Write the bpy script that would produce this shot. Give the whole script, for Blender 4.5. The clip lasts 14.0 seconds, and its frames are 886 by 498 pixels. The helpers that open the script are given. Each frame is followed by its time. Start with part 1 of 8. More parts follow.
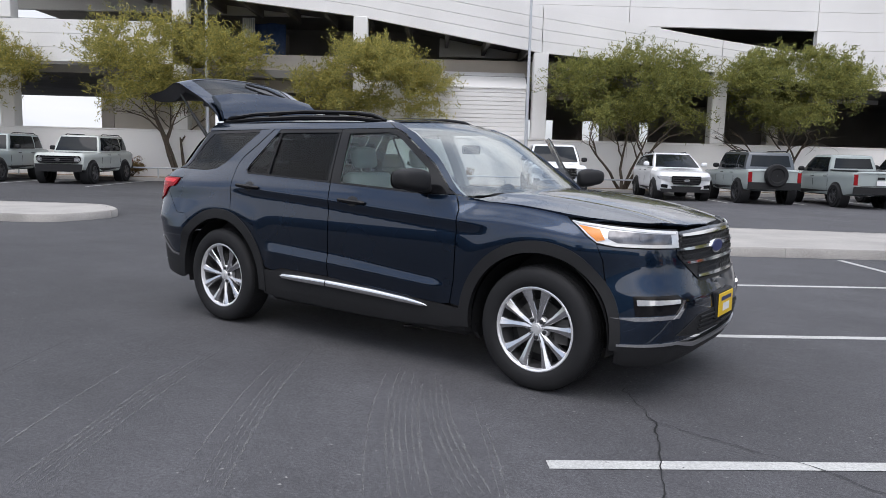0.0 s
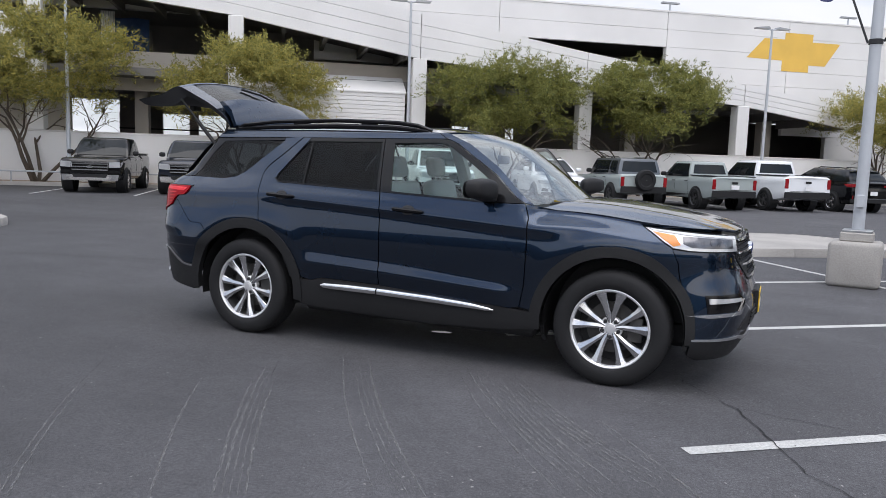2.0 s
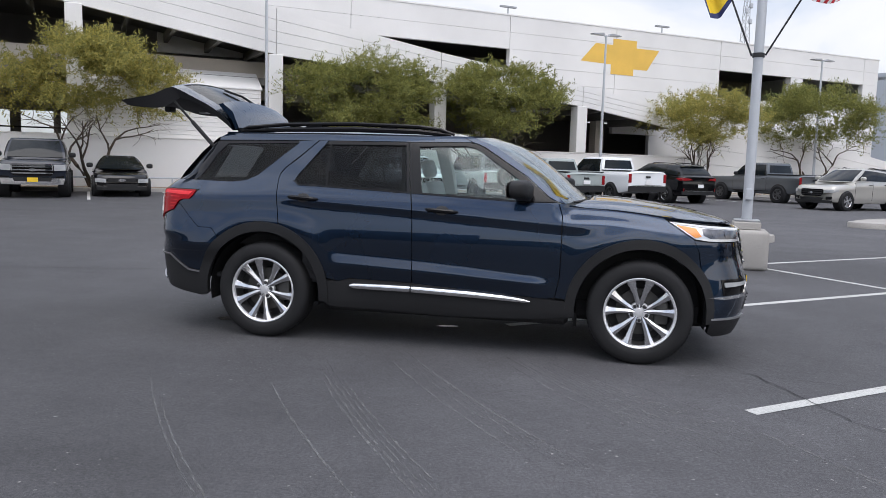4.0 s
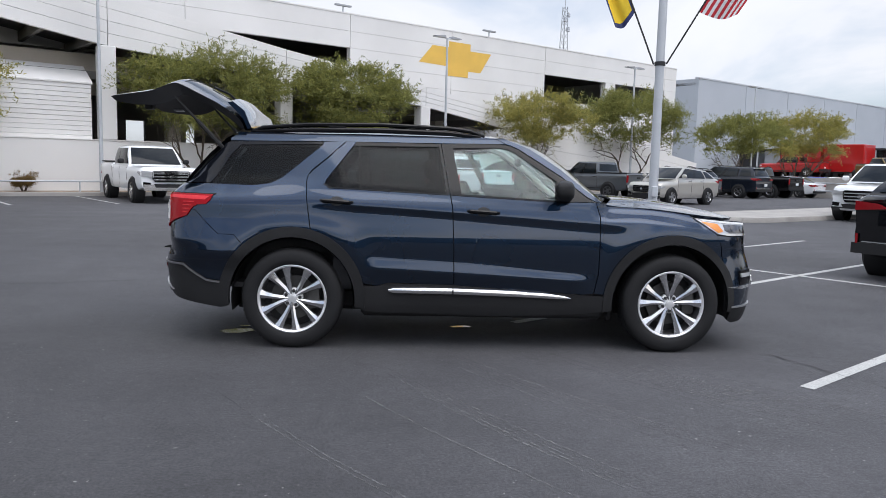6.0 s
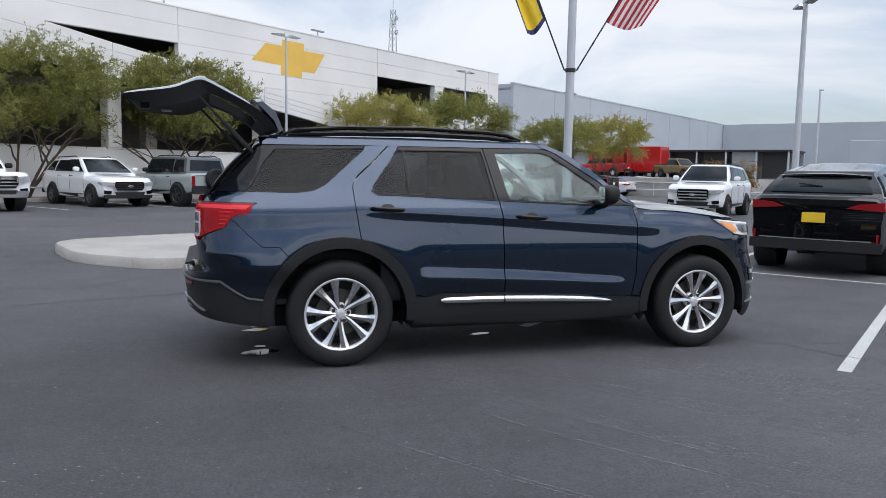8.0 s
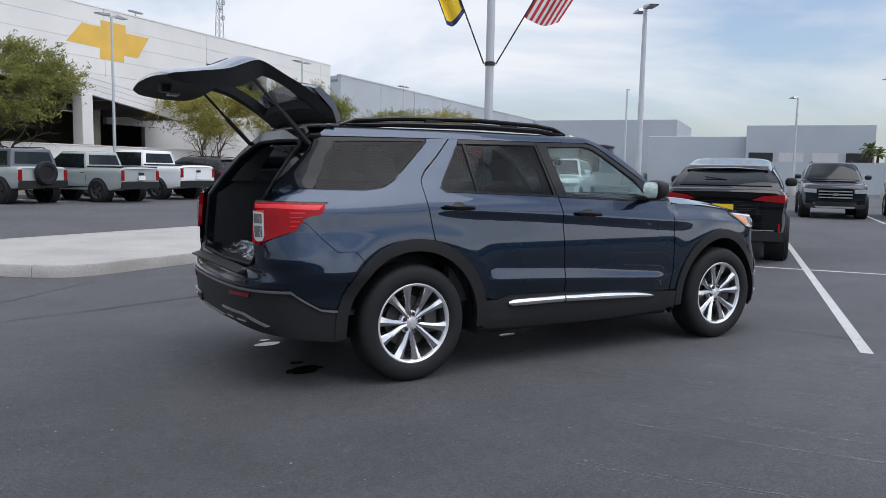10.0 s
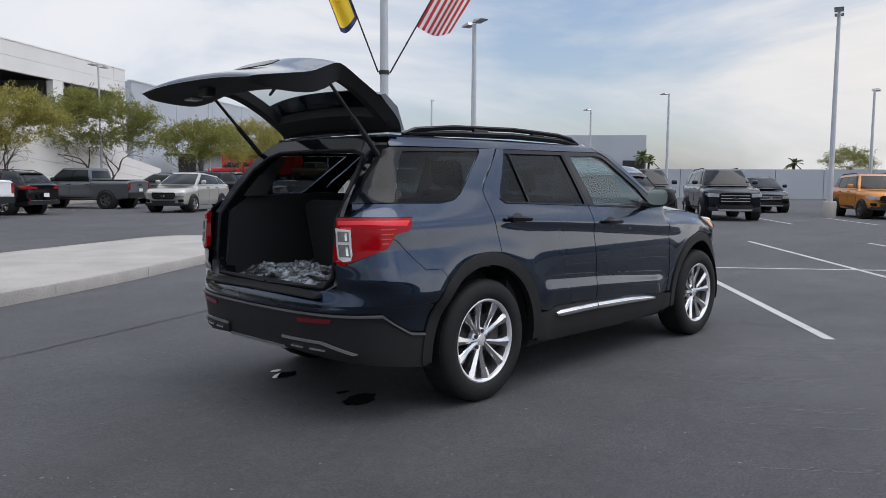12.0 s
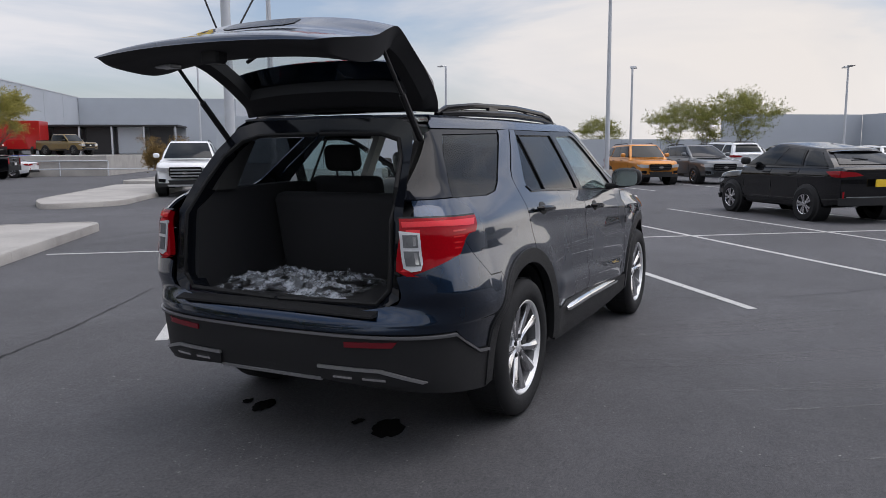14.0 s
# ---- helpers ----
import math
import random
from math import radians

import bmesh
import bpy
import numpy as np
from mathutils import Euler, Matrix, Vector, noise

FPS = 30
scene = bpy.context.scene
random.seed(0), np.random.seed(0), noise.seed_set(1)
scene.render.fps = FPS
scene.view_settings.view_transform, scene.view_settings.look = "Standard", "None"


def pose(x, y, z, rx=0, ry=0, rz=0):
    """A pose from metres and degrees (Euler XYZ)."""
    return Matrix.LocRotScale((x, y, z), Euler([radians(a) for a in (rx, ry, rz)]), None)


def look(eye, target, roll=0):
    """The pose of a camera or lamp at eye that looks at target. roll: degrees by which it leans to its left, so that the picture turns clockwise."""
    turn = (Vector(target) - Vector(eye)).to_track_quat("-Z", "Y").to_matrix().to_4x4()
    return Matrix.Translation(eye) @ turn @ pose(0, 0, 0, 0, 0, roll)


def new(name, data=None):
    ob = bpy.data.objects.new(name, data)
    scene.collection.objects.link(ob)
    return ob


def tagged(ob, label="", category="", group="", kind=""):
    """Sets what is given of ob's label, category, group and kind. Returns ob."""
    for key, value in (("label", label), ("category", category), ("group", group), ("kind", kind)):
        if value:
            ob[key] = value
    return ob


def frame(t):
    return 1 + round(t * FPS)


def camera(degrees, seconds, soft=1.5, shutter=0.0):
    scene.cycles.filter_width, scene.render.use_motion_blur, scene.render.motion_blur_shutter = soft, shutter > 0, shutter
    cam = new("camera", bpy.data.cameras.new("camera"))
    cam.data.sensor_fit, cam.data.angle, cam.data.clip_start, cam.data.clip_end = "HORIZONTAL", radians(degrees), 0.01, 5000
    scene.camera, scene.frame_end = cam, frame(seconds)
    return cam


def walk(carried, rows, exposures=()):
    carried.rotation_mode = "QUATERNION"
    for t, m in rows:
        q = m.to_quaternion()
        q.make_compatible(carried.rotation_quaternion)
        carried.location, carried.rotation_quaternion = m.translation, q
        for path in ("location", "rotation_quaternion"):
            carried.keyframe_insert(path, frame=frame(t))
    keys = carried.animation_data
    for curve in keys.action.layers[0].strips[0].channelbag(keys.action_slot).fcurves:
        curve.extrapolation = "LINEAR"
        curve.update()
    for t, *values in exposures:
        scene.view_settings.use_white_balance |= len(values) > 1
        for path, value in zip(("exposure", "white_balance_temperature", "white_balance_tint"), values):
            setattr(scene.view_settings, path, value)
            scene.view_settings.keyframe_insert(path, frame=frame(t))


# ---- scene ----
cam = camera(60.5, 14.0, soft=0.6)
PATH = [
    (0, (3.732, -5.077, 1.466), (2.582, -3.459, 1.218), 1.5),
    (0.5, (3.422, -5.281, 1.462), (2.341, -3.615, 1.223), 1.4),
    (1, (3.126, -5.552, 1.466), (2.125, -3.837, 1.232), 1.5),
    (1.5, (2.828, -5.773, 1.466), (1.916, -4.008, 1.233), 1.8),
    (2, (2.509, -5.986, 1.476), (1.703, -4.171, 1.247), 1.9),
    (2.5, (2.186, -6.223, 1.483), (1.487, -4.363, 1.259), 1.8),
    (3, (1.843, -6.386, 1.482), (1.245, -4.491, 1.257), 1.8),
    (3.5, (1.496, -6.634, 1.486), (1.002, -4.71, 1.258), 1.7),
    (4, (1.122, -6.753, 1.477), (0.743, -4.802, 1.252), 1.6),
    (6.5, (-1.107, -6.893, 1.446), (-0.883, -4.917, 1.233), 1.5),
    (7, (-1.568, -6.76, 1.441), (-1.22, -4.801, 1.235), 1.6),
    (7.5, (-2.001, -6.574, 1.443), (-1.531, -4.641, 1.238), 1.5),
    (8, (-2.421, -6.404, 1.443), (-1.836, -4.502, 1.242), 1.1),
    (10.5, (-4.291, -5.026, 1.42), (-3.154, -3.393, 1.212), 1.2),
    (11, (-4.632, -4.731, 1.417), (-3.384, -3.181, 1.218), 1.1),
    (11.5, (-4.892, -4.38, 1.411), (-3.541, -2.918, 1.228), 0.8),
    (12, (-5.174, -4.066, 1.413), (-3.732, -2.691, 1.234), 0.3),
    (12.5, (-5.336, -3.701, 1.404), (-3.806, -2.426, 1.219), 0.2),
    (13, (-5.459, -3.269, 1.42), (-3.835, -2.118, 1.225), 0.4),
    (13.5, (-5.515, -2.818, 1.457), (-3.798, -1.815, 1.244), 0.1),
    (14, (-5.523, -2.398, 1.505), (-3.741, -1.527, 1.25), -0.3),
]
walk(cam, [(t, look(eye, target, roll)) for t, eye, target, roll in PATH], exposures=[(0, 0.38, 6400, 13), (4, 0.40, 6400, 13), (8, 0.29, 6250, 11), (11, 0.26, 6300, 11), (12, 0.15, 6400, 12), (14, 0.08, 6500, 14)])

# ---------------------------------------------------------------- light
SUN_AZ, SUN_EL = -62.0, 66.0
world = bpy.data.worlds.new("overcast_sky")
scene.world = world
world.use_nodes = True
wt = world.node_tree
wt.nodes.clear()
w_out = wt.nodes.new("ShaderNodeOutputWorld")
w_mix = wt.nodes.new("ShaderNodeMixShader")
w_sky = wt.nodes.new("ShaderNodeBackground")
w_cloud = wt.nodes.new("ShaderNodeBackground")
sky = wt.nodes.new("ShaderNodeTexSky")
sky.sky_type, sky.sun_disc = "NISHITA", False
sky.sun_elevation, sky.sun_rotation = radians(SUN_EL), radians(90 - SUN_AZ)
sky.air_density, sky.dust_density, sky.ozone_density = 1.0, 2.0, 1.5
w_sky.inputs["Strength"].default_value = 0.125
wt.links.new(sky.outputs[0], w_sky.inputs["Color"])
w_co = wt.nodes.new("ShaderNodeTexCoord")
w_map = wt.nodes.new("ShaderNodeMapping")
w_map.inputs["Scale"].default_value = (1.0, 1.0, 3.2)
w_n1 = wt.nodes.new("ShaderNodeTexNoise")
w_n1.inputs["Scale"].default_value, w_n1.inputs["Detail"].default_value, w_n1.inputs["Roughness"].default_value = 1.7, 6.0, 0.55
w_n1.inputs["Distortion"].default_value = 0.6
w_ramp = wt.nodes.new("ShaderNodeValToRGB")
w_ramp.color_ramp.elements[0].position, w_ramp.color_ramp.elements[0].color = 0.35, (0.14, 0.14, 0.14, 1)
w_ramp.color_ramp.elements[1].position, w_ramp.color_ramp.elements[1].color = 0.58, (1, 1, 1, 1)
w_col = wt.nodes.new("ShaderNodeValToRGB")
w_col.color_ramp.elements[0].position, w_col.color_ramp.elements[0].color = 0.35, (0.70, 0.765, 0.86, 1)
w_col.color_ramp.elements[1].position, w_col.color_ramp.elements[1].color = 0.66, (0.92, 0.94, 0.97, 1)
wt.links.new(w_co.outputs["Generated"], w_map.inputs["Vector"])
wt.links.new(w_map.outputs[0], w_n1.inputs["Vector"])
wt.links.new(w_n1.outputs[0], w_ramp.inputs[0])
wt.links.new(w_n1.outputs[0], w_col.inputs[0])
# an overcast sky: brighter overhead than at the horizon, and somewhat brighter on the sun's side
w_nrm = wt.nodes.new("ShaderNodeVectorMath")
w_nrm.operation = "NORMALIZE"
wt.links.new(w_co.outputs["Generated"], w_nrm.inputs[0])
w_xyz = wt.nodes.new("ShaderNodeSeparateXYZ")
wt.links.new(w_nrm.outputs[0], w_xyz.inputs[0])
w_high = wt.nodes.new("ShaderNodeMapRange")
w_high.interpolation_type = "SMOOTHSTEP"
w_high.inputs["From Min"].default_value, w_high.inputs["From Max"].default_value = 0.30, 0.95
w_high.inputs["To Min"].default_value, w_high.inputs["To Max"].default_value = 0.82, 1.50
wt.links.new(w_xyz.outputs["Z"], w_high.inputs["Value"])
w_dot = wt.nodes.new("ShaderNodeVectorMath")
w_dot.operation = "DOT_PRODUCT"
w_dot.inputs[1].default_value = (math.cos(radians(-30)), math.sin(radians(-30)), 0.0)
wt.links.new(w_nrm.outputs[0], w_dot.inputs[0])
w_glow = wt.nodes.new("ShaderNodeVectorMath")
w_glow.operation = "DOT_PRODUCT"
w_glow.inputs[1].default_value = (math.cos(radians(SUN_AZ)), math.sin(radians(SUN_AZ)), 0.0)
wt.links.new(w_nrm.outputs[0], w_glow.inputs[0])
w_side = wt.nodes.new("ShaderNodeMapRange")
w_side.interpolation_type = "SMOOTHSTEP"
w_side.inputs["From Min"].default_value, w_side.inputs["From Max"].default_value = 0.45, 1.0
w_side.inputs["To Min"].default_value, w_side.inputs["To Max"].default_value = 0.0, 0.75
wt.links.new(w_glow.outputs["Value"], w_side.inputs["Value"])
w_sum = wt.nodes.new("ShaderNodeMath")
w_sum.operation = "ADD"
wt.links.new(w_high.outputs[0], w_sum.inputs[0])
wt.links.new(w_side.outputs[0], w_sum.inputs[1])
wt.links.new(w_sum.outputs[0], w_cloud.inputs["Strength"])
w_warm = wt.nodes.new("ShaderNodeMix")
w_warm.data_type, w_warm.blend_type = "RGBA", "MULTIPLY"
w_fac = wt.nodes.new("ShaderNodeMapRange")
w_fac.inputs["From Min"].default_value, w_fac.inputs["From Max"].default_value = -0.1, 0.9
wt.links.new(w_dot.outputs["Value"], w_fac.inputs["Value"])
w_low = wt.nodes.new("ShaderNodeMapRange")
w_low.interpolation_type = "SMOOTHSTEP"
w_low.inputs["From Min"].default_value, w_low.inputs["From Max"].default_value = 0.10, 0.42
w_low.inputs["To Min"].default_value, w_low.inputs["To Max"].default_value = 1.0, 0.0
wt.links.new(w_xyz.outputs["Z"], w_low.inputs["Value"])
w_both = wt.nodes.new("ShaderNodeMath")
w_both.operation = "MULTIPLY"
wt.links.new(w_fac.outputs[0], w_both.inputs[0])
wt.links.new(w_low.outputs[0], w_both.inputs[1])
wt.links.new(w_both.outputs[0], w_warm.inputs[0])
wt.links.new(w_col.outputs[0], w_warm.inputs[6])
w_warm.inputs[7].default_value = (1.05, 0.99, 0.90, 1)
wt.links.new(w_warm.outputs[2], w_cloud.inputs["Color"])
wt.links.new(w_ramp.outputs[0], w_mix.inputs[0])
wt.links.new(w_sky.outputs[0], w_mix.inputs[1])
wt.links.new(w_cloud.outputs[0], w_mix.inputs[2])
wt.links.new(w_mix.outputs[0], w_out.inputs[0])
sun_data = bpy.data.lights.new("sun", "SUN")
sun_data.energy, sun_data.angle, sun_data.color = 0.9, radians(50), (1.0, 0.96, 0.91)
sun = new("sun", sun_data)
sun_dir = Vector((math.cos(radians(SUN_AZ)) * math.cos(radians(SUN_EL)), math.sin(radians(SUN_AZ)) * math.cos(radians(SUN_EL)), math.sin(radians(SUN_EL))))
sun.matrix_world = look(sun_dir * 60, (0, 0, 0))

# ---------------------------------------------------------------- helpers
GRID = pose(0, 0, 0, 0, 0, 36)


def G(u, n, z=0.0, turn=0.0):
    """A pose in the car park's grid: u along the building, n towards it."""
    return GRID @ pose(u, n, z, 0, 0, turn)


def mat(name, col, rough=0.5, metal=0.0, var=0.12, vscale=2.0, fine=0.06, fscale=90.0, bump=0.0, bscale=120.0, coat=0.0, spec=0.5, piece=0.0, rvar=0.08):
    """A paint, plastic or mineral surface: two scales of colour change, rough patches and fine relief."""
    m = bpy.data.materials.new(name)
    m.use_nodes = True
    t = m.node_tree
    b = t.nodes["Principled BSDF"]
    co = t.nodes.new("ShaderNodeTexCoord")
    n1, n2 = t.nodes.new("ShaderNodeTexNoise"), t.nodes.new("ShaderNodeTexNoise")
    n1.inputs["Scale"].default_value, n1.inputs["Detail"].default_value = vscale, 5
    n2.inputs["Scale"].default_value, n2.inputs["Detail"].default_value = fscale, 3
    for nn in (n1, n2):
        t.links.new(co.outputs["Object"], nn.inputs["Vector"])
    a = t.nodes.new("ShaderNodeMapRange")
    a.inputs["From Min"].default_value, a.inputs["From Max"].default_value = 0.3, 0.7
    a.inputs["To Min"].default_value, a.inputs["To Max"].default_value = 1 - var, 1 + var
    c = t.nodes.new("ShaderNodeMapRange")
    c.inputs["From Min"].default_value, c.inputs["From Max"].default_value = 0.3, 0.7
    c.inputs["To Min"].default_value, c.inputs["To Max"].default_value = 1 - fine, 1 + fine
    t.links.new(n1.outputs[0], a.inputs["Value"])
    t.links.new(n2.outputs[0], c.inputs["Value"])
    mu = t.nodes.new("ShaderNodeMath")
    mu.operation = "MULTIPLY"
    t.links.new(a.outputs[0], mu.inputs[0])
    t.links.new(c.outputs[0], mu.inputs[1])
    last = mu
    if piece:
        inf = t.nodes.new("ShaderNodeObjectInfo")
        pr = t.nodes.new("ShaderNodeMapRange")
        pr.inputs["To Min"].default_value, pr.inputs["To Max"].default_value = 1 - piece, 1 + piece
        t.links.new(inf.outputs["Random"], pr.inputs["Value"])
        m2 = t.nodes.new("ShaderNodeMath")
        m2.operation = "MULTIPLY"
        t.links.new(last.outputs[0], m2.inputs[0])
        t.links.new(pr.outputs[0], m2.inputs[1])
        last = m2
    mix = t.nodes.new("ShaderNodeVectorMath")
    mix.operation = "SCALE"
    mix.inputs[0].default_value = col[:3]
    t.links.new(last.outputs[0], mix.inputs["Scale"])
    t.links.new(mix.outputs[0], b.inputs["Base Color"])
    r = t.nodes.new("ShaderNodeMapRange")
    r.inputs["To Min"].default_value, r.inputs["To Max"].default_value = max(0.0, rough - rvar), min(1.0, rough + rvar)
    t.links.new(n1.outputs[0], r.inputs["Value"])
    t.links.new(r.outputs[0], b.inputs["Roughness"])
    b.inputs["Metallic"].default_value = metal
    b.inputs["Specular IOR Level"].default_value = spec
    b.inputs["Coat Weight"].default_value = coat
    b.inputs["Coat Roughness"].default_value = 0.02
    if bump:
        n3 = t.nodes.new("ShaderNodeTexNoise")
        n3.inputs["Scale"].default_value, n3.inputs["Detail"].default_value = bscale, 4
        t.links.new(co.outputs["Object"], n3.inputs["Vector"])
        bu = t.nodes.new("ShaderNodeBump")
        bu.inputs["Strength"].default_value, bu.inputs["Distance"].default_value = min(1.0, bump), 0.004
        t.links.new(n3.outputs[0], bu.inputs["Height"])
        t.links.new(bu.outputs[0], b.inputs["Normal"])
    return m


def pane_mat(name, tint, f0=0.04, gloss=0.01):
    """A pane of two faces: clear or tinted, with a mirror-like sheen that grows at a glancing view."""
    m = bpy.data.materials.new(name)
    m.use_nodes = True
    t = m.node_tree
    t.nodes.clear()
    out = t.nodes.new("ShaderNodeOutputMaterial")
    tr, gl, mx = t.nodes.new("ShaderNodeBsdfTransparent"), t.nodes.new("ShaderNodeBsdfGlossy"), t.nodes.new("ShaderNodeMixShader")
    lw, po, mr = t.nodes.new("ShaderNodeLayerWeight"), t.nodes.new("ShaderNodeMath"), t.nodes.new("ShaderNodeMapRange")
    lw.inputs["Blend"].default_value = 0.5
    po.operation = "POWER"
    po.inputs[1].default_value = 5.0
    mr.inputs["To Min"].default_value, mr.inputs["To Max"].default_value = f0, 1.0
    t.links.new(lw.outputs["Facing"], po.inputs[0])
    t.links.new(po.outputs[0], mr.inputs["Value"])
    tr.inputs["Color"].default_value = (*(c**0.5 for c in tint), 1)
    gl.inputs["Roughness"].default_value = gloss
    t.links.new(mr.outputs[0], mx.inputs[0])
    t.links.new(tr.outputs[0], mx.inputs[1])
    t.links.new(gl.outputs[0], mx.inputs[2])
    t.links.new(mx.outputs[0], out.inputs[0])
    return m


def finish(me, angle=30):
    me.polygons.foreach_set("use_smooth", [angle > 0] * len(me.polygons))
    if angle > 0:
        me.set_sharp_from_angle(angle=radians(angle))
    return me


def part(name, bm, material, parent, label="", angle=30):
    """One bmesh as one mesh object under a thing or a part."""
    me = bpy.data.meshes.new(name)
    bmesh.ops.recalc_face_normals(bm, faces=bm.faces)
    bm.to_mesh(me)
    bm.free()
    finish(me, angle)
    me.materials.append(material)
    ob = new(name, me)
    if parent is not None:
        ob.parent = parent
    return tagged(ob, label=label)


def raw(name, verts, faces, material, parent, label="", angle=30):
    me = bpy.data.meshes.new(name)
    me.from_pydata([tuple(v) for v in verts], [], faces)
    finish(me, angle)
    me.materials.append(material)
    ob = new(name, me)
    if parent is not None:
        ob.parent = parent
    return tagged(ob, label=label)


def thing(name, label, category, m=None, group="", kind=""):
    ob = new(name)
    if m is not None:
        ob.matrix_world = m
    return tagged(ob, label=label, category=category, group=group, kind=kind)


def box(bm, x0, x1, y0, y1, z0, z1, bevel=0.0, seg=1):
    vs = [bm.verts.new(p) for p in ((x0, y0, z0), (x1, y0, z0), (x1, y1, z0), (x0, y1, z0), (x0, y0, z1), (x1, y0, z1), (x1, y1, z1), (x0, y1, z1))]
    fs = [bm.faces.new([vs[i] for i in q]) for q in ((3, 2, 1, 0), (4, 5, 6, 7), (0, 1, 5, 4), (1, 2, 6, 5), (2, 3, 7, 6), (3, 0, 4, 7))]
    if bevel:
        bmesh.ops.bevel(bm, geom=list({e for f in fs for e in f.edges}), offset=bevel, segments=seg, affect="EDGES", profile=0.5)
    return bm


def boxed(x0, x1, y0, y1, z0, z1, bevel=0.0, seg=1):
    return box(bmesh.new(), x0, x1, y0, y1, z0, z1, bevel, seg)


def prism(bm, pts, axis, a, b):
    """A flat outline pushed along an axis ('x', 'y', 'z') from a to b."""
    def at(p, v):
        return {"x": (v, p[0], p[1]), "y": (p[0], v, p[1]), "z": (p[0], p[1], v)}[axis]
    lo, hi = [bm.verts.new(at(p, a)) for p in pts], [bm.verts.new(at(p, b)) for p in pts]
    bm.faces.new(lo)
    bm.faces.new(list(reversed(hi)))
    for i in range(len(pts)):
        j = (i + 1) % len(pts)
        bm.faces.new((lo[i], hi[i], hi[j], lo[j]))
    return bm


def tube(bm, pts, radii, sides=8):
    """A round bar through the points, with a radius at each."""
    pts = [Vector(p) for p in pts]
    if not hasattr(radii, "__len__"):
        radii = [radii] * len(pts)
    rings, up = [], Vector((0.123, 0.31, 0.94))
    for i, p in enumerate(pts):
        d = (pts[min(i + 1, len(pts) - 1)] - pts[max(i - 1, 0)]).normalized()
        a = d.cross(up if abs(d.dot(up)) < 0.95 else Vector((1, 0, 0))).normalized()
        b = d.cross(a)
        rings.append([bm.verts.new(p + (a * math.cos(k * math.tau / sides) + b * math.sin(k * math.tau / sides)) * radii[i]) for k in range(sides)])
    for r0, r1 in zip(rings, rings[1:]):
        for k in range(sides):
            bm.faces.new((r0[k], r0[(k + 1) % sides], r1[(k + 1) % sides], r1[k]))
    bm.faces.new(list(reversed(rings[0])))
    bm.faces.new(rings[-1])
    return bm


def lathe(bm, prof, axis="y", steps=48, centre=(0, 0, 0), closed=False):
    """Turns (radius, offset) pairs round an axis."""
    cx, cy, cz = centre
    rings = []
    for r, o in prof:
        ring = []
        for k in range(steps):
            c, s = math.cos(k * math.tau / steps) * r, math.sin(k * math.tau / steps) * r
            ring.append(bm.verts.new((cx + c, cy + o, cz + s) if axis == "y" else (cx + c, cy + s, cz + o)))
        rings.append(ring)
    pairs = list(zip(rings, rings[1:])) + ([(rings[-1], rings[0])] if closed else [])
    for r0, r1 in pairs:
        for k in range(steps):
            bm.faces.new((r0[k], r0[(k + 1) % steps], r1[(k + 1) % steps], r1[k]))
    return bm


def lerp(x, table):
    """The value at x of a table of (x, value) pairs."""
    if x <= table[0][0]:
        return table[0][1]
    for (a, va), (b, vb) in zip(table, table[1:]):
        if x <= b:
            return va + (vb - va) * (x - a) / (b - a)
    return table[-1][1]


def smooth(e):
    e = min(1.0, max(0.0, e))
    return e * e * (3 - 2 * e)


def curve_table(table, x):
    """Like lerp, but with a smooth curve through the pairs."""
    xs = [p[0] for p in table]
    if x <= xs[0]:
        return table[0][1]
    if x >= xs[-1]:
        return table[-1][1]
    i = max(k for k in range(len(xs)) if xs[k] <= x)
    i = min(i, len(xs) - 2)

    def slope(k):
        a, b = max(0, k - 1), min(len(xs) - 1, k + 1)
        return (table[b][1] - table[a][1]) / (xs[b] - xs[a])
    h = xs[i + 1] - xs[i]
    q = (x - xs[i]) / h
    return ((2 * q**3 - 3 * q**2 + 1) * table[i][1] + (q**3 - 2 * q**2 + q) * h * slope(i)
            + (-2 * q**3 + 3 * q**2) * table[i + 1][1] + (q**3 - q**2) * h * slope(i + 1))


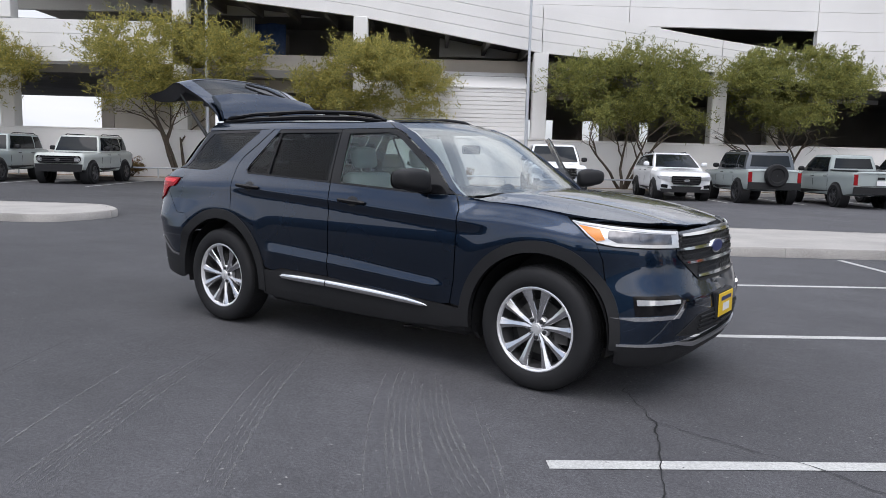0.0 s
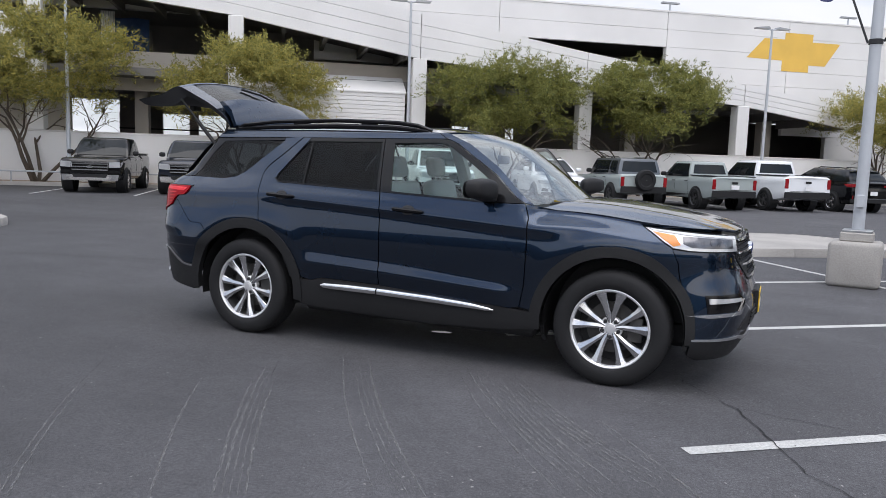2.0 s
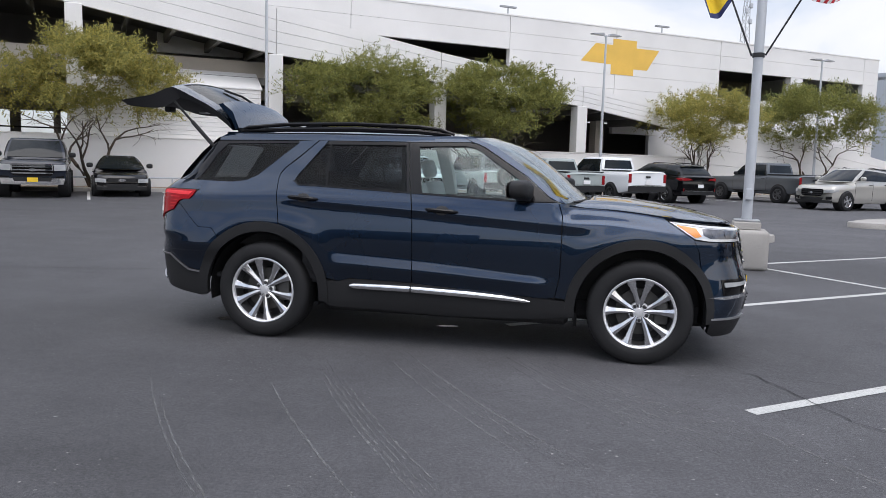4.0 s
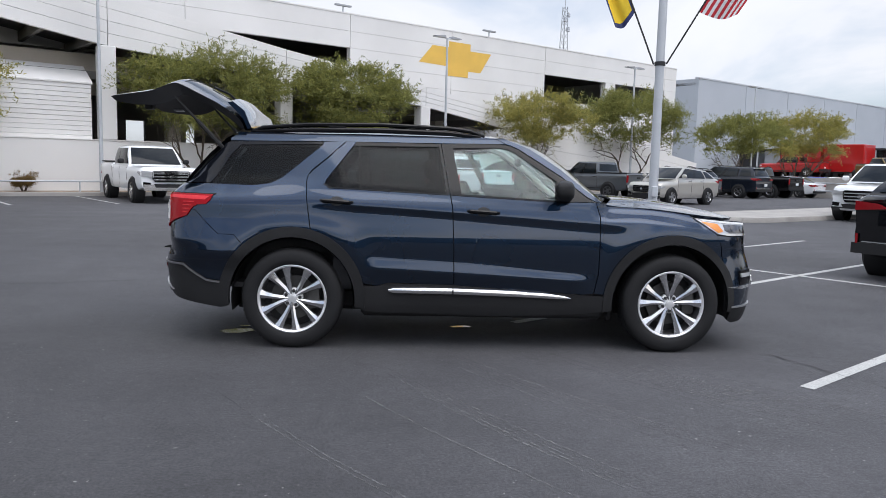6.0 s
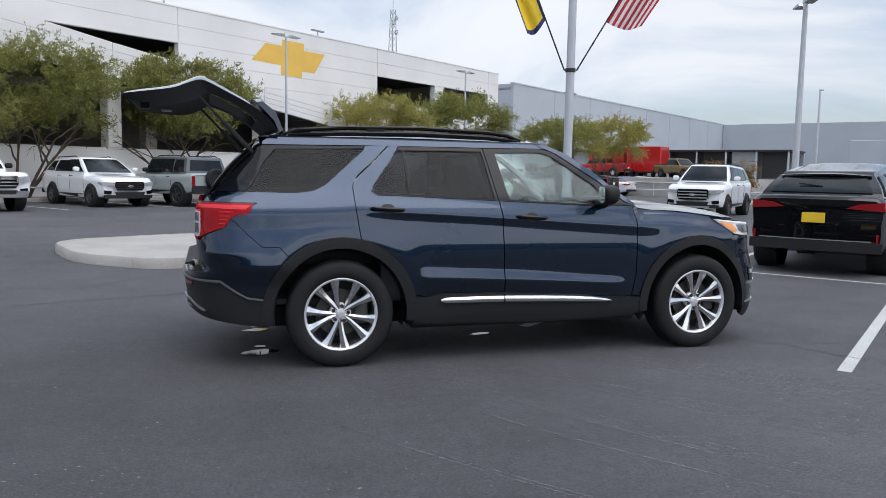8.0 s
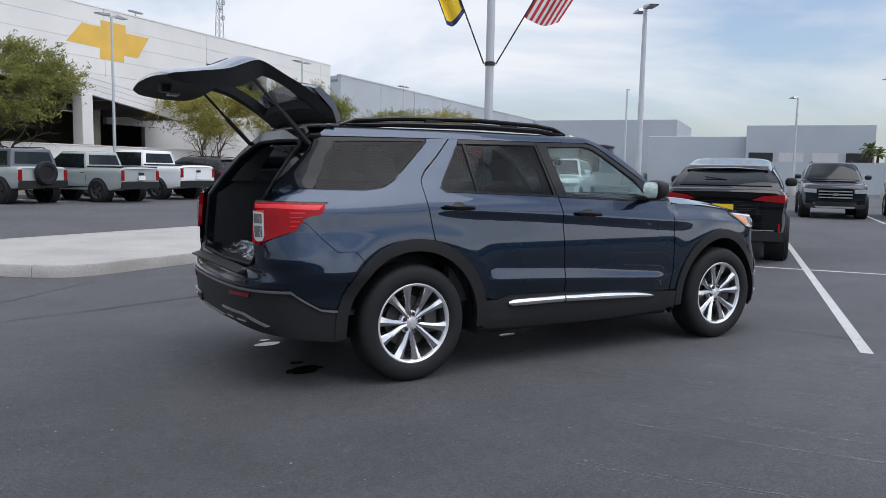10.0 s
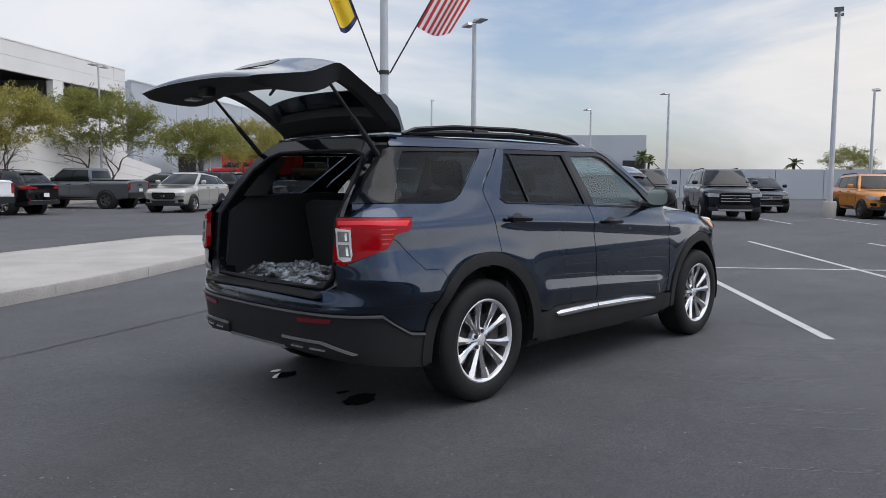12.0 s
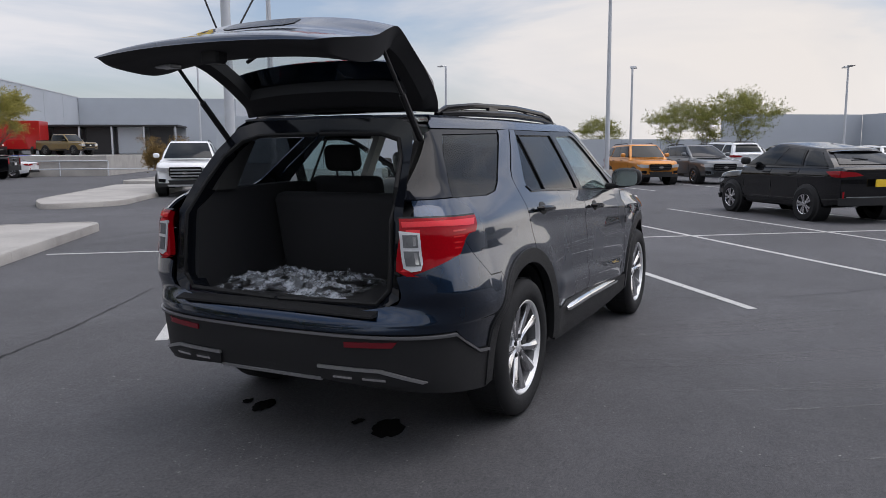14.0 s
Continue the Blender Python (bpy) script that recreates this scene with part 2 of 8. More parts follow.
# ---------------------------------------------------------------- materials
def asphalt_mat():
    m = bpy.data.materials.new("asphalt")
    m.use_nodes = True
    t = m.node_tree
    b = t.nodes["Principled BSDF"]
    co = t.nodes.new("ShaderNodeTexCoord")

    def noise_node(scale, detail, lo, hi, stretch=None, dist=0.0):
        nn = t.nodes.new("ShaderNodeTexNoise")
        nn.inputs["Scale"].default_value, nn.inputs["Detail"].default_value, nn.inputs["Distortion"].default_value = scale, detail, dist
        src = co.outputs["Object"]
        if stretch:
            mp = t.nodes.new("ShaderNodeMapping")
            mp.inputs["Rotation"].default_value = (0, 0, radians(stretch[0]))
            mp.inputs["Scale"].default_value = stretch[1]
            t.links.new(src, mp.inputs["Vector"])
            src = mp.outputs[0]
        t.links.new(src, nn.inputs["Vector"])
        mr = t.nodes.new("ShaderNodeMapRange")
        mr.inputs["From Min"].default_value, mr.inputs["From Max"].default_value = 0.32, 0.68
        mr.inputs["To Min"].default_value, mr.inputs["To Max"].default_value = lo, hi
        t.links.new(nn.outputs[0], mr.inputs["Value"])
        return nn, mr.outputs[0]
    _, a = noise_node(0.22, 4, 0.82, 1.18, dist=0.4)
    _, c = noise_node(1.6, 5, 0.90, 1.10)
    stone, d = noise_node(210.0, 2, 0.55, 1.45)
    _, e = noise_node(0.7, 5, 0.94, 1.08, stretch=(-30, (0.16, 2.2, 1.0)))
    _, grit = noise_node(60.0, 3, 0.70, 1.30)
    _, clump = noise_node(13.0, 4, 0.90, 1.10)
    # the stalls are greyer and more worn than the resealed lane
    turn = t.nodes.new("ShaderNodeVectorMath")
    turn.operation = "DOT_PRODUCT"
    turn.inputs[1].default_value = (math.cos(radians(36)), math.sin(radians(36)), 0.0)
    t.links.new(co.outputs["Object"], turn.inputs[0])
    zone = t.nodes.new("ShaderNodeMapRange")
    zone.interpolation_type = "SMOOTHSTEP"
    zone.inputs["From Min"].default_value, zone.inputs["From Max"].default_value = -5.0, 1.5
    zone.inputs["To Min"].default_value, zone.inputs["To Max"].default_value = 0.77, 1.10
    t.links.new(turn.outputs["Value"], zone.inputs["Value"])
    val = a
    for x in (c, d, e, grit, clump, zone.outputs[0]):
        mu = t.nodes.new("ShaderNodeMath")
        mu.operation = "MULTIPLY"
        t.links.new(val, mu.inputs[0])
        t.links.new(x, mu.inputs[1])
        val = mu.outputs[0]
    sc = t.nodes.new("ShaderNodeVectorMath")
    sc.operation = "SCALE"
    sc.inputs[0].default_value = (0.074, 0.073, 0.078)
    t.links.new(val, sc.inputs["Scale"])
    # sparse pale chips of bare stone, thicker in worn patches
    chip, _ = noise_node(34.0, 3, 0, 1)
    patch, _ = noise_node(0.9, 4, 0, 1)
    add = t.nodes.new("ShaderNodeMath")
    add.operation = "MULTIPLY_ADD"
    add.inputs[1].default_value = 0.22
    t.links.new(patch.outputs[0], add.inputs[0])
    t.links.new(chip.outputs[0], add.inputs[2])
    lim = t.nodes.new("ShaderNodeMapRange")
    lim.inputs["From Min"].default_value, lim.inputs["From Max"].default_value = 0.80, 0.88
    t.links.new(add.outputs[0], lim.inputs["Value"])
    chips = t.nodes.new("ShaderNodeMix")
    chips.data_type = "RGBA"
    chips.inputs[7].default_value = (0.30, 0.29, 0.28, 1)
    t.links.new(lim.outputs[0], chips.inputs[0])
    t.links.new(sc.outputs[0], chips.inputs[6])
    t.links.new(chips.outputs[2], b.inputs["Base Color"])
    b.inputs["Roughness"].default_value = 0.78
    b.inputs["Specular IOR Level"].default_value = 0.45
    bu = t.nodes.new("ShaderNodeBump")
    bu.inputs["Strength"].default_value, bu.inputs["Distance"].default_value = 0.7, 0.004
    t.links.new(stone.outputs[0], bu.inputs["Height"])
    t.links.new(bu.outputs[0], b.inputs["Normal"])
    return m


def mark_mat(name, col, scale, low, high, stretch=(1, 1, 1), rough=0.7):
    """A worn mark on the ground: grains of colour with bare gaps between them."""
    m = mat(name, col, rough, var=0.1, fine=0.2, bump=0.4)
    t = m.node_tree
    b = t.nodes["Principled BSDF"]
    co = t.nodes.new("ShaderNodeTexCoord")
    mp = t.nodes.new("ShaderNodeMapping")
    mp.inputs["Scale"].default_value = stretch
    n1 = t.nodes.new("ShaderNodeTexNoise")
    n1.inputs["Scale"].default_value, n1.inputs["Detail"].default_value, n1.inputs["Roughness"].default_value = scale, 6, 0.7
    mr = t.nodes.new("ShaderNodeMapRange")
    mr.inputs["From Min"].default_value, mr.inputs["From Max"].default_value = low, high
    t.links.new(co.outputs["Object"], mp.inputs["Vector"])
    t.links.new(mp.outputs[0], n1.inputs["Vector"])
    t.links.new(n1.outputs[0], mr.inputs["Value"])
    t.links.new(mr.outputs[0], b.inputs["Alpha"])
    return m


M_ASPHALT = asphalt_mat()
M_LINE = mark_mat("worn_white_paint", (0.52, 0.52, 0.50), 30.0, 0.22, 0.40)
M_SCUFF = mark_mat("tyre_scuff", (0.20, 0.20, 0.197), 16.0, 0.41, 0.72, stretch=(0.8, 4.0, 1.0), rough=0.85)
M_CONCRETE = mat("kerb_concrete", (0.39, 0.37, 0.345), 0.85, var=0.14, vscale=1.1, fine=0.12, fscale=60, bump=0.5)
M_KERB = mat("kerb_stone_concrete", (0.37, 0.35, 0.325), 0.85, var=0.16, vscale=1.4, fine=0.14, fscale=50, bump=0.5, piece=0.06)
M_GARAGE = mat("white_wall_paint", (0.80, 0.785, 0.765), 0.75, var=0.05, vscale=0.35, fine=0.03, fscale=30, bump=0.15)
M_JOINT = mat("wall_joint", (0.66, 0.65, 0.64), 0.85, var=0.08)
# Soffit and beige tones hold the shade of the decks in their colour.
M_SOFFIT = mat("shade_toned_concrete", (0.22, 0.21, 0.195), 0.9, var=0.15, vscale=0.6, fine=0.1, bump=0.3)
# Near-black tone of the unseen added wall, so the car's flank mirrors dark.
M_FARWALL = mat("dark_reflection_wall", (0.085, 0.080, 0.075), 0.9, var=0.2, vscale=0.4, fine=0.1, bump=0.3)
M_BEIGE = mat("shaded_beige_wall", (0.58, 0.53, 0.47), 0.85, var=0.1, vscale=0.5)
M_EMBLEM = mat("yellow_wall_paint", (0.80, 0.50, 0.10), 0.7, var=0.06, vscale=0.8)
M_GREYWALL = mat("grey_blue_wall", (0.42, 0.45, 0.49), 0.8, var=0.05, vscale=0.2, fine=0.03, fscale=12)
M_DARK = mat("dark_opening_metal", (0.02, 0.02, 0.022), 0.6)
M_DOORMETAL = mat("roller_door", (0.55, 0.55, 0.55), 0.55, var=0.06)
M_SOIL = mat("gravel_soil", (0.30, 0.23, 0.17), 0.95, var=0.2, vscale=3, fine=0.25, fscale=70, bump=0.9, bscale=50)
M_POLE = mat("grey_painted_pole", (0.50, 0.52, 0.55), 0.45, metal=0.1, var=0.06)
M_STEEL = mat("dull_steel", (0.38, 0.39, 0.40), 0.4, metal=0.8, var=0.08)
M_RUBBER = mat("tyre_rubber", (0.017, 0.017, 0.018), 0.7, spec=0.25, var=0.12, vscale=9, bump=0.25, bscale=300)
M_PLASTIC = mat("black_plastic", (0.016, 0.016, 0.017), 0.5, var=0.08, bump=0.25, bscale=500, spec=0.3)
M_GLOSSBLACK = mat("gloss_black_trim", (0.006, 0.006, 0.007), 0.14, var=0.05, rvar=0.03, spec=0.3)
M_CHROME = mat("chrome", (0.80, 0.80, 0.80), 0.08, metal=1.0, var=0.02, fine=0.01, rvar=0.03)
M_ALLOY = mat("machined_alloy", (0.62, 0.62, 0.63), 0.15, metal=0.95, var=0.04, fine=0.03, rvar=0.05)
M_HUB = mat("silver_painted_alloy", (0.84, 0.84, 0.85), 0.30, metal=0.55, var=0.05, fine=0.03, rvar=0.06)
M_ALLOYDARK = mat("painted_alloy_pocket", (0.13, 0.13, 0.135), 0.35, metal=0.7, var=0.05)
M_BRAKE = mat("brake_iron", (0.075, 0.073, 0.07), 0.5, metal=0.7, var=0.12)
M_RED = mat("red_lamp_lens", (0.28, 0.002, 0.006), 0.06, spec=0.2, var=0.05, rvar=0.03)
M_CLEARLAMP = mat("clear_lamp_lens", (0.62, 0.63, 0.64), 0.10, metal=0.35, coat=0.8, var=0.04, rvar=0.04)
M_REDFAR = mat("dark_red_tail_lens", (0.26, 0.010, 0.014), 0.10, spec=0.3, var=0.08)
M_AMBER = mat("amber_lamp_lens", (0.75, 0.25, 0.03), 0.15, coat=0.6, var=0.05)
M_GLASSDARK = pane_mat("privacy_glass", (0.06, 0.07, 0.078), 0.018)
M_GLASSCLEAR = pane_mat("clear_glass", (0.74, 0.80, 0.78))
M_GLASSFAR = mat("dark_car_glass", (0.010, 0.013, 0.015), 0.05, var=0.05, spec=0.32, rvar=0.02)
M_CABIN = mat("charcoal_cloth", (0.022, 0.022, 0.024), 0.85, var=0.1, fine=0.2, fscale=250)
M_SEAT = mat("grey_seat_leather", (0.30, 0.31, 0.31), 0.6, var=0.08, bump=0.2)
M_YELLOWTAG = mat("yellow_dealer_plate", (0.80, 0.52, 0.02), 0.5, var=0.04)
M_NAVY = mat("navy_print", (0.02, 0.03, 0.12), 0.5)
M_WHITE = mat("white_print", (0.75, 0.75, 0.75), 0.6)

# ---------------------------------------------------------------- ground
bm = bmesh.new()
for a, b in ((-300, -60), (-60, 60), (60, 400)):
    for c, d in ((-300, -60), (-60, 60), (60, 400)):
        bm.faces.new([bm.verts.new(p) for p in ((a, c, 0), (b, c, 0), (b, d, 0), (a, d, 0))])
bmesh.ops.remove_doubles(bm, verts=bm.verts, dist=0.001)
ground = part("ground", bm, M_ASPHALT, None, "dark grey worn asphalt of an open car park", angle=0)
tagged(ground, category="ground", kind="structure")


def outline_round(pts, r, seg=5):
    """Rounds the corners of a closed outline."""
    out = []
    for i, p in enumerate(pts):
        a, b, c = Vector(pts[i - 1]), Vector(p), Vector(pts[(i + 1) % len(pts)])
        rr = min(r[i] if hasattr(r, "__len__") else r, (a - b).length * 0.45, (c - b).length * 0.45)
        s, e = b + (a - b).normalized() * rr, b + (c - b).normalized() * rr
        for k in range(seg + 1):
            q = k / seg
            out.append(tuple((1 - q) ** 2 * s + 2 * q * (1 - q) * b + q * q * e))
    return out


def island(label, pts, r, h=0.15):
    t = thing("parking_island", label, "kerb island", GRID, group="kerb islands", kind="structure")
    o = outline_round(pts, r)
    mid = Vector((sum(p[0] for p in o) / len(o), sum(p[1] for p in o) / len(o)))
    inner = [tuple(mid + (Vector(p) - mid) * (1 - 0.16 / max(0.3, (Vector(p) - mid).length))) for p in o]
    # kerb stones, each with open joints and slightly worn top edges
    dense = []
    for k, p in enumerate(o):
        q = o[(k + 1) % len(o)]
        n = max(1, int((Vector(q) - Vector(p)).length / 0.25))
        dense += [tuple(Vector(p).lerp(Vector(q), i / n)) for i in range(n)]
    run, stone = 0.0, [dense[0]]
    for k in range(1, len(dense) + 1):
        p = dense[k % len(dense)]
        step = Vector(p) - Vector(stone[-1])
        run += step.length
        stone.append(p)
        if run < 1.75 and k < len(dense):
            continue
        end = Vector(stone[-1])
        stone[-1] = tuple(end - step.normalized() * min(0.008, 0.5 * step.length))
        bm = bmesh.new()
        rows = []
        for x, y in stone:
            c = Vector((x, y))
            w = (c - mid).normalized()
            chip = 0.012 * max(0.0, noise.noise(Vector((x * 3.1, y * 3.1, 0))) - 0.15) * 4
            a, b, e = c - w * 0.006, c - w * (0.028 + chip), c - w * 0.16
            rows.append([bm.verts.new(v) for v in ((*c, -0.02), (*a, h - 0.028 - chip), (*b, h), (*e, h), (*e, -0.02))])
        for r0, r1 in zip(rows, rows[1:]):
            for i in range(4):
                bm.faces.new((r0[i], r1[i], r1[i + 1], r0[i + 1]))
        bm.faces.new(rows[0])
        bm.faces.new(rows[-1][::-1])
        part("kerb_stone", bm, M_KERB, t, angle=40)
        run, stone = 0.0, [tuple(end)]
    bm = bmesh.new()
    bm.faces.new([bm.verts.new((*q, h - 0.006)) for q in inner])
    part("slab", bm, M_CONCRETE, t, "pale concrete slab", angle=0)
    return t


island("long pale concrete kerb island with a rounded end", [(-0.1, 7.3), (0.35, 5.75), (3.0, 5.45), (9.9, 5.35), (10.3, 5.6), (9.7, 8.3), (2.4, 9.4), (0.6, 9.5)], [1.0, 0.5, 2, 0.3, 0.2, 0.8, 2, 0.9])
island("pale concrete kerb island with a rounded nose", [(-15, 8.6), (-7.2, 7.9), (-6.4, 9.4), (-7.4, 10.9), (-15, 11.6)], [0.1, 0.5, 1.0, 0.5, 0.1])
island("small pale concrete kerb island beside the drive lane", [(16.0, 8.4), (17.2, 6.6), (30, 6.2), (29.5, 9.6), (18.5, 9.4)], [0.6, 0.8, 0.3, 0.5, 1.2])
island("far pale concrete kerb island under a shrub", [(33, 8.0), (40, 7.2), (41, 10), (34, 10.5)], 0.6)


def ribbon(name, pts, width, material, z, label, category, group="", m=GRID):
    """A flat strip along points on the ground."""
    vs, fs = [], []
    for i, p in enumerate(pts):
        a, b = Vector(pts[max(0, i - 1)]), Vector(pts[min(len(pts) - 1, i + 1)])
        d = (b - a).normalized()
        w = width[i] if hasattr(width, "__len__") else width
        nrm = Vector((-d.y, d.x)) * w / 2
        vs += [(p[0] + nrm.x, p[1] + nrm.y, z), (p[0] - nrm.x, p[1] - nrm.y, z)]
    for i in range(len(pts) - 1):
        fs.append((2 * i, 2 * i + 1, 2 * i + 3, 2 * i + 2))
    ob = raw(name, vs, fs, material, None, angle=0)
    ob.matrix_world = m
    return tagged(ob, label=label, category=category, group=group, kind="structure")


LINE = "worn white painted parking stall line on asphalt"
for n, u0 in ((-13.6, 0.42), (-10.95, 0.42), (-8.25, 0.42), (-5.55, 0.42), (-2.84, 0.60), (-0.13, 0.42), (2.5, 0.42)):
    ribbon("stall_line", [(u0 + 2.0 * k, n + 0.035 * (u0 + 2.0 * k)) for k in range(7)], 0.10, M_LINE, 0.004, LINE, "stall line", "stall lines")
ribbon("stall_line", [(6.25, 5.2), (6.35, 0), (6.5, -6), (6.6, -14)], 0.10, M_LINE, 0.006, "long white line dividing two rows of stalls", "stall line", "stall lines")
for n in (-2.6, -5.4, -8.6, -11.4, -15.0):
    ribbon("stall_line", [(20.6, n), (26, n)], 0.10, M_LINE, 0.004, LINE, "stall line", "stall lines")
for u in (-15.9, -12.3, -9.5, -6.3, -3.1, -0.4, 2.7, 6.6, 10.4, 13.2, 16.2, 19.4, 22.4, 25.4, 30.6):
    ribbon("stall_line", [(u, 20.6), (u, 26.2)], 0.10, M_LINE, 0.004, LINE, "stall line", "stall lines")

# kerb and planted strip below the garage wall
strip = thing("planted_strip", "narrow gravel planting strip behind a concrete kerb", "planting strip", GRID, kind="structure")
part("kerb", boxed(-30, 60, 26.35, 26.5, -0.02, 0.15, 0.02), M_CONCRETE, strip, "pale concrete kerb")
part("soil", boxed(-30, 60, 26.5, 28.3, -0.02, 0.13), M_SOIL, strip, "reddish gravel soil")
# low pipe rail along the strip
rail = thing("pipe_rail", "low white pipe rail along the planting strip", "rail", GRID)
part("bar", tube(bmesh.new(), [(-24, 26.75, 0.55), (60, 26.75, 0.55)], 0.035), M_POLE, rail)
for k in range(29):
    part("post", tube(bmesh.new(), [(-24 + 3 * k, 26.75, 0.1), (-24 + 3 * k, 26.75, 0.55)], 0.03), M_POLE, rail)

# ---------------------------------------------------------------- parking garage
garage = thing("parking_garage", "white concrete parking garage with a sloping ramp and open decks", "building", GRID)
FN, MN = 28.3, 33.0
RAMP_LOW = [(-24, 9.6), (-9.4, 7.98), (-3.47, 7.39), (4.2, 6.08), (21.2, 4.68), (29.2, 3.5), (36, 2.2), (48, 0.0)]
RAMP_TOP = [(-24, 12.4), (4.6, 8.05), (12.7, 6.8), (20, 5.85), (29, 4.75), (37.8, 3.53), (41.8, 3.05), (47.2, 2.2)]


def strips(name, us, low, top, count, y0, y1, label, gap=0.015):
    """Bands of wall between two lines, one above the other, with open joints between them."""
    for k in range(count):
        bm = bmesh.new()
        lo, hi = [], []
        for u in us:
            a, b = lerp(u, low), lerp(u, top)
            lo.append((u, a + (b - a) * k / count + (gap / 2 if k else 0)))
            hi.append((u, a + (b - a) * (k + 1) / count - (gap / 2 if k < count - 1 else 0)))
        prism(bm, lo + hi[::-1], "y", y0, y1)
        part(name, bm, M_GARAGE, garage, label)


part("low_wall", boxed(-30, 29.4, FN, FN + 0.3, 0, 2.19, 0.02), M_GARAGE, garage, "low white parapet wall")
part("wall_cap", boxed(-30, 29.4, FN - 0.03, FN + 0.33, 2.19, 2.24), M_GARAGE, garage)
for u in (-19.2, -11.5, -3.5, 4.55, 12.62, 21.0):
    part("column", boxed(u - 0.32, u + 0.32, FN - 0.06, FN + 0.6, 2.24, lerp(u, RAMP_LOW) if u > -10 else 5.1, 0.025), M_GARAGE, garage)
for u in (-19.2, -11.5):
    part("column", boxed(u - 0.32, u + 0.32, FN - 0.06, FN + 0.6, 6.95, lerp(u, RAMP_LOW), 0.025), M_GARAGE, garage)
us = [-24, -16, -9.4, -3.6, 0, 4.55]
strips("ramp_wall", us, RAMP_LOW, RAMP_TOP, 4, FN - 0.02, FN + 0.22, "sloping white ramp parapet")
us = [4.58, 8, 12.6]
strips("ramp_wall", us, RAMP_LOW, RAMP_TOP, 4, FN - 0.02, FN + 0.22, "sloping white ramp parapet")
us = [12.63, 16, 21.0]
strips("ramp_wall", us, RAMP_LOW, RAMP_TOP, 4, FN - 0.02, FN + 0.22, "sloping white ramp parapet")
us = [21.03, 25, 29.4]
strips("ramp_wall", us, RAMP_LOW, RAMP_TOP, 4, FN - 0.02, FN + 0.22, "sloping white ramp parapet")
us = [29.43, 34, 37.8, 41.8, 47.2]
strips("ramp_wall", us, [(29, 0), (48, 0)], RAMP_TOP, 5, FN - 0.02, FN + 0.22, "sloping white ramp parapet")
bm = bmesh.new()
prism(bm, [(u, lerp(u, RAMP_LOW) + 0.1) for u in (-24, -9.4, -3.5, 4.55, 12.6, 21, 29.4)] + [(u, lerp(u, RAMP_TOP) - 0.1) for u in (29.4, 21, 12.6, 4.55, -3.5, -9.4, -24)], "y", FN + 0.22, FN + 0.27)
part("backing", bm, M_JOINT, garage)
bm = bmesh.new()
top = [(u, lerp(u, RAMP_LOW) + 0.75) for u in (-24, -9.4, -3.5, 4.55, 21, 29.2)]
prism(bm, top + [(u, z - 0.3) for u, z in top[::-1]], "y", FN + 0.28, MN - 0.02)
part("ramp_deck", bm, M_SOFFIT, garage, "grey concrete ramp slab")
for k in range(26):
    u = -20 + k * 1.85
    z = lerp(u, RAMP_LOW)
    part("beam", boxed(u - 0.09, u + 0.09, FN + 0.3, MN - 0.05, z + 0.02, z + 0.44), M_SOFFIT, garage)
# upper deck edge, and inner walls whose dark tone carries the interior's shade
strips("deck_parapet", [-30, -20, -11.9], [(-30, 5.12), (0, 5.12)], [(-30, 6.93), (0, 6.93)], 3, FN - 0.02, FN + 0.22, "white parapet of the upper deck")
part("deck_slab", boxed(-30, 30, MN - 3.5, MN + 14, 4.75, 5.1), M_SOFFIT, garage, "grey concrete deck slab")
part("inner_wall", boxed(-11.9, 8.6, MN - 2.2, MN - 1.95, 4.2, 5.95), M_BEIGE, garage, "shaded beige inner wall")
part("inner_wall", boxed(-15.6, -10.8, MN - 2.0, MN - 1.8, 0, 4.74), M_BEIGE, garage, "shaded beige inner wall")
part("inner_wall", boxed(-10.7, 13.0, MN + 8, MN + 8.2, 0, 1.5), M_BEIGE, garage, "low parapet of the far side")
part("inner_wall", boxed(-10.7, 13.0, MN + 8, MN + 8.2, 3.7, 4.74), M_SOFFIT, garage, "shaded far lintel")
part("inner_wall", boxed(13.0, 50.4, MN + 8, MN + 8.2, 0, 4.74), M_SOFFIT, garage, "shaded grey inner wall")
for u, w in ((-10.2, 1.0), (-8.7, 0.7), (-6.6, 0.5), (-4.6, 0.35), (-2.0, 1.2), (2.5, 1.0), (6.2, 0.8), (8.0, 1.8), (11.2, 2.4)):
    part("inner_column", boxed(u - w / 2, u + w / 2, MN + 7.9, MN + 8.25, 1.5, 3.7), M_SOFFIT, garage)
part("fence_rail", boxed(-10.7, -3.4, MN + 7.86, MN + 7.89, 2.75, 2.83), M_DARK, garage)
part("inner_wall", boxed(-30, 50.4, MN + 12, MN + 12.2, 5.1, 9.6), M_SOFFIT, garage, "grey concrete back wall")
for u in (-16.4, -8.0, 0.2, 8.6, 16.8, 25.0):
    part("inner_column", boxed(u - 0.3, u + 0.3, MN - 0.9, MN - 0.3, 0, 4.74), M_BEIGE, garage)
# storage shed below the ramp
for k in range(13):
    bm = bmesh.new()
    prism(bm, [(FN + 0.27, 2.0 + 0.19 * k), (FN + 0.25, 2.012 + 0.19 * k), (FN + 0.25, 2.168 + 0.19 * k), (FN + 0.27, 2.18 + 0.19 * k), (FN + 0.4, 2.18 + 0.19 * k), (FN + 0.4, 2.0 + 0.19 * k)], "x", -3.3, 3.95)
    part("shed_panel", bm, M_GARAGE, garage, "white ribbed metal shed wall", angle=0)
bm = bmesh.new()
prism(bm, [(FN + 0.2, 4.46), (FN + 0.2, 4.52), (FN + 1.6, 5.3), (FN + 1.6, 4.46)], "x", -3.3, 4.0)
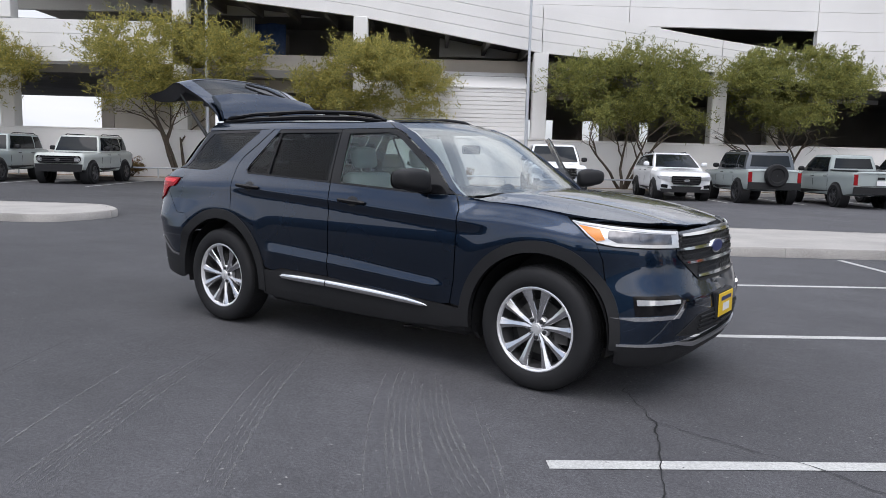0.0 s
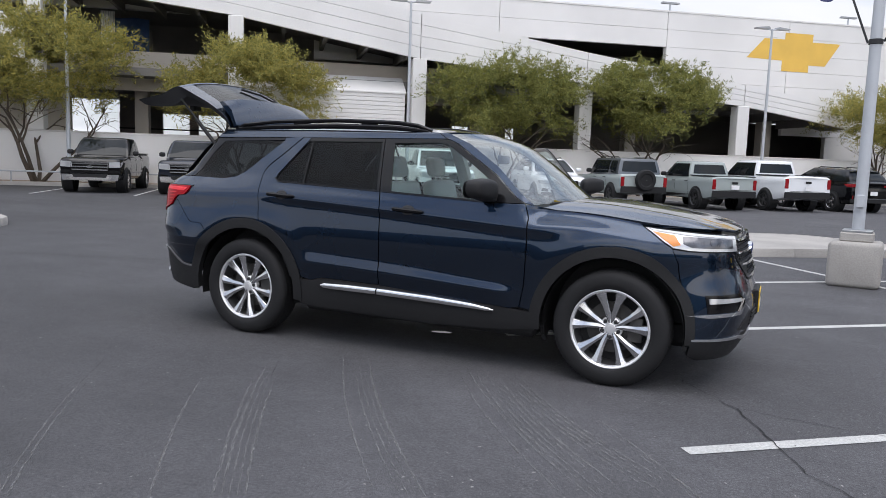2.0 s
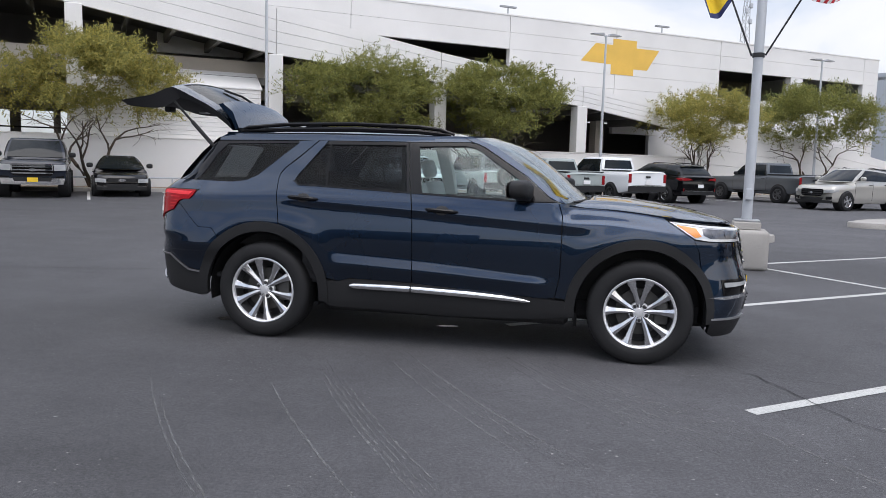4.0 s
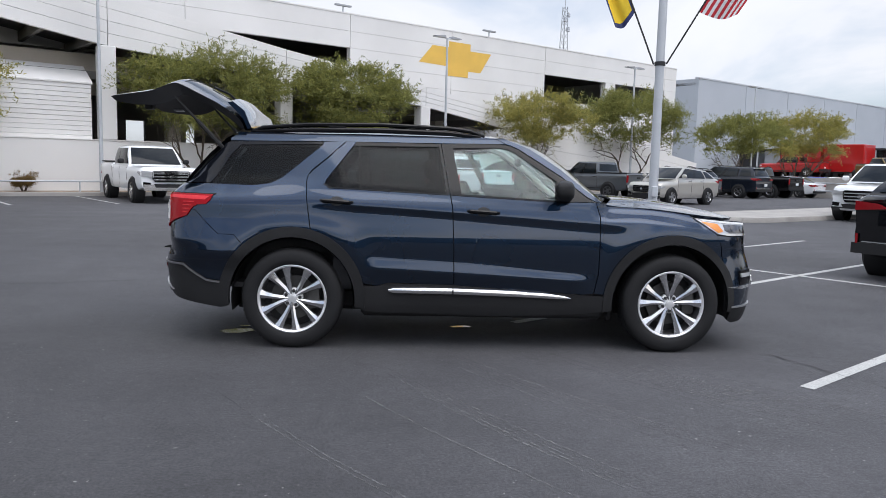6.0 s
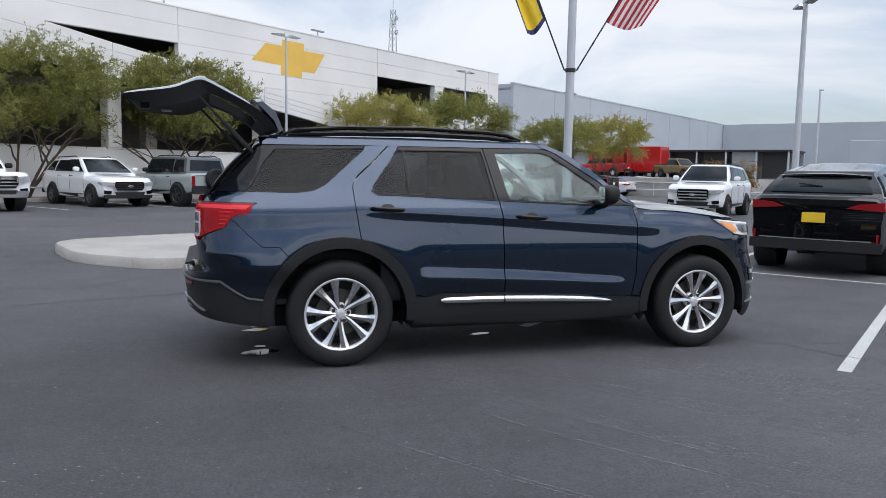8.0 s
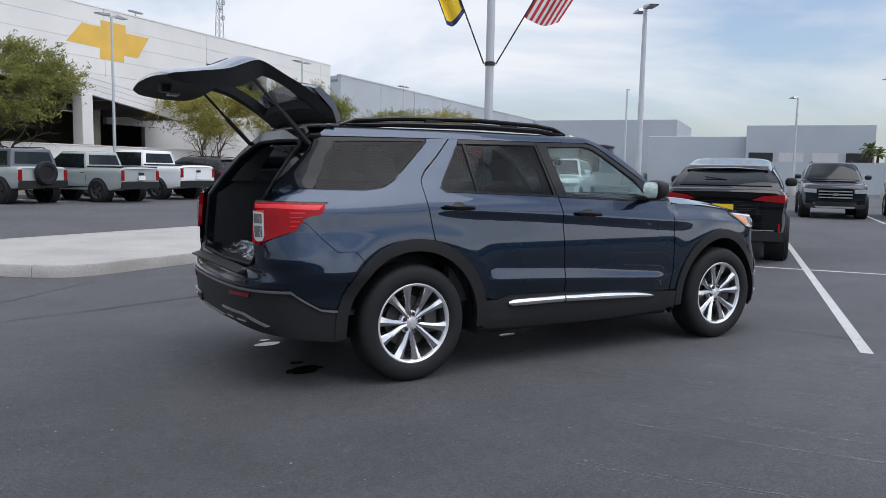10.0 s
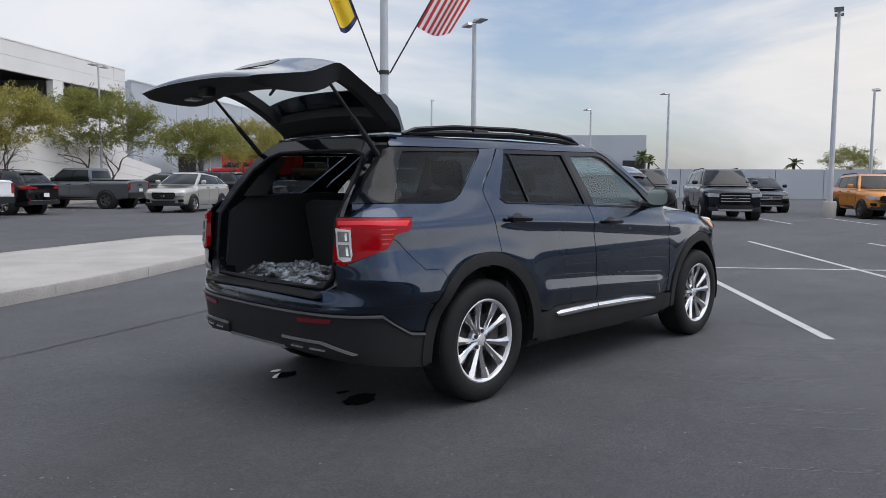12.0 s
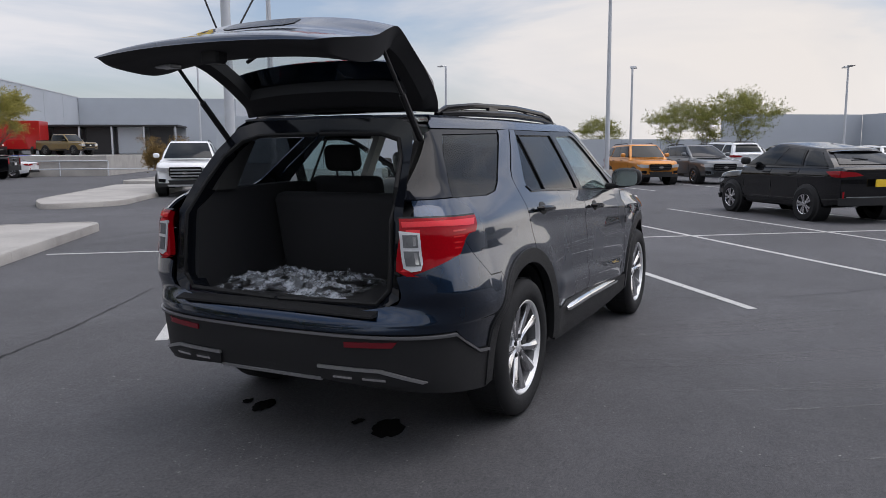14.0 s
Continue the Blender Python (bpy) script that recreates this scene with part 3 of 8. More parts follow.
part("shed_roof", bm, M_GARAGE, garage, angle=0)
# tall main wall, in bands, with two deck openings
BANDS = [3.6, 4.55, 5.45, 6.34, 7.2, 8.12, 9.05, 9.98]


def wall_bands(u0, u1, z0, z1):
    for a, b in zip(BANDS, BANDS[1:]):
        if b > z0 + 0.01 and a < z1 - 0.01:
            part("wall_panel", boxed(u0, u1, MN, MN + 0.3, max(a, z0) + 0.007, min(b, z1) - 0.007), M_GARAGE, garage, angle=0)


for u0, u1, z0, z1 in ((-24, -12.03, 8.12, 9.98), (-12, -0.03, 8.12, 9.98), (0, 9.5, 6.34, 9.98), (9.53, 19.05, 8.12, 9.98), (9.53, 19.05, 5.45, 6.34), (19.08, 26.57, 4.55, 9.98), (26.6, 35.1, 3.6, 9.98),
                       (35.13, 49.2, 8.12, 9.98), (35.13, 49.2, 3.6, 6.34), (49.23, 50.8, 3.6, 9.98)):
    wall_bands(u0, u1, z0, z1)
part("opening_column", boxed(10.6, 11.15, MN + 0.02, MN + 0.5, 6.34, 8.12), M_GARAGE, garage)
part("opening_column", boxed(41.8, 42.95, MN + 0.02, MN + 0.5, 6.34, 8.12), M_GARAGE, garage)
for u0, u1, z0, z1 in ((-24, 0, 8.15, 9.96), (0, 9.5, 6.37, 9.96), (9.5, 19.06, 8.15, 9.96), (9.5, 19.06, 5.48, 6.31), (19.06, 29, 4.58, 9.96), (29.001, 35.1, 3.6, 9.96), (35.1, 49.2, 8.15, 9.96), (35.1, 49.2, 3.6, 6.31), (49.2, 50.8, 3.6, 9.96)):
    part("backing", boxed(u0 + 0.001, u1 - 0.001, MN + 0.3, MN + 0.36, z0, z1), M_JOINT, garage)
part("lower_wall", boxed(29.5, 50.8, MN, MN + 0.3, 0, 3.58), M_GARAGE, garage)
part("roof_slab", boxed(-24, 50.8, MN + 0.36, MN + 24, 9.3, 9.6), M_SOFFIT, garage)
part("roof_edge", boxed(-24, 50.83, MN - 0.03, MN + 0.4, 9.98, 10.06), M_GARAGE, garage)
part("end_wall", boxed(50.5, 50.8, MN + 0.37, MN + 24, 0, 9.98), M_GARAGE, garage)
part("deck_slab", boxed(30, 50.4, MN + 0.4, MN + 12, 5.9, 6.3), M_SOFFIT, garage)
bm = bmesh.new()
EM = [(24.00, 7.86), (25.05, 8.98), (26.35, 8.98), (26.35, 9.36), (28.15, 9.36), (28.15, 8.92), (29.95, 8.92), (29.05, 7.62), (27.98, 7.62), (27.98, 7.22), (26.25, 7.22), (26.25, 7.80)]
prism(bm, EM, "y", MN - 0.012, MN - 0.004)
part("wall_emblem", bm, M_EMBLEM, garage, "large faded yellow painted wall emblem", angle=0)

# ---------------------------------------------------------------- other buildings
big = thing("warehouse", "long grey-blue windowless warehouse building", "building", GRID)
for k in range(8):
    part("wall_panel", boxed(71 + k * 10.0, 71 + (k + 1) * 10.0 - 0.08, 44, 44.4, 0, 11.9), M_GREYWALL, big, angle=0)
part("wall", boxed(71, 71.4, 44.41, 90, 0, 11.9), M_GREYWALL, big)
part("wing_wall", boxed(150, 150.5, 15, 43.9, 0, 11.9), M_GREYWALL, big)
part("wing_end", boxed(150.51, 180, 15, 15.4, 0, 11.9), M_GREYWALL, big)
part("roof", boxed(71, 180, 44.41, 90, 11.2, 11.5), M_SOFFIT, big)
part("coping", boxed(70.95, 151, 43.93, 44.45, 11.9, 12.05), M_POLE, big)
service = thing("service_building", "low grey workshop building with four roller doors", "building", GRID)
part("wall", boxed(104, 126, -14.2, 1.0, 0, 8.0, 0.05), M_GREYWALL, service)
part("side_wall", boxed(106, 126, 1.02, 14, 0, 6.6, 0.05), M_GREYWALL, service)
for k, (n, dark) in enumerate(((-12.5, 1), (-8.6, 0), (-4.6, 0), (-0.9, 1))):
    part("roller_door", boxed(103.93, 103.99, n - 1.5, n + 1.5, 0, 4.4), M_DARK if dark else M_DOORMETAL, service, "open dark doorway" if dark else "closed pale roller door")
fence = thing("boundary_wall", "pale block boundary wall at the far edge of the car park", "wall", GRID, kind="structure")
for k in range(12):
    part("panel", boxed(63, 63.3, -44 + 4 * k, -40.05 + 4 * k, 0, 2.55), M_GREYWALL, fence)
right = thing("warehouse", "low grey-blue warehouse beyond the parked cars", "building", GRID)
part("wall", boxed(76, 76.5, -64, -46, 0, 5.6), M_GREYWALL, right)
part("wall", boxed(62, 75.95, -64.5, -64, 0, 5.6), M_GREYWALL, right)
part("wall", boxed(56, 62, -66, -56, 0, 7.2), M_GREYWALL, right)
# added wall on the unseen open side; its dark tone shades the car's reflections
unseen_wall = thing("unseen_reflection_wall", "long dark wall, unseen, added to darken the car's reflections", "wall", pose(-6, -44, 0, 0, 0, 4), kind="structure")
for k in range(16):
    part("panel", boxed(-80 + 10 * k, -70.04 + 10 * k, -0.4, 0, 0, 7.0 if k < 8 else 4.2), M_FARWALL, unseen_wall)

# ---------------------------------------------------------------- the dark blue car
from mathutils import geometry

M_PAINT = mat("deep_blue_metallic_paint", (0.0110, 0.0255, 0.0535), 0.27, metal=1.0, var=0.02, fine=0.06, fscale=900, coat=1.0, rvar=0.02)
M_PAINT.node_tree.nodes["Principled BSDF"].inputs["Coat IOR"].default_value = 1.55
M_PAINT.node_tree.nodes["Principled BSDF"].inputs["Coat Roughness"].default_value = 0.004
M_SILVER = mat("satin_silver_trim", (0.42, 0.42, 0.43), 0.35, metal=0.8, var=0.04)
M_SATIN = mat("satin_grey_trim", (0.16, 0.16, 0.165), 0.38, metal=0.4, var=0.04)
M_BAG = mark_mat("clear_plastic_bag", (0.46, 0.49, 0.54), 11.0, 0.44, 0.66, rough=0.14)
M_HEADLINER = mat("pale_headliner_cloth", (0.50, 0.50, 0.48), 0.9, var=0.05, fine=0.1, fscale=200)
M_REFLECTOR = mat("dark_red_reflector", (0.14, 0.008, 0.014), 0.2, var=0.05)
M_LENSCELL = mat("grey_lens_cell", (0.17, 0.175, 0.18), 0.10, metal=0.3, var=0.2, vscale=20, rvar=0.04)
M_RIB = mat("deep_red_lens_rib", (0.50, 0.010, 0.014), 0.12, var=0.05)
M_PILLAR = mat("dark_pillar_gloss", (0.006, 0.007, 0.010), 0.08, var=0.05, spec=0.25, rvar=0.02)
M_DIMLINING = mat("dark_grey_lining", (0.028, 0.028, 0.028), 0.9, var=0.06, fine=0.1, fscale=200)
M_LAMPCORE = mat("lamp_core", (0.16, 0.16, 0.17), 0.12, metal=0.7, var=0.5, vscale=14, rvar=0.05)
M_REDBAR = mat("bright_red_light_bar", (0.66, 0.030, 0.040), 0.12, spec=0.3, var=0.06, rvar=0.03)
M_REVLENS = mat("clear_reversing_lens", (0.66, 0.67, 0.69), 0.16, metal=0.3, var=0.06, vscale=30, rvar=0.05)
M_SIDEGLASS = pane_mat("side_glass", (0.70, 0.87, 0.85), 0.04)
M_SCREEN = pane_mat("windscreen_glass", (0.78, 0.86, 0.85), 0.17)

# flank section: shoulder crease with an undercut, a fuller door skin and a scoop above the sill
SIDE = [(0.18, 0.86), (0.26, 0.925), (0.34, 0.950), (0.42, 0.958), (0.50, 0.962), (0.60, 0.966), (0.70, 0.969), (0.80, 0.9705), (0.86, 0.9695), (0.91, 0.966), (0.96, 0.960), (1.01, 0.953), (1.06, 0.9465), (1.10, 0.942),
        (1.14, 0.9365), (1.18, 0.928), (1.23, 0.910), (1.30, 0.880), (1.40, 0.830), (1.50, 0.778), (1.60, 0.724), (1.66, 0.686), (1.70, 0.640), (1.74, 0.52)]
NOSE = [(0.18, 2.20), (0.26, 2.29), (0.36, 2.345), (0.50, 2.38), (0.60, 2.38), (0.70, 2.35), (0.80, 2.325), (0.95, 2.29), (1.03, 2.26), (1.10, 2.20)]
TAIL = [(0.28, -2.50), (0.38, -2.57), (0.50, -2.60), (0.66, -2.615), (0.72, -2.60), (0.80, -2.55), (0.95, -2.55), (1.10, -2.55), (1.20, -2.54), (1.28, -2.47), (1.45, -2.34), (1.60, -2.18), (1.68, -2.07)]
HOODLINE = [(0.9, 1.225), (1.3, 1.215), (1.6, 1.185), (1.9, 1.14), (2.1, 1.095), (2.2, 1.066), (2.28, 1.03)]
S0F, S0R, WRAP = 1.75, -2.05, 1.45


def hood_z(x, y):
    q = min(1.0, abs(y) / 0.86)
    fold = 0.012 * math.exp(-((abs(y) - 0.56 + 0.10 * (x - 1.5)) / 0.06) ** 2)
    return curve_table(HOODLINE, x) + 0.014 - 0.072 * q**2.4 + 0.8 * fold


def ridge(d, up, down):
    """A rounded crease: one at d = 0, falling to zero over up above it and down below it."""
    def tent(e):
        return max(0.0, 1 - e / up if e > 0 else 1 + e / down)
    return 0.2 * (tent(d - 0.014) + tent(d - 0.007) + tent(d) + tent(d + 0.007) + tent(d + 0.014))


def half_width(x, z):
    w = curve_table(SIDE, z)
    # shoulder crease with a shadowed undercut, and a ledge low on the doors
    w += 0.016 * ridge(z + 0.055 * x - 1.083, 0.10, 0.045 + 0.020 * smooth((x + 0.6) / 1.4)) * smooth((x + 1.50) / 0.5) * smooth((1.28 - x) / 0.35)
    w += 0.022 * ridge(z + 0.045 * x - 0.612, 0.085 - 0.035 * smooth((x + 0.2) / 1.0), 0.13) * smooth((x + 0.98) / 0.14) * smooth((0.88 - x) / 0.20)
    w -= 0.075 * smooth((-0.9 - x) / 1.4) * smooth((z - 1.12) / 0.25)
    w -= 0.05 * smooth((x - 0.1) / 0.9) * smooth((z - 1.18) / 0.25)
    w -= 0.035 * max(0.0, (-1.75 - x)) ** 2 / 0.25 * (0.6 if z > 0.7 else 1.0)
    w -= 0.05 * max(0.0, (x - 1.25)) ** 2 / 0.25 * smooth((z - 0.3) / 0.5)
    for cx in (1.5125, -1.5125):
        r = math.hypot(x - cx, z - 0.39)
        w += 0.009 * math.exp(-((r - 0.60) / 0.10) ** 2) * smooth((1.15 - z) / 0.2)
    # fuller skin below the tail lamp
    w += 0.038 * smooth((-1.72 - x) / 0.30) * min(1.0, max(0.0, (1.02 - z) / 0.25)) * smooth((z - 0.60) / 0.16)
    if x > 0.8:
        top = hood_z(x, 0.86)
        k = smooth((z - top + 0.12) / 0.12) * smooth((x - 0.85) / 0.15)
        w += (0.855 - w) * k
    return w


def bez(p, q):
    return tuple((1 - q) ** 3 * a + 3 * q * (1 - q) ** 2 * b + 3 * q * q * (1 - q) * c + q**3 * d for a, b, c, d in zip(*p))


def shell(s, z):
    """The body's skin, unrolled: s runs along the flank (as x) and on round the nose or the tail."""
    if s > S0F:
        w, xn = half_width(S0F, z), curve_table(NOSE, z)
        x, y = bez(((S0F, w), (S0F + 0.47 + 0.08 * smooth((0.85 - z) / 0.2), w - 0.04), (xn, 0.60), (xn, 0)), min(1.0, (s - S0F) / WRAP))
        return Vector((x, y, z))
    if s < S0R:
        w, xr = half_width(S0R, z), curve_table(TAIL, z)
        k = smooth((z - 0.72) / 0.14) * smooth((1.34 - z) / 0.10)
        x, y = bez(((S0R, w), (min(S0R - 0.1, xr + 0.06 - 0.04 * k), w - 0.01 + 0.01 * k), (xr, w * (0.72 + 0.20 * k)), (xr, 0)), min(1.0, (S0R - s) / WRAP))
        return Vector((x, y, z))
    return Vector((s, half_width(s, z), z))


def s_at(z, x=None, y=None, front=False):
    """The s on nose or tail at which the skin reaches that x or y."""
    lo, hi = 0.0, 1.0
    for _ in range(24):
        q = (lo + hi) / 2
        p = shell(S0F + q * WRAP, z) if front else shell(S0R - q * WRAP, z)
        far = (p.x > x if front else p.x < x) if x is not None else p.y < y
        lo, hi = (lo, q) if far else (q, hi)
    return S0F + lo * WRAP if front else S0R - lo * WRAP


def surf(name, poly, f, material, parent, step=0.05, off=0.0, thick=0.012, flip=-1, side=1, label="", cells=None):
    """A panel: a flat outline laid onto a curved skin, with thickness and the skin's own normals."""
    bm = bmesh.new()
    flat = [bm.verts.new((a, b, 0)) for a, b in poly]
    for tri in cells or geometry.tessellate_polygon([[Vector((a, b, 0)) for a, b in poly]]):
        if len(set(tri)) == len(tri):
            bm.faces.new([flat[i] for i in tri])
    for axis in (0, 1):
        step = min(step, 0.011) if axis and material is M_PAINT and f is shell else step
        lo, hi = min(p[axis] for p in poly), max(p[axis] for p in poly)
        for k in range(1, int((hi - lo) / step) + 1):
            co = [0, 0, 0]
            co[axis] = lo + k * step - 0.0007
            no = [0, 0, 0]
            no[axis] = 1
            bmesh.ops.bisect_plane(bm, geom=bm.verts[:] + bm.edges[:] + bm.faces[:], plane_co=co, plane_no=no, dist=0.0004)
    bm.verts.index_update()
    e = 0.004
    outer, nrm = [], []
    for v in bm.verts:
        a, b = v.co.x, v.co.y
        n = ((f(a + e, b) - f(a - e, b)).cross(f(a, b + e) - f(a, b - e))).normalized() * flip
        p = f(a, b) + n * off
        if side < 0:
            p.y, n.y = -p.y, -n.y
        outer.append(p)
        nrm.append(n)
    faces = [[v.index for v in fc.verts] for fc in bm.faces]
    rim = [(ed.verts[0].index, ed.verts[1].index, ed.link_faces[0]) for ed in bm.edges if len(ed.link_faces) == 1]
    fixed = []
    for fc in faces:
        a, b, c = (outer[i] for i in fc[:3])
        good = (b - a).cross(c - a).dot(nrm[fc[0]]) >= 0
        if (b - a).cross(c - a).length < 1e-12 and len(fc) > 3:
            b, c = outer[fc[2]], outer[fc[3]]
            good = (b - a).cross(c - a).dot(nrm[fc[0]]) >= 0
        fixed.append(fc if good else fc[::-1])
    count = len(outer)
    inner = [p - n * thick for p, n in zip(outer, nrm)]
    allf, normals = list(fixed), []
    for fc in fixed:
        normals += [tuple(nrm[i]) for i in fc]
    for fc in fixed:
        back = [i + count for i in fc[::-1]]
        allf.append(back)
        normals += [tuple(-nrm[i - count]) for i in back]
    for i, j, lf in rim:
        quad = [i, j, j + count, i + count]
        mid = sum((outer[v.index] for v in lf.verts), Vector()) / len(lf.verts)
        n = (outer[j] - outer[i]).cross(nrm[i])
        if n.length < 1e-9:
            n = nrm[i].copy()
        n.normalize()
        if n.dot(outer[i] - mid) < 0:
            n = -n
        a, b, c = outer[i], outer[j], inner[j]
        if (b - a).cross(c - a).dot(n) < 0:
            quad = quad[::-1]
        allf.append(quad)
        normals += [tuple(n)] * 4
    bm.free()
    me = bpy.data.meshes.new(name)
    me.from_pydata([tuple(p) for p in outer + inner], [], allf)
    me.polygons.foreach_set("use_smooth", [True] * len(me.polygons))
    me.normals_split_custom_set(normals)
    me.materials.append(material)
    ob = new(name, me)
    ob.parent = parent
    return tagged(ob, label=label)


def arc(cx, r, a0, a1, count=14, cz=0.39):
    return [(cx + r * math.cos(radians(a0 + (a1 - a0) * k / count)), cz + r * math.sin(radians(a0 + (a1 - a0) * k / count))) for k in range(count + 1)]


def belt(x):
    return 1.222 - 0.042 * x


car = thing("suv", "dark blue metallic SUV with its liftgate and driver's door open", "car", Matrix.Identity(4))
RA, FA = -1.5125, 1.5125
seam = [(-2.07, 0.535), (-2.18, 0.548), (-2.31, 0.611), (-2.42, 0.668)]
for side in (1, -1):
    # dark inner structure behind the panels, so that joints read dark
    low = [(-0.98, 0.30), (0.98, 0.30)] + arc(FA, 0.55, 190, -8, 20)[2:-1] + [(2.2, 0.42), (2.2, 0.98), (1.7, 1.06), (1.3, 1.12), (0.9, 1.15)]
    low += [(0.85, 1.17), (-1.2, 1.22), (-2.3, 1.23), (-2.36, 1.0), (-2.36, 0.45)] + arc(RA, 0.55, 172, -8, 20)[:-1]
    surf("inner_frame", low, shell, M_PLASTIC, car, step=0.12, off=-0.035, thick=0.01, side=side)
    # front door
    fd = [(-0.240, 0.515), (0.57, 0.478), (0.80, 0.466), (0.872, 0.478), (0.902, 0.64), (0.906, 0.87), (0.903, 1.10), (0.872, 1.198), (0.62, 1.194), (0.15, belt(0.15)), (-0.28, belt(-0.28)), (-0.262, 1.126), (-0.247, 0.81)]
    door = surf("front_door", fd, shell, M_PAINT, car, side=side)
    surf("window_pane", [(-0.265, 1.605), (-0.195, belt(-0.195)), (0.15, belt(0.15)), (0.62, 1.196), (0.66, 1.215), (0.57, 1.362), (0.235, 1.582), (0.18, 1.606), (0.11, 1.617)], shell, M_SIDEGLASS, door, off=-0.012, thick=0.004, side=side, label="clear side glass").visible_shadow = False
    top = [(-0.355, 1.636), (-0.285, belt(-0.285) + 0.006), (-0.195, belt(-0.195) + 0.006), (-0.265, 1.604), (0.11, 1.616), (0.18, 1.605), (0.235, 1.581), (0.57, 1.361), (0.66, 1.214), (0.62, 1.2), (0.862, 1.204), (0.80, 1.235), (0.61, 1.39), (0.265, 1.605), (0.20, 1.632), (0.12, 1.645)]
    surf("window_frame", top, shell, M_GLOSSBLACK, door, off=-0.002, side=side, label="gloss black window frame")
    surf("belt_trim", [(-0.28, belt(-0.28) - 0.004), (0.15, belt(0.15) - 0.004), (0.66, 1.190), (0.66, 1.202), (0.15, belt(0.15) + 0.008), (-0.28, belt(-0.28) + 0.008)], shell, M_GLOSSBLACK, door, off=0.006, side=side)
    # rear door
    back = [(-1.119, 1.632), (-1.256, 1.499), (-1.37, 1.40), (-1.408, 1.35), (-1.414, 1.31), (-1.405, 1.191), (-1.372, 0.972)]
    rd = [(-0.248, 0.53), (-0.255, 0.81), (-0.270, 1.126), (-0.289, belt(-0.289)), (-1.10, 1.267), (-1.235, 1.270), (-1.272, 1.30), (-1.262, 1.335), (-1.065, 1.602), (-1.045, 1.634)] + back + arc(RA, 0.565, 74.5, 14.5, 10) + [(-0.85, 0.512), (-0.76, 0.537)]
    rdoor = surf("rear_door", rd, shell, M_PAINT, car, side=side)
    surf("window_pane", [(-0.375, 1.612), (-0.318, belt(-0.318)), (-0.985, 1.262), (-1.012, 1.606)], shell, M_GLASSDARK if side < 0 else M_GLASSCLEAR, rdoor, off=-0.012, thick=0.004, side=side, label="dark privacy glass" if side < 0 else "lightly tinted glass")
    surf("quarter_light", [(-1.02, 1.606), (-0.997, 1.264), (-1.232, 1.272), (-1.268, 1.302), (-1.256, 1.335), (-1.06, 1.606)], shell, M_GLASSDARK if side < 0 else M_GLASSCLEAR, rdoor, off=-0.012, thick=0.004, side=side, label="dark privacy glass" if side < 0 else "lightly tinted glass")
    surf("window_frame", [(-0.362, 1.636), (-0.292, belt(-0.292) + 0.006), (-0.318, belt(-0.318) + 0.006), (-0.375, 1.611), (-1.055, 1.604), (-1.04, 1.634)], shell, M_GLOSSBLACK, rdoor, off=-0.002, side=side, label="gloss black window frame")
    surf("divider", [(-1.020, 1.605), (-0.997, 1.264), (-0.983, 1.264), (-1.006, 1.605)], shell, M_GLOSSBLACK, rdoor, off=0.0, side=side)
    surf("belt_trim", [(-0.292, belt(-0.292) - 0.004), (-1.10, 1.262), (-1.238, 1.265), (-1.285, 1.30), (-1.272, 1.302), (-1.232, 1.275), (-1.10, 1.272), (-0.292, belt(-0.292) + 0.008)], shell, M_GLOSSBLACK, rdoor, off=0.006, side=side)
    # quarter panel with the rear pillar
    qp = [(-1.378, 0.965), (-1.411, 1.190), (-1.420, 1.312), (-1.413, 1.356), (-1.378, 1.408), (-1.264, 1.506), (-1.128, 1.636), (-1.30, 1.628), (-1.305, 1.603), (-1.61, 1.338), (-1.70, 1.292), (-1.83, 1.274), (-2.22, 1.280)]
    qp += [(s_at(1.276, x=-2.40), 1.276), (s_at(1.20, x=-2.47), 1.205), (s_at(1.10, x=-2.47), 1.10), (-2.37, 1.090), (-2.297, 1.076), (-2.075, 0.899), (-1.955, 0.897)] + arc(RA, 0.565, 131, 76, 10)
    surf("quarter_panel", qp, shell, M_PAINT, car, side=side)
    surf("quarter_glass", [(-2.225, 1.286), (-1.955, 1.590), (-1.31, 1.607), (-1.61, 1.343), (-1.70, 1.298), (-1.83, 1.280)], shell, M_GLASSDARK, car, off=-0.006, thick=0.004, side=side, label="dark privacy glass")
    surf("pillar_trim", [(s_at(1.284, x=-2.40), 1.284), (-2.232, 1.288), (-1.962, 1.594), (-1.31, 1.612), (-1.31, 1.630), (-2.04, 1.618), (s_at(1.60, x=-2.10), 1.598)], shell, M_PILLAR, car, off=-0.004, side=side, label="gloss black rear pillar")
    surf("cant_rail", [(0.16, 1.648), (0.07, 1.694), (-1.0, 1.700), (-1.98, 1.690), (-2.05, 1.645), (-2.06, 1.624), (-1.3, 1.634), (-0.3, 1.642)], shell, M_PAINT, car, side=side)
    surf("windscreen_pillar", [(0.165, 1.650), (0.21, 1.637), (0.272, 1.611), (0.616, 1.396), (0.806, 1.241), (0.872, 1.207), (0.935, 1.19), (0.80, 1.292), (0.61, 1.452), (0.36, 1.612), (0.16, 1.69), (0.08, 1.694)], shell, M_PAINT, car, side=side)
    # front wing
    fw = [(0.880, 0.478), (0.910, 0.64), (0.914, 0.87), (0.911, 1.10), (0.880, 1.196), (0.94, 1.186), (1.1, 1.165), (1.3, 1.150), (1.5, 1.132), (1.66, 1.108), (1.69, 1.083), (1.81, 1.004), (1.89, 0.962), (1.945, 0.86)] + arc(FA, 0.555, 38, 172, 22)
    surf("front_wing", fw, shell, M_PAINT, car, side=side)
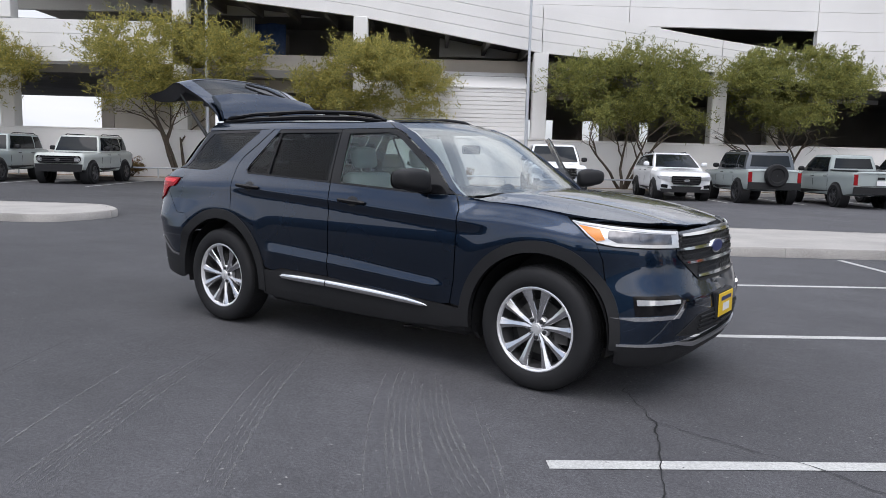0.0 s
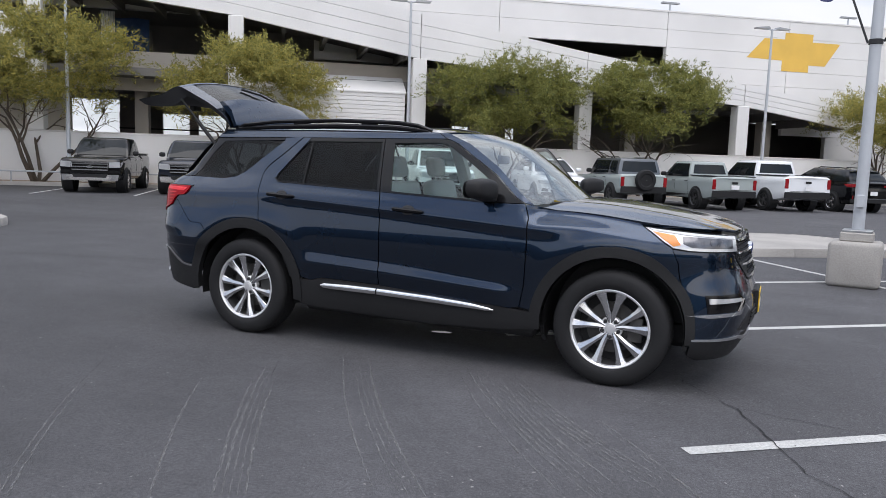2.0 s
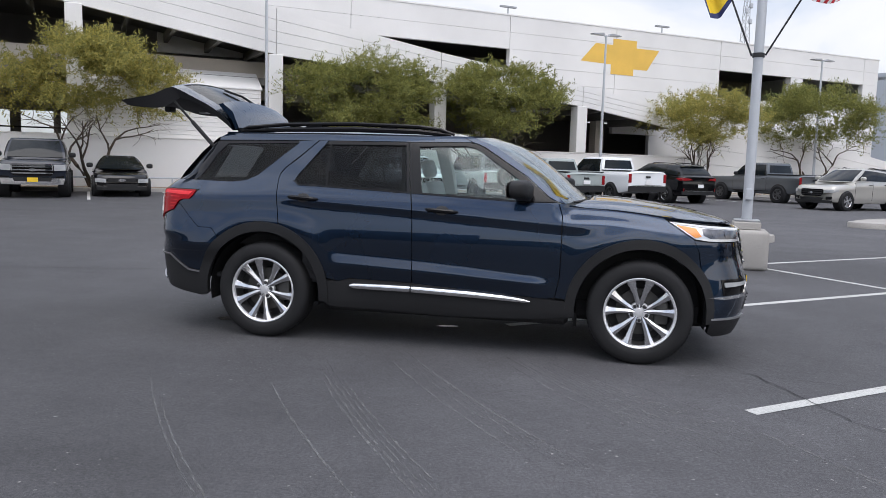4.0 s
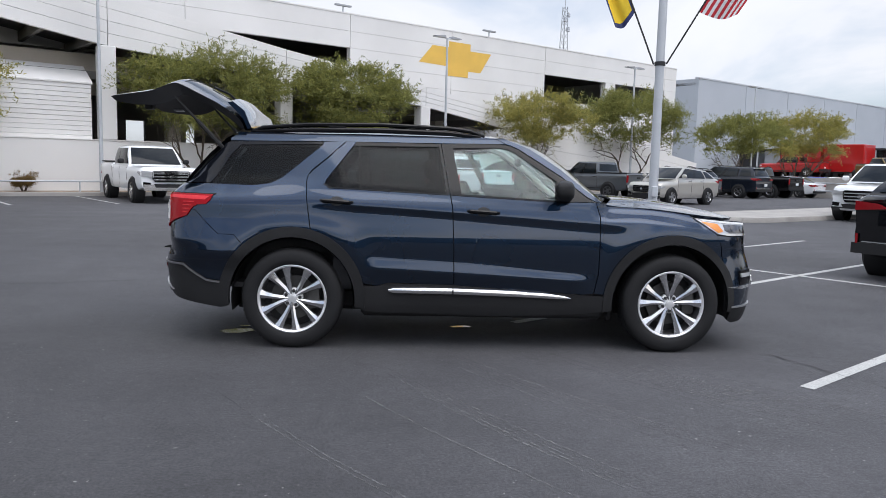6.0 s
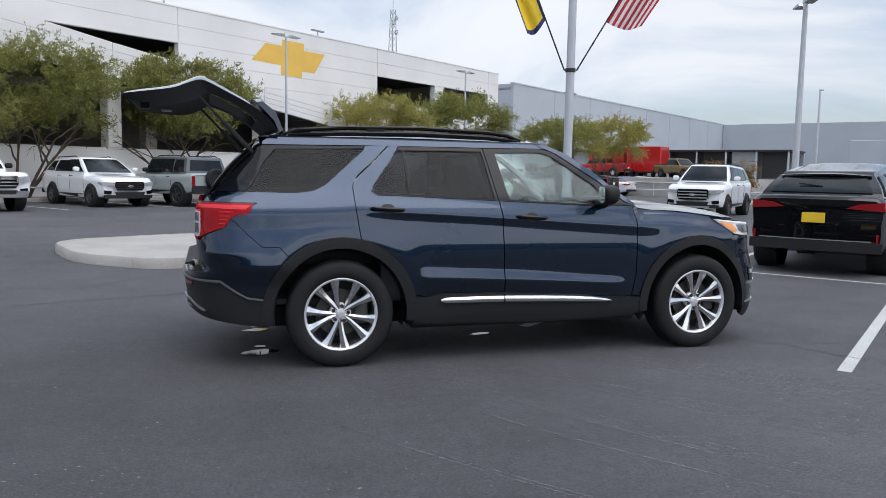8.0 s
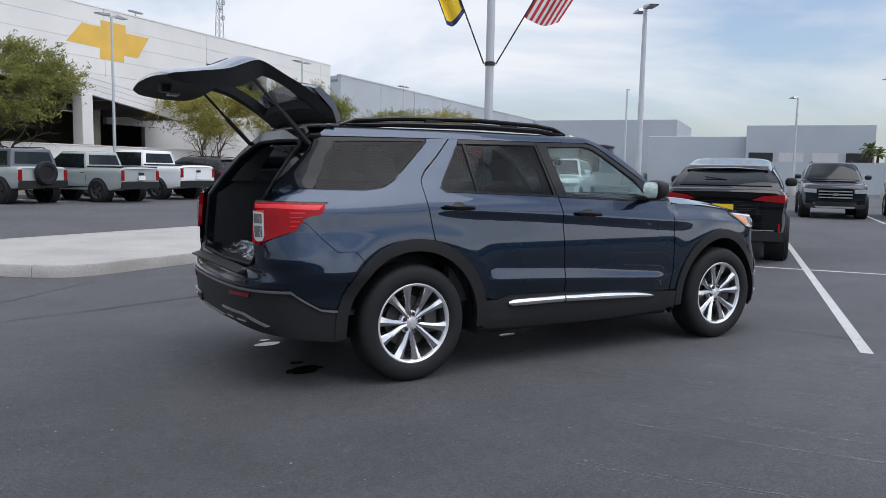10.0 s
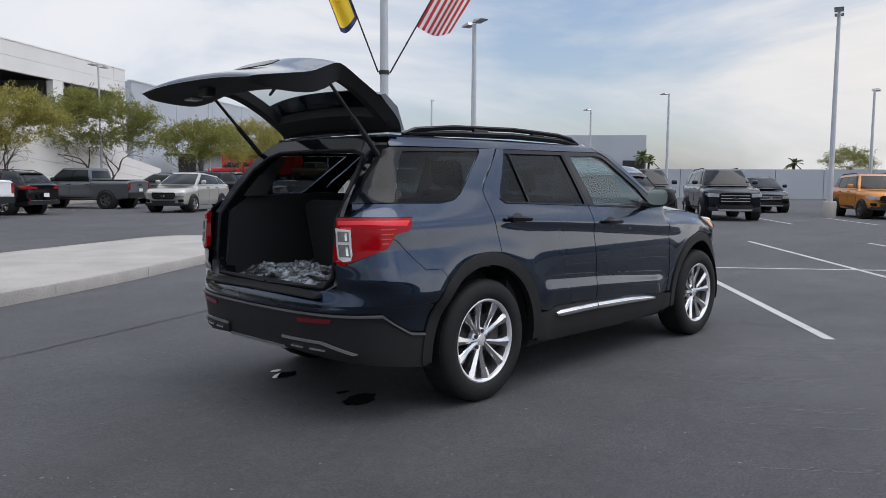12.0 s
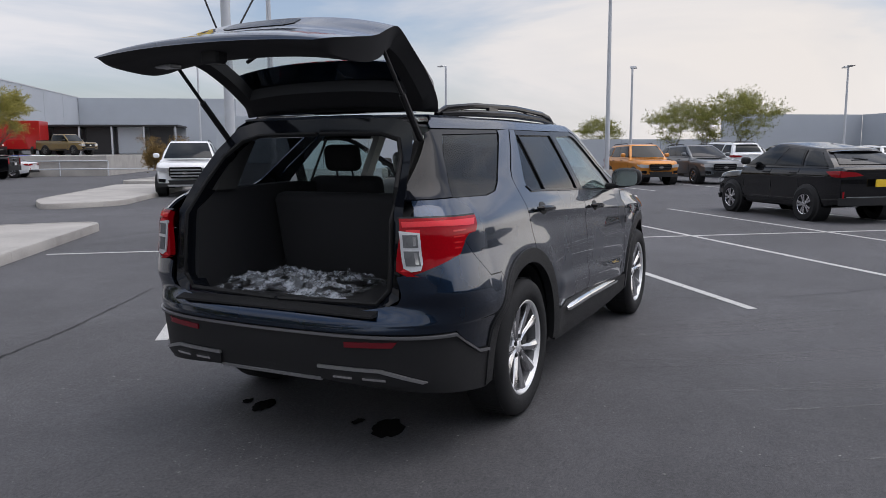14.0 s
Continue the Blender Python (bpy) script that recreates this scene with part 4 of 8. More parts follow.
    # arch and sill cladding
    for cx, ro, ri in ((FA, 0.562, 0.488), (RA, 0.572, 0.492)):
        surf("arch_cladding", arc(cx, ro, -6, 186, 34) + arc(cx, ri, -6, 186, 34), shell, M_PLASTIC, car, step=0.2, off=0.012, thick=0.05, side=side, label="matt black wheel arch cladding", cells=[(k, k + 1, k + 36, k + 35) for k in range(34)])
    sill = [(-0.955, 0.508), (-0.85, 0.508), (-0.76, 0.533), (-0.26, 0.526), (0.57, 0.474), (0.80, 0.462), (0.965, 0.452), (0.965, 0.335), (0.86, 0.315), (0.58, 0.292), (0.1, 0.278), (-0.35, 0.287), (-0.80, 0.295), (-0.965, 0.312)]
    surf("sill_cladding", sill, shell, M_PLASTIC, car, off=0.006, thick=0.03, side=side, label="matt black sill cladding")
    for pts, rad in (([(-0.76, 0.478), (-0.72, 0.478), (-0.5, 0.479), (-0.256, 0.478)], [0.010, 0.026, 0.029, 0.029]), ([(-0.246, 0.478), (0.2, 0.466), (0.5, 0.452), (0.64, 0.440), (0.69, 0.434)], [0.029, 0.029, 0.024, 0.016, 0.005])):
        part("sill_strip", tube(bmesh.new(), [(x, side * (half_width(x, z) + 0.012), z) for x, z in pts], rad, 12), M_CHROME, car, "chrome sill strip", angle=60)
    # bumpers
    rb = [(s_at(0.95, x=-2.50), 0.954), (-2.43, 1.025), (-2.36, 1.084), (-2.299, 1.072), (-2.077, 0.895), (-1.956, 0.893)] + arc(RA, 0.565, 131.6, 165, 6) + seam + [(s_at(0.668, y=0.4), 0.662), (s_at(0.66, y=0.0), 0.660), (s_at(0.74, y=0.0), 0.752), (s_at(0.76, y=0.5), 0.762), (s_at(0.80, y=0.69), 0.80), (s_at(0.93, y=0.69), 0.93)]
    surf("rear_bumper", rb, shell, M_PAINT, car, side=side)
    lb = [(-2.062, 0.527), (-2.18, 0.540), (-2.31, 0.603), (-2.42, 0.660), (s_at(0.66, y=0.4), 0.654), (s_at(0.65, y=0.0), 0.652), (s_at(0.40, y=0.0), 0.43), (s_at(0.40, y=0.35), 0.42), (-2.40, 0.355), (-2.2, 0.335), (-2.02, 0.325)] + arc(RA, 0.572, 187, 168, 4)
    surf("rear_bumper_lower", lb, shell, M_PLASTIC, car, off=0.004, thick=0.03, side=side, label="matt black lower rear bumper")
    surf("bumper_lip", [(-2.07, 0.527), (-2.18, 0.541), (-2.31, 0.604), (-2.42, 0.661), (s_at(0.66, y=0.0), 0.654), (s_at(0.66, y=0.0), 0.643), (-2.42, 0.648), (-2.31, 0.591), (-2.18, 0.528), (-2.07, 0.514)], shell, M_SATIN, car, off=0.016, side=side, label="satin grey bumper lip")
    surf("reflector", [(s_at(0.63, y=0.70), 0.632), (s_at(0.63, y=0.45), 0.622), (s_at(0.6, y=0.45), 0.596), (s_at(0.6, y=0.68), 0.604)], shell, M_REFLECTOR, car, off=0.012, side=side, label="dark red reflector strip")
    surf("skid_trim", [(s_at(0.48, y=0.30), 0.490), (s_at(0.48, y=0.62), 0.488), (s_at(0.45, y=0.80), 0.435), (s_at(0.42, y=0.74), 0.415), (s_at(0.42, y=0.31), 0.428)], shell, M_PLASTIC, car, off=0.016, side=side)
    surf("skid_edge", [(s_at(0.49, y=0.30), 0.500), (s_at(0.49, y=0.62), 0.498), (s_at(0.45, y=0.81), 0.437), (s_at(0.44, y=0.79), 0.430), (s_at(0.48, y=0.61), 0.484), (s_at(0.48, y=0.30), 0.486)], shell, M_SILVER, car, off=0.022, side=side, label="satin silver bumper trim")
    surf("exhaust_trim", [(s_at(0.45, y=0.38), 0.456), (s_at(0.45, y=0.48), 0.455), (s_at(0.44, y=0.48), 0.444), (s_at(0.44, y=0.38), 0.445)], shell, M_CHROME, car, off=0.022, side=side)
    surf("exhaust_trim", [(s_at(0.45, y=0.53), 0.455), (s_at(0.45, y=0.64), 0.453), (s_at(0.44, y=0.64), 0.441), (s_at(0.44, y=0.53), 0.444)], shell, M_CHROME, car, off=0.022, side=side)
    surf("skid_edge", [(s_at(0.42, y=0.0), 0.432), (s_at(0.42, y=0.31), 0.430), (s_at(0.42, y=0.31), 0.416), (s_at(0.42, y=0.0), 0.418)], shell, M_SILVER, car, off=0.012, side=side, label="satin silver bumper trim")
    # tail lamp
    tl = [(-2.135, 1.192), (s_at(1.20, x=-2.40), 1.196), (s_at(1.20, y=0.695), 1.196), (s_at(0.95, y=0.695), 0.960), (s_at(0.94, y=0.74), 0.938), (s_at(0.94, y=0.80), 0.936), (s_at(0.945, x=-2.50), 0.942), (s_at(0.97, x=-2.465), 0.972), (-2.405, 1.030), (-2.325, 1.098), (-2.28, 1.116), (-2.19, 1.122), (-2.155, 1.150)]
    lamp = surf("tail_lamp", tl, shell, M_RED, car, step=0.03, off=0.012, thick=0.03, side=side, label="red wraparound tail lamp")
    surf("reversing_lens", [(s_at(1.05, y=0.80), 1.135), (s_at(1.05, y=0.715), 1.145), (s_at(1.05, y=0.715), 0.975), (s_at(1.05, y=0.745), 0.958), (s_at(1.05, y=0.785), 0.965), (s_at(1.05, y=0.80), 1.0)], shell, M_REVLENS, lamp, off=0.018, thick=0.01, side=side, label="clear lower lens")
    for z0, z1 in ((0.985, 1.054), (1.070, 1.128)):
        surf("lens_cell", [(s_at(1.05, y=0.790), z1), (s_at(1.05, y=0.728), z1), (s_at(1.05, y=0.728), z0), (s_at(1.05, y=0.790), z0)], shell, M_LENSCELL, lamp, off=0.021, thick=0.008, side=side, label="grey ribbed lens cell")
        surf("lens_glint", [(s_at(1.05, y=0.783), z1 - 0.008), (s_at(1.05, y=0.770), z1 - 0.008), (s_at(1.05, y=0.770), z0 + 0.008), (s_at(1.05, y=0.783), z0 + 0.008)], shell, M_CHROME, lamp, off=0.0225, thick=0.006, side=side)
    for k in range(4):
        z = 1.055 + 0.026 * k
        surf("lens_rib", [(-2.46, z), (-2.39 + 1.0 * (z - 1.055), z), (-2.39 + 1.0 * (z - 1.055), z + 0.007), (-2.46, z + 0.007)], shell, M_RIB, lamp, off=0.0135, thick=0.004, side=side)
    surf("light_bar", [(-2.16, 1.180), (s_at(1.18, x=-2.42), 1.184), (s_at(1.18, y=0.71), 1.182), (s_at(1.18, y=0.71), 1.160), (s_at(1.16, x=-2.42), 1.162), (-2.20, 1.152)], shell, M_REDBAR, lamp, off=0.0135, thick=0.004, side=side, label="bright red light bar")
    surf("light_bar", [(s_at(1.15, x=-2.475), 1.150), (s_at(1.15, x=-2.50), 1.150), (s_at(1.0, x=-2.505), 0.985), (s_at(0.97, x=-2.515), 0.958), (s_at(0.97, x=-2.500), 0.958), (s_at(1.0, x=-2.482), 0.995)], shell, M_REDBAR, lamp, off=0.0135, thick=0.004, side=side, label="bright red light bar")
    surf("lamp_bezel", [(-2.11, 1.202), (s_at(1.2, x=-2.40), 1.206), (s_at(1.2, y=0.685), 1.206), (s_at(1.2, y=0.69), 1.197), (s_at(1.2, x=-2.40), 1.197), (-2.125, 1.193)], shell, M_GLOSSBLACK, car, off=0.006, side=side)
    # headlamp
    hl = [(1.695, 1.085), (1.98, 1.064), (s_at(1.03, y=0.52, front=True), 1.036), (s_at(0.95, y=0.54, front=True), 0.940), (2.03, 0.952), (1.90, 0.966), (1.82, 1.006)]
    head = surf("headlamp", hl, shell, M_CLEARLAMP, car, step=0.03, off=0.010, thick=0.03, side=side, label="clear wraparound headlamp")
    surf("turn_lens", [(1.745, 1.060), (1.90, 1.040), (1.955, 0.985), (1.90, 0.974), (1.83, 1.010)], shell, M_AMBER, head, off=0.014, thick=0.008, side=side, label="amber turn lens")
    surf("lamp_core", [(1.965, 1.036), (2.02, 1.036), (s_at(1.0, y=0.60, front=True), 1.018), (s_at(1.0, y=0.60, front=True), 0.962), (2.05, 0.970), (1.975, 0.992)], shell, M_LAMPCORE, head, off=0.013, thick=0.006, side=side, label="dark reflecting lamp core")
    for k in range(2):
        sx = 2.10 + 0.17 * k
        surf("projector", [(sx + 0.040 * math.cos(a), 1.002 + 0.022 * math.sin(a)) for a in [math.tau * i / 14 for i in range(14)]], shell, M_LAMPCORE, head, step=0.1, off=0.017, thick=0.008, side=side)
    surf("running_light", [(1.71, 1.083), (1.98, 1.060), (s_at(1.03, y=0.55, front=True), 1.033), (s_at(1.03, y=0.55, front=True), 1.020), (1.98, 1.046), (1.76, 1.066)], shell, M_WHITE, head, off=0.015, thick=0.008, side=side, label="white running light strip")
    surf("lamp_bezel", [(1.68, 1.095), (1.98, 1.074), (s_at(1.04, y=0.51, front=True), 1.046), (s_at(1.03, y=0.52, front=True), 1.037), (1.98, 1.065), (1.70, 1.086)], shell, M_GLOSSBLACK, car, off=0.004, side=side)
    fb = [(1.954, 0.86), (1.898, 0.955), (2.03, 0.944), (s_at(0.94, y=0.54, front=True), 0.932), (s_at(1.03, y=0.51, front=True), 1.034), (s_at(1.04, y=0.25, front=True), 1.040), (s_at(1.04, y=0.0, front=True), 1.042), (s_at(0.40, y=0.0, front=True), 0.40), (s_at(0.40, y=0.35, front=True), 0.40), (s_at(0.38, y=0.60, front=True), 0.375), (2.06, 0.372)] + arc(FA, 0.555, -2, 36, 8)
    surf("front_bumper", fb, shell, M_PAINT, car, side=side)
    surf("front_bumper_lower", [(2.05, 0.368), (s_at(0.37, y=0.60, front=True), 0.371), (s_at(0.36, y=0.40, front=True), 0.345), (s_at(0.34, y=0.0, front=True), 0.345), (s_at(0.25, y=0.0, front=True), 0.25), (2.1, 0.235), (2.03, 0.26)], shell, M_PLASTIC, car, off=0.004, thick=0.03, side=side, label="matt black front valance")
    surf("skid_edge", [(2.05, 0.378), (s_at(0.38, y=0.60, front=True), 0.382), (s_at(0.38, y=0.38, front=True), 0.352), (s_at(0.34, y=0.0, front=True), 0.352), (s_at(0.34, y=0.0, front=True), 0.325), (s_at(0.36, y=0.40, front=True), 0.325), (s_at(0.37, y=0.60, front=True), 0.366), (2.05, 0.366)], shell, M_SILVER, car, off=0.014, side=side, label="satin silver skid trim")
    surf("lower_grille", [(s_at(0.52, y=0.0, front=True), 0.55), (s_at(0.52, y=0.42, front=True), 0.53), (s_at(0.42, y=0.62, front=True), 0.42), (s_at(0.40, y=0.42, front=True), 0.40), (s_at(0.40, y=0.0, front=True), 0.40)], shell, M_PLASTIC, car, off=0.006, side=side, label="black lower grille")
    surf("fog_pocket", [(s_at(0.66, y=0.84, front=True), 0.665), (s_at(0.66, y=0.62, front=True), 0.668), (s_at(0.62, y=0.57, front=True), 0.635), (s_at(0.56, y=0.64, front=True), 0.555), (s_at(0.54, y=0.84, front=True), 0.545)], shell, M_GLOSSBLACK, car, off=0.005, side=side, label="gloss black fog lamp pocket")
    surf("fog_lamp", [(s_at(0.65, y=0.83, front=True), 0.645), (s_at(0.65, y=0.61, front=True), 0.640), (s_at(0.62, y=0.61, front=True), 0.617), (s_at(0.61, y=0.83, front=True), 0.610)], shell, M_CLEARLAMP, car, off=0.014, side=side, label="clear fog lamp")
    surf("fog_trim", [(s_at(0.54, y=0.90, front=True), 0.532), (s_at(0.54, y=0.84, front=True), 0.542), (s_at(0.56, y=0.64, front=True), 0.552), (s_at(0.62, y=0.57, front=True), 0.632), (s_at(0.6, y=0.555, front=True), 0.610), (s_at(0.54, y=0.62, front=True), 0.530), (s_at(0.51, y=0.84, front=True), 0.518)], shell, M_CHROME, car, off=0.012, side=side, label="chrome fog lamp trim")
    # grille half
    surf("grille", [(s_at(1.02, y=0.0, front=True), 1.025), (s_at(1.02, y=0.495, front=True), 1.018), (s_at(0.90, y=0.56, front=True), 0.90), (s_at(0.74, y=0.36, front=True), 0.74), (s_at(0.72, y=0.30, front=True), 0.725), (s_at(0.72, y=0.0, front=True), 0.72)], shell, M_PLASTIC, car, off=0.006, side=side, label="black mesh grille")
    for z0, y1 in ((1.008, 0.50), (0.928, 0.555), (0.845, 0.49), (0.757, 0.38)):
        surf("grille_bar", [(s_at(z0, y=0.0, front=True), z0 + 0.011), (s_at(z0, y=y1, front=True), z0 + 0.008), (s_at(z0, y=y1, front=True), z0 - 0.006), (s_at(z0, y=0.0, front=True), z0 - 0.011)], shell, M_CHROME, car, off=0.024, thick=0.018, side=side, label="chrome grille bar")
    bm = bmesh.new()
    for k in range(9):
        z = 0.745 + 0.031 * k
        for j in range(11):
            y = 0.02 + 0.047 * j + (0.0235 if k % 2 else 0)
            if y < (0.52 if z > 0.84 else 0.34):
                a, b = shell(s_at(z, y=y, front=True), z), shell(s_at(z, y=y + 0.03, front=True), z + 0.022)
                a, b = Vector((a.x + 0.012, side * a.y, a.z)), Vector((b.x + 0.012, side * b.y, b.z))
                tube(bm, [a, b], 0.004, 4)
                tube(bm, [Vector((a.x, a.y, b.z)), Vector((b.x, b.y, a.z))], 0.004, 4)
    part("grille_mesh", bm, M_GLOSSBLACK, car, "black grille mesh")
    bm = bmesh.new()
    for k in range(4):
        z = 0.43 + 0.027 * k
        tube(bm, [Vector((p.x + 0.012, side * p.y, p.z)) for p in (shell(s_at(z, y=yy, front=True), z) for yy in (0.01, 0.2, 0.4))], 0.006, 5)
    part("lower_grille_slat", bm, M_PLASTIC, car)

    # door handles
    for hx, hz, owner in ((-1.17, 1.166, rdoor), (-0.022, 1.108, door)):
        w = half_width(hx, hz)
        bm = bmesh.new()
        pts = [(hx + d, side * (w + o), hz - 0.05 * d) for d, o in ((-0.125, 0.008), (-0.105, 0.034), (0.0, 0.042), (0.095, 0.034), (0.122, 0.008))]
        tube(bm, pts, [0.010, 0.016, 0.018, 0.016, 0.010], 8)
        part("handle", bm, M_GLOSSBLACK, owner, "gloss black pull handle")
        cup = [(hx + 0.055 * math.cos(a), hz + 0.036 * math.sin(a)) for a in [math.tau * k / 18 for k in range(18)]]
        surf("handle_cup", cup, shell, M_DARK, owner, step=0.04, off=0.003, thick=0.006, side=side)
    # door mirror
    bm = bmesh.new()
    bmesh.ops.create_uvsphere(bm, u_segments=24, v_segments=16, radius=1)
    for v in bm.verts:
        c = v.co
        p = Vector([math.copysign(abs(a) ** 0.62, a) for a in c])
        fx = 0.085 * p.x if p.x > 0 else 0.055 * p.x
        y = p.y * 0.125
        zz = p.z * (0.082 - 0.018 * (p.y + 1) * 0.5 * (1 if p.y > 0 else 0.4))
        v.co = (0.585 + fx - 0.034 * p.y, side * (1.045 + y), 1.290 + zz + 0.01 * p.y)
    mirror = part("door_mirror", bm, M_PLASTIC, door, "black door mirror", angle=60)
    bm = bmesh.new()
    box(bm, 0.55, 0.66, min(side * 0.88, side * 0.99), max(side * 0.88, side * 0.99), 1.205, 1.245, 0.012, 2)
    part("mirror_arm", bm, M_PLASTIC, mirror)
    bm = bmesh.new()
    loop = [(0.105 * math.copysign(abs(math.cos(a)) ** 0.6, math.cos(a)), 0.064 * math.copysign(abs(math.sin(a)) ** 0.6, math.sin(a))) for a in [math.tau * k / 24 for k in range(24)]]
    bm.faces.new([bm.verts.new((0.526 - 0.28 * y, side * (1.045 + y), 1.290 + z)) for y, z in loop])
    part("mirror_glass", bm, M_CHROME, mirror, "mirror glass")
    if side > 0:
        hinge = Matrix.Translation((0.90, 0.93, 0))
        door.matrix_local = hinge @ pose(0, 0, 0, 0, 0, -58) @ hinge.inverted()

# roof, bonnet, windscreen
def roof_map(x, y):
    zc = curve_table([(-2.10, 1.690), (-1.9, 1.712), (-1.3, 1.742), (-0.6, 1.752), (0.0, 1.736), (0.3, 1.692)], x)
    return Vector((x, y, zc - (zc - 1.692) * min(1.3, abs(y) / 0.64) ** 2.4))


rp = [(0.085, 0.648), (-0.4, 0.655), (-1.0, 0.650), (-1.6, 0.625), (-2.0, 0.600), (-2.06, 0.4), (-2.08, 0.0), (-2.06, -0.4), (-2.0, -0.600), (-1.6, -0.625), (-1.0, -0.650), (-0.4, -0.655), (0.085, -0.648), (0.20, -0.4), (0.245, 0.0), (0.20, 0.4)]
surf("roof", rp, roof_map, M_PAINT, car, step=0.08, flip=1)
surf("headliner", [(x * 0.98, y * 0.97) for x, y in rp], roof_map, M_HEADLINER, car, step=0.15, off=-0.05, flip=1, label="pale grey headliner")
hood_out = [(0.96, 0.845), (1.3, 0.850), (1.66, 0.845), (1.80, 0.820), (1.97, 0.735), (2.085, 0.61), (2.16, 0.49), (2.225, 0.30), (2.25, 0.0)]
hood_out += [(x, -y) for x, y in hood_out[-2::-1]] + [(1.10, -0.55), (1.16, 0.0), (1.10, 0.55)]
surf("bonnet", hood_out, lambda x, y: Vector((x, y, hood_z(x, y))), M_PAINT, car, step=0.05, flip=1, thick=0.02)
surf("cowl", [(0.90, 0.80), (0.99, 0.83), (1.13, 0.55), (1.19, 0.0), (1.13, -0.55), (0.99, -0.83), (0.90, -0.80), (1.02, 0.0)], lambda x, y: Vector((x, y, 1.165)), M_PLASTIC, car, step=0.2, flip=1, thick=0.02)
EDGE = [(0.09, 1.692), (0.36, 1.606), (0.605, 1.446), (0.795, 1.286), (0.925, 1.186)]


def screen_map(a, b):
    q = b * (len(EDGE) - 1)
    x = curve_table([(i, e[0]) for i, e in enumerate(EDGE)], q)
    z = curve_table([(i, e[1]) for i, e in enumerate(EDGE)], q)
    w = half_width(x, z) - 0.006
    return Vector((x + 0.17 * (1 - a * a), a * w, z + 0.022 * (1 - a * a)))


surf("windscreen", [(-0.985, 0.02), (0.985, 0.02), (0.985, 0.98), (-0.985, 0.98)], screen_map, M_SCREEN, car, step=0.1, off=-0.004, thick=0.005, flip=-1, label="clear windscreen").visible_shadow = False
for y0, y1 in ((-0.02, 0.62), (-0.66, -0.04)):
    bm = bmesh.new()
    pts = [Vector((1.10 - 0.15 * (yy / 0.7) ** 2 + 0.015, yy, 1.212 - 0.02 * abs(yy))) for yy in (y0, (y0 + y1) / 2, y1)]
    tube(bm, pts, [0.009, 0.012, 0.008], 6)
    part("wiper", bm, M_PLASTIC, car)
# roof rails
for side in (1, -1):
    bm = bmesh.new()
    tube(bm, [(-1.90, side * 0.590, 1.700), (-1.80, side * 0.60, 1.735), (-1.45, side * 0.612, 1.764), (-0.85, side * 0.622, 1.778), (-0.30, side * 0.622, 1.764), (-0.12, side * 0.618, 1.744), (0.0, side * 0.612, 1.706)], [0.012, 0.017, 0.018, 0.018, 0.018, 0.017, 0.012], 8)
    for x in (-1.2, -0.55):
        box(bm, x - 0.07, x + 0.07, side * 0.62 - 0.012, side * 0.62 + 0.012, 1.71, 1.765)
    tube(bm, [(-1.86, side * 0.598, 1.704), (-1.45, side * 0.614, 1.722), (-0.85, side * 0.624, 1.733), (-0.3, side * 0.624, 1.724), (-0.03, side * 0.616, 1.702)], [0.014, 0.022, 0.024, 0.022, 0.014], 8)
    part("roof_rail", bm, M_GLOSSBLACK, car, "black roof rail")
# emblem and dealer plates
bm = bmesh.new()
prism(bm, [(0.115 * math.cos(math.tau * k / 28), 0.922 + 0.048 * math.sin(math.tau * k / 28)) for k in range(28)], "x", 2.285, 2.328)
badge = part("grille_badge", bm, M_CHROME, car, "plain oval badge")
bm = bmesh.new()
prism(bm, [(0.103 * math.cos(math.tau * k / 28), 0.922 + 0.038 * math.sin(math.tau * k / 28)) for k in range(28)], "x", 2.328, 2.332)
part("badge_field", bm, M_NAVY, badge, "blue oval field")
plate = part("dealer_plate", boxed(2.402, 2.410, -0.152, 0.152, 0.475, 0.625, 0.003), M_YELLOWTAG, car, "yellow dealer plate")
part("print_bar", boxed(2.410, 2.412, -0.11, 0.11, 0.575, 0.600), M_NAVY, plate)
part("print_bar", boxed(2.410, 2.412, -0.07, 0.07, 0.505, 0.555), M_WHITE, plate)
bm = bmesh.new()
box(bm, 2.32, 2.401, -0.17, 0.17, 0.46, 0.64, 0.01)
part("plate_bracket", bm, M_PLASTIC, car)

# wheels
def rounded_tyre():
    return [(0.268, -0.105), (0.275, -0.118), (0.31, -0.127), (0.35, -0.125), (0.378, -0.112), (0.390, -0.09), (0.394, -0.05), (0.394, 0.05), (0.390, 0.09), (0.378, 0.112), (0.35, 0.125), (0.31, 0.127), (0.275, 0.118), (0.268, 0.105)]


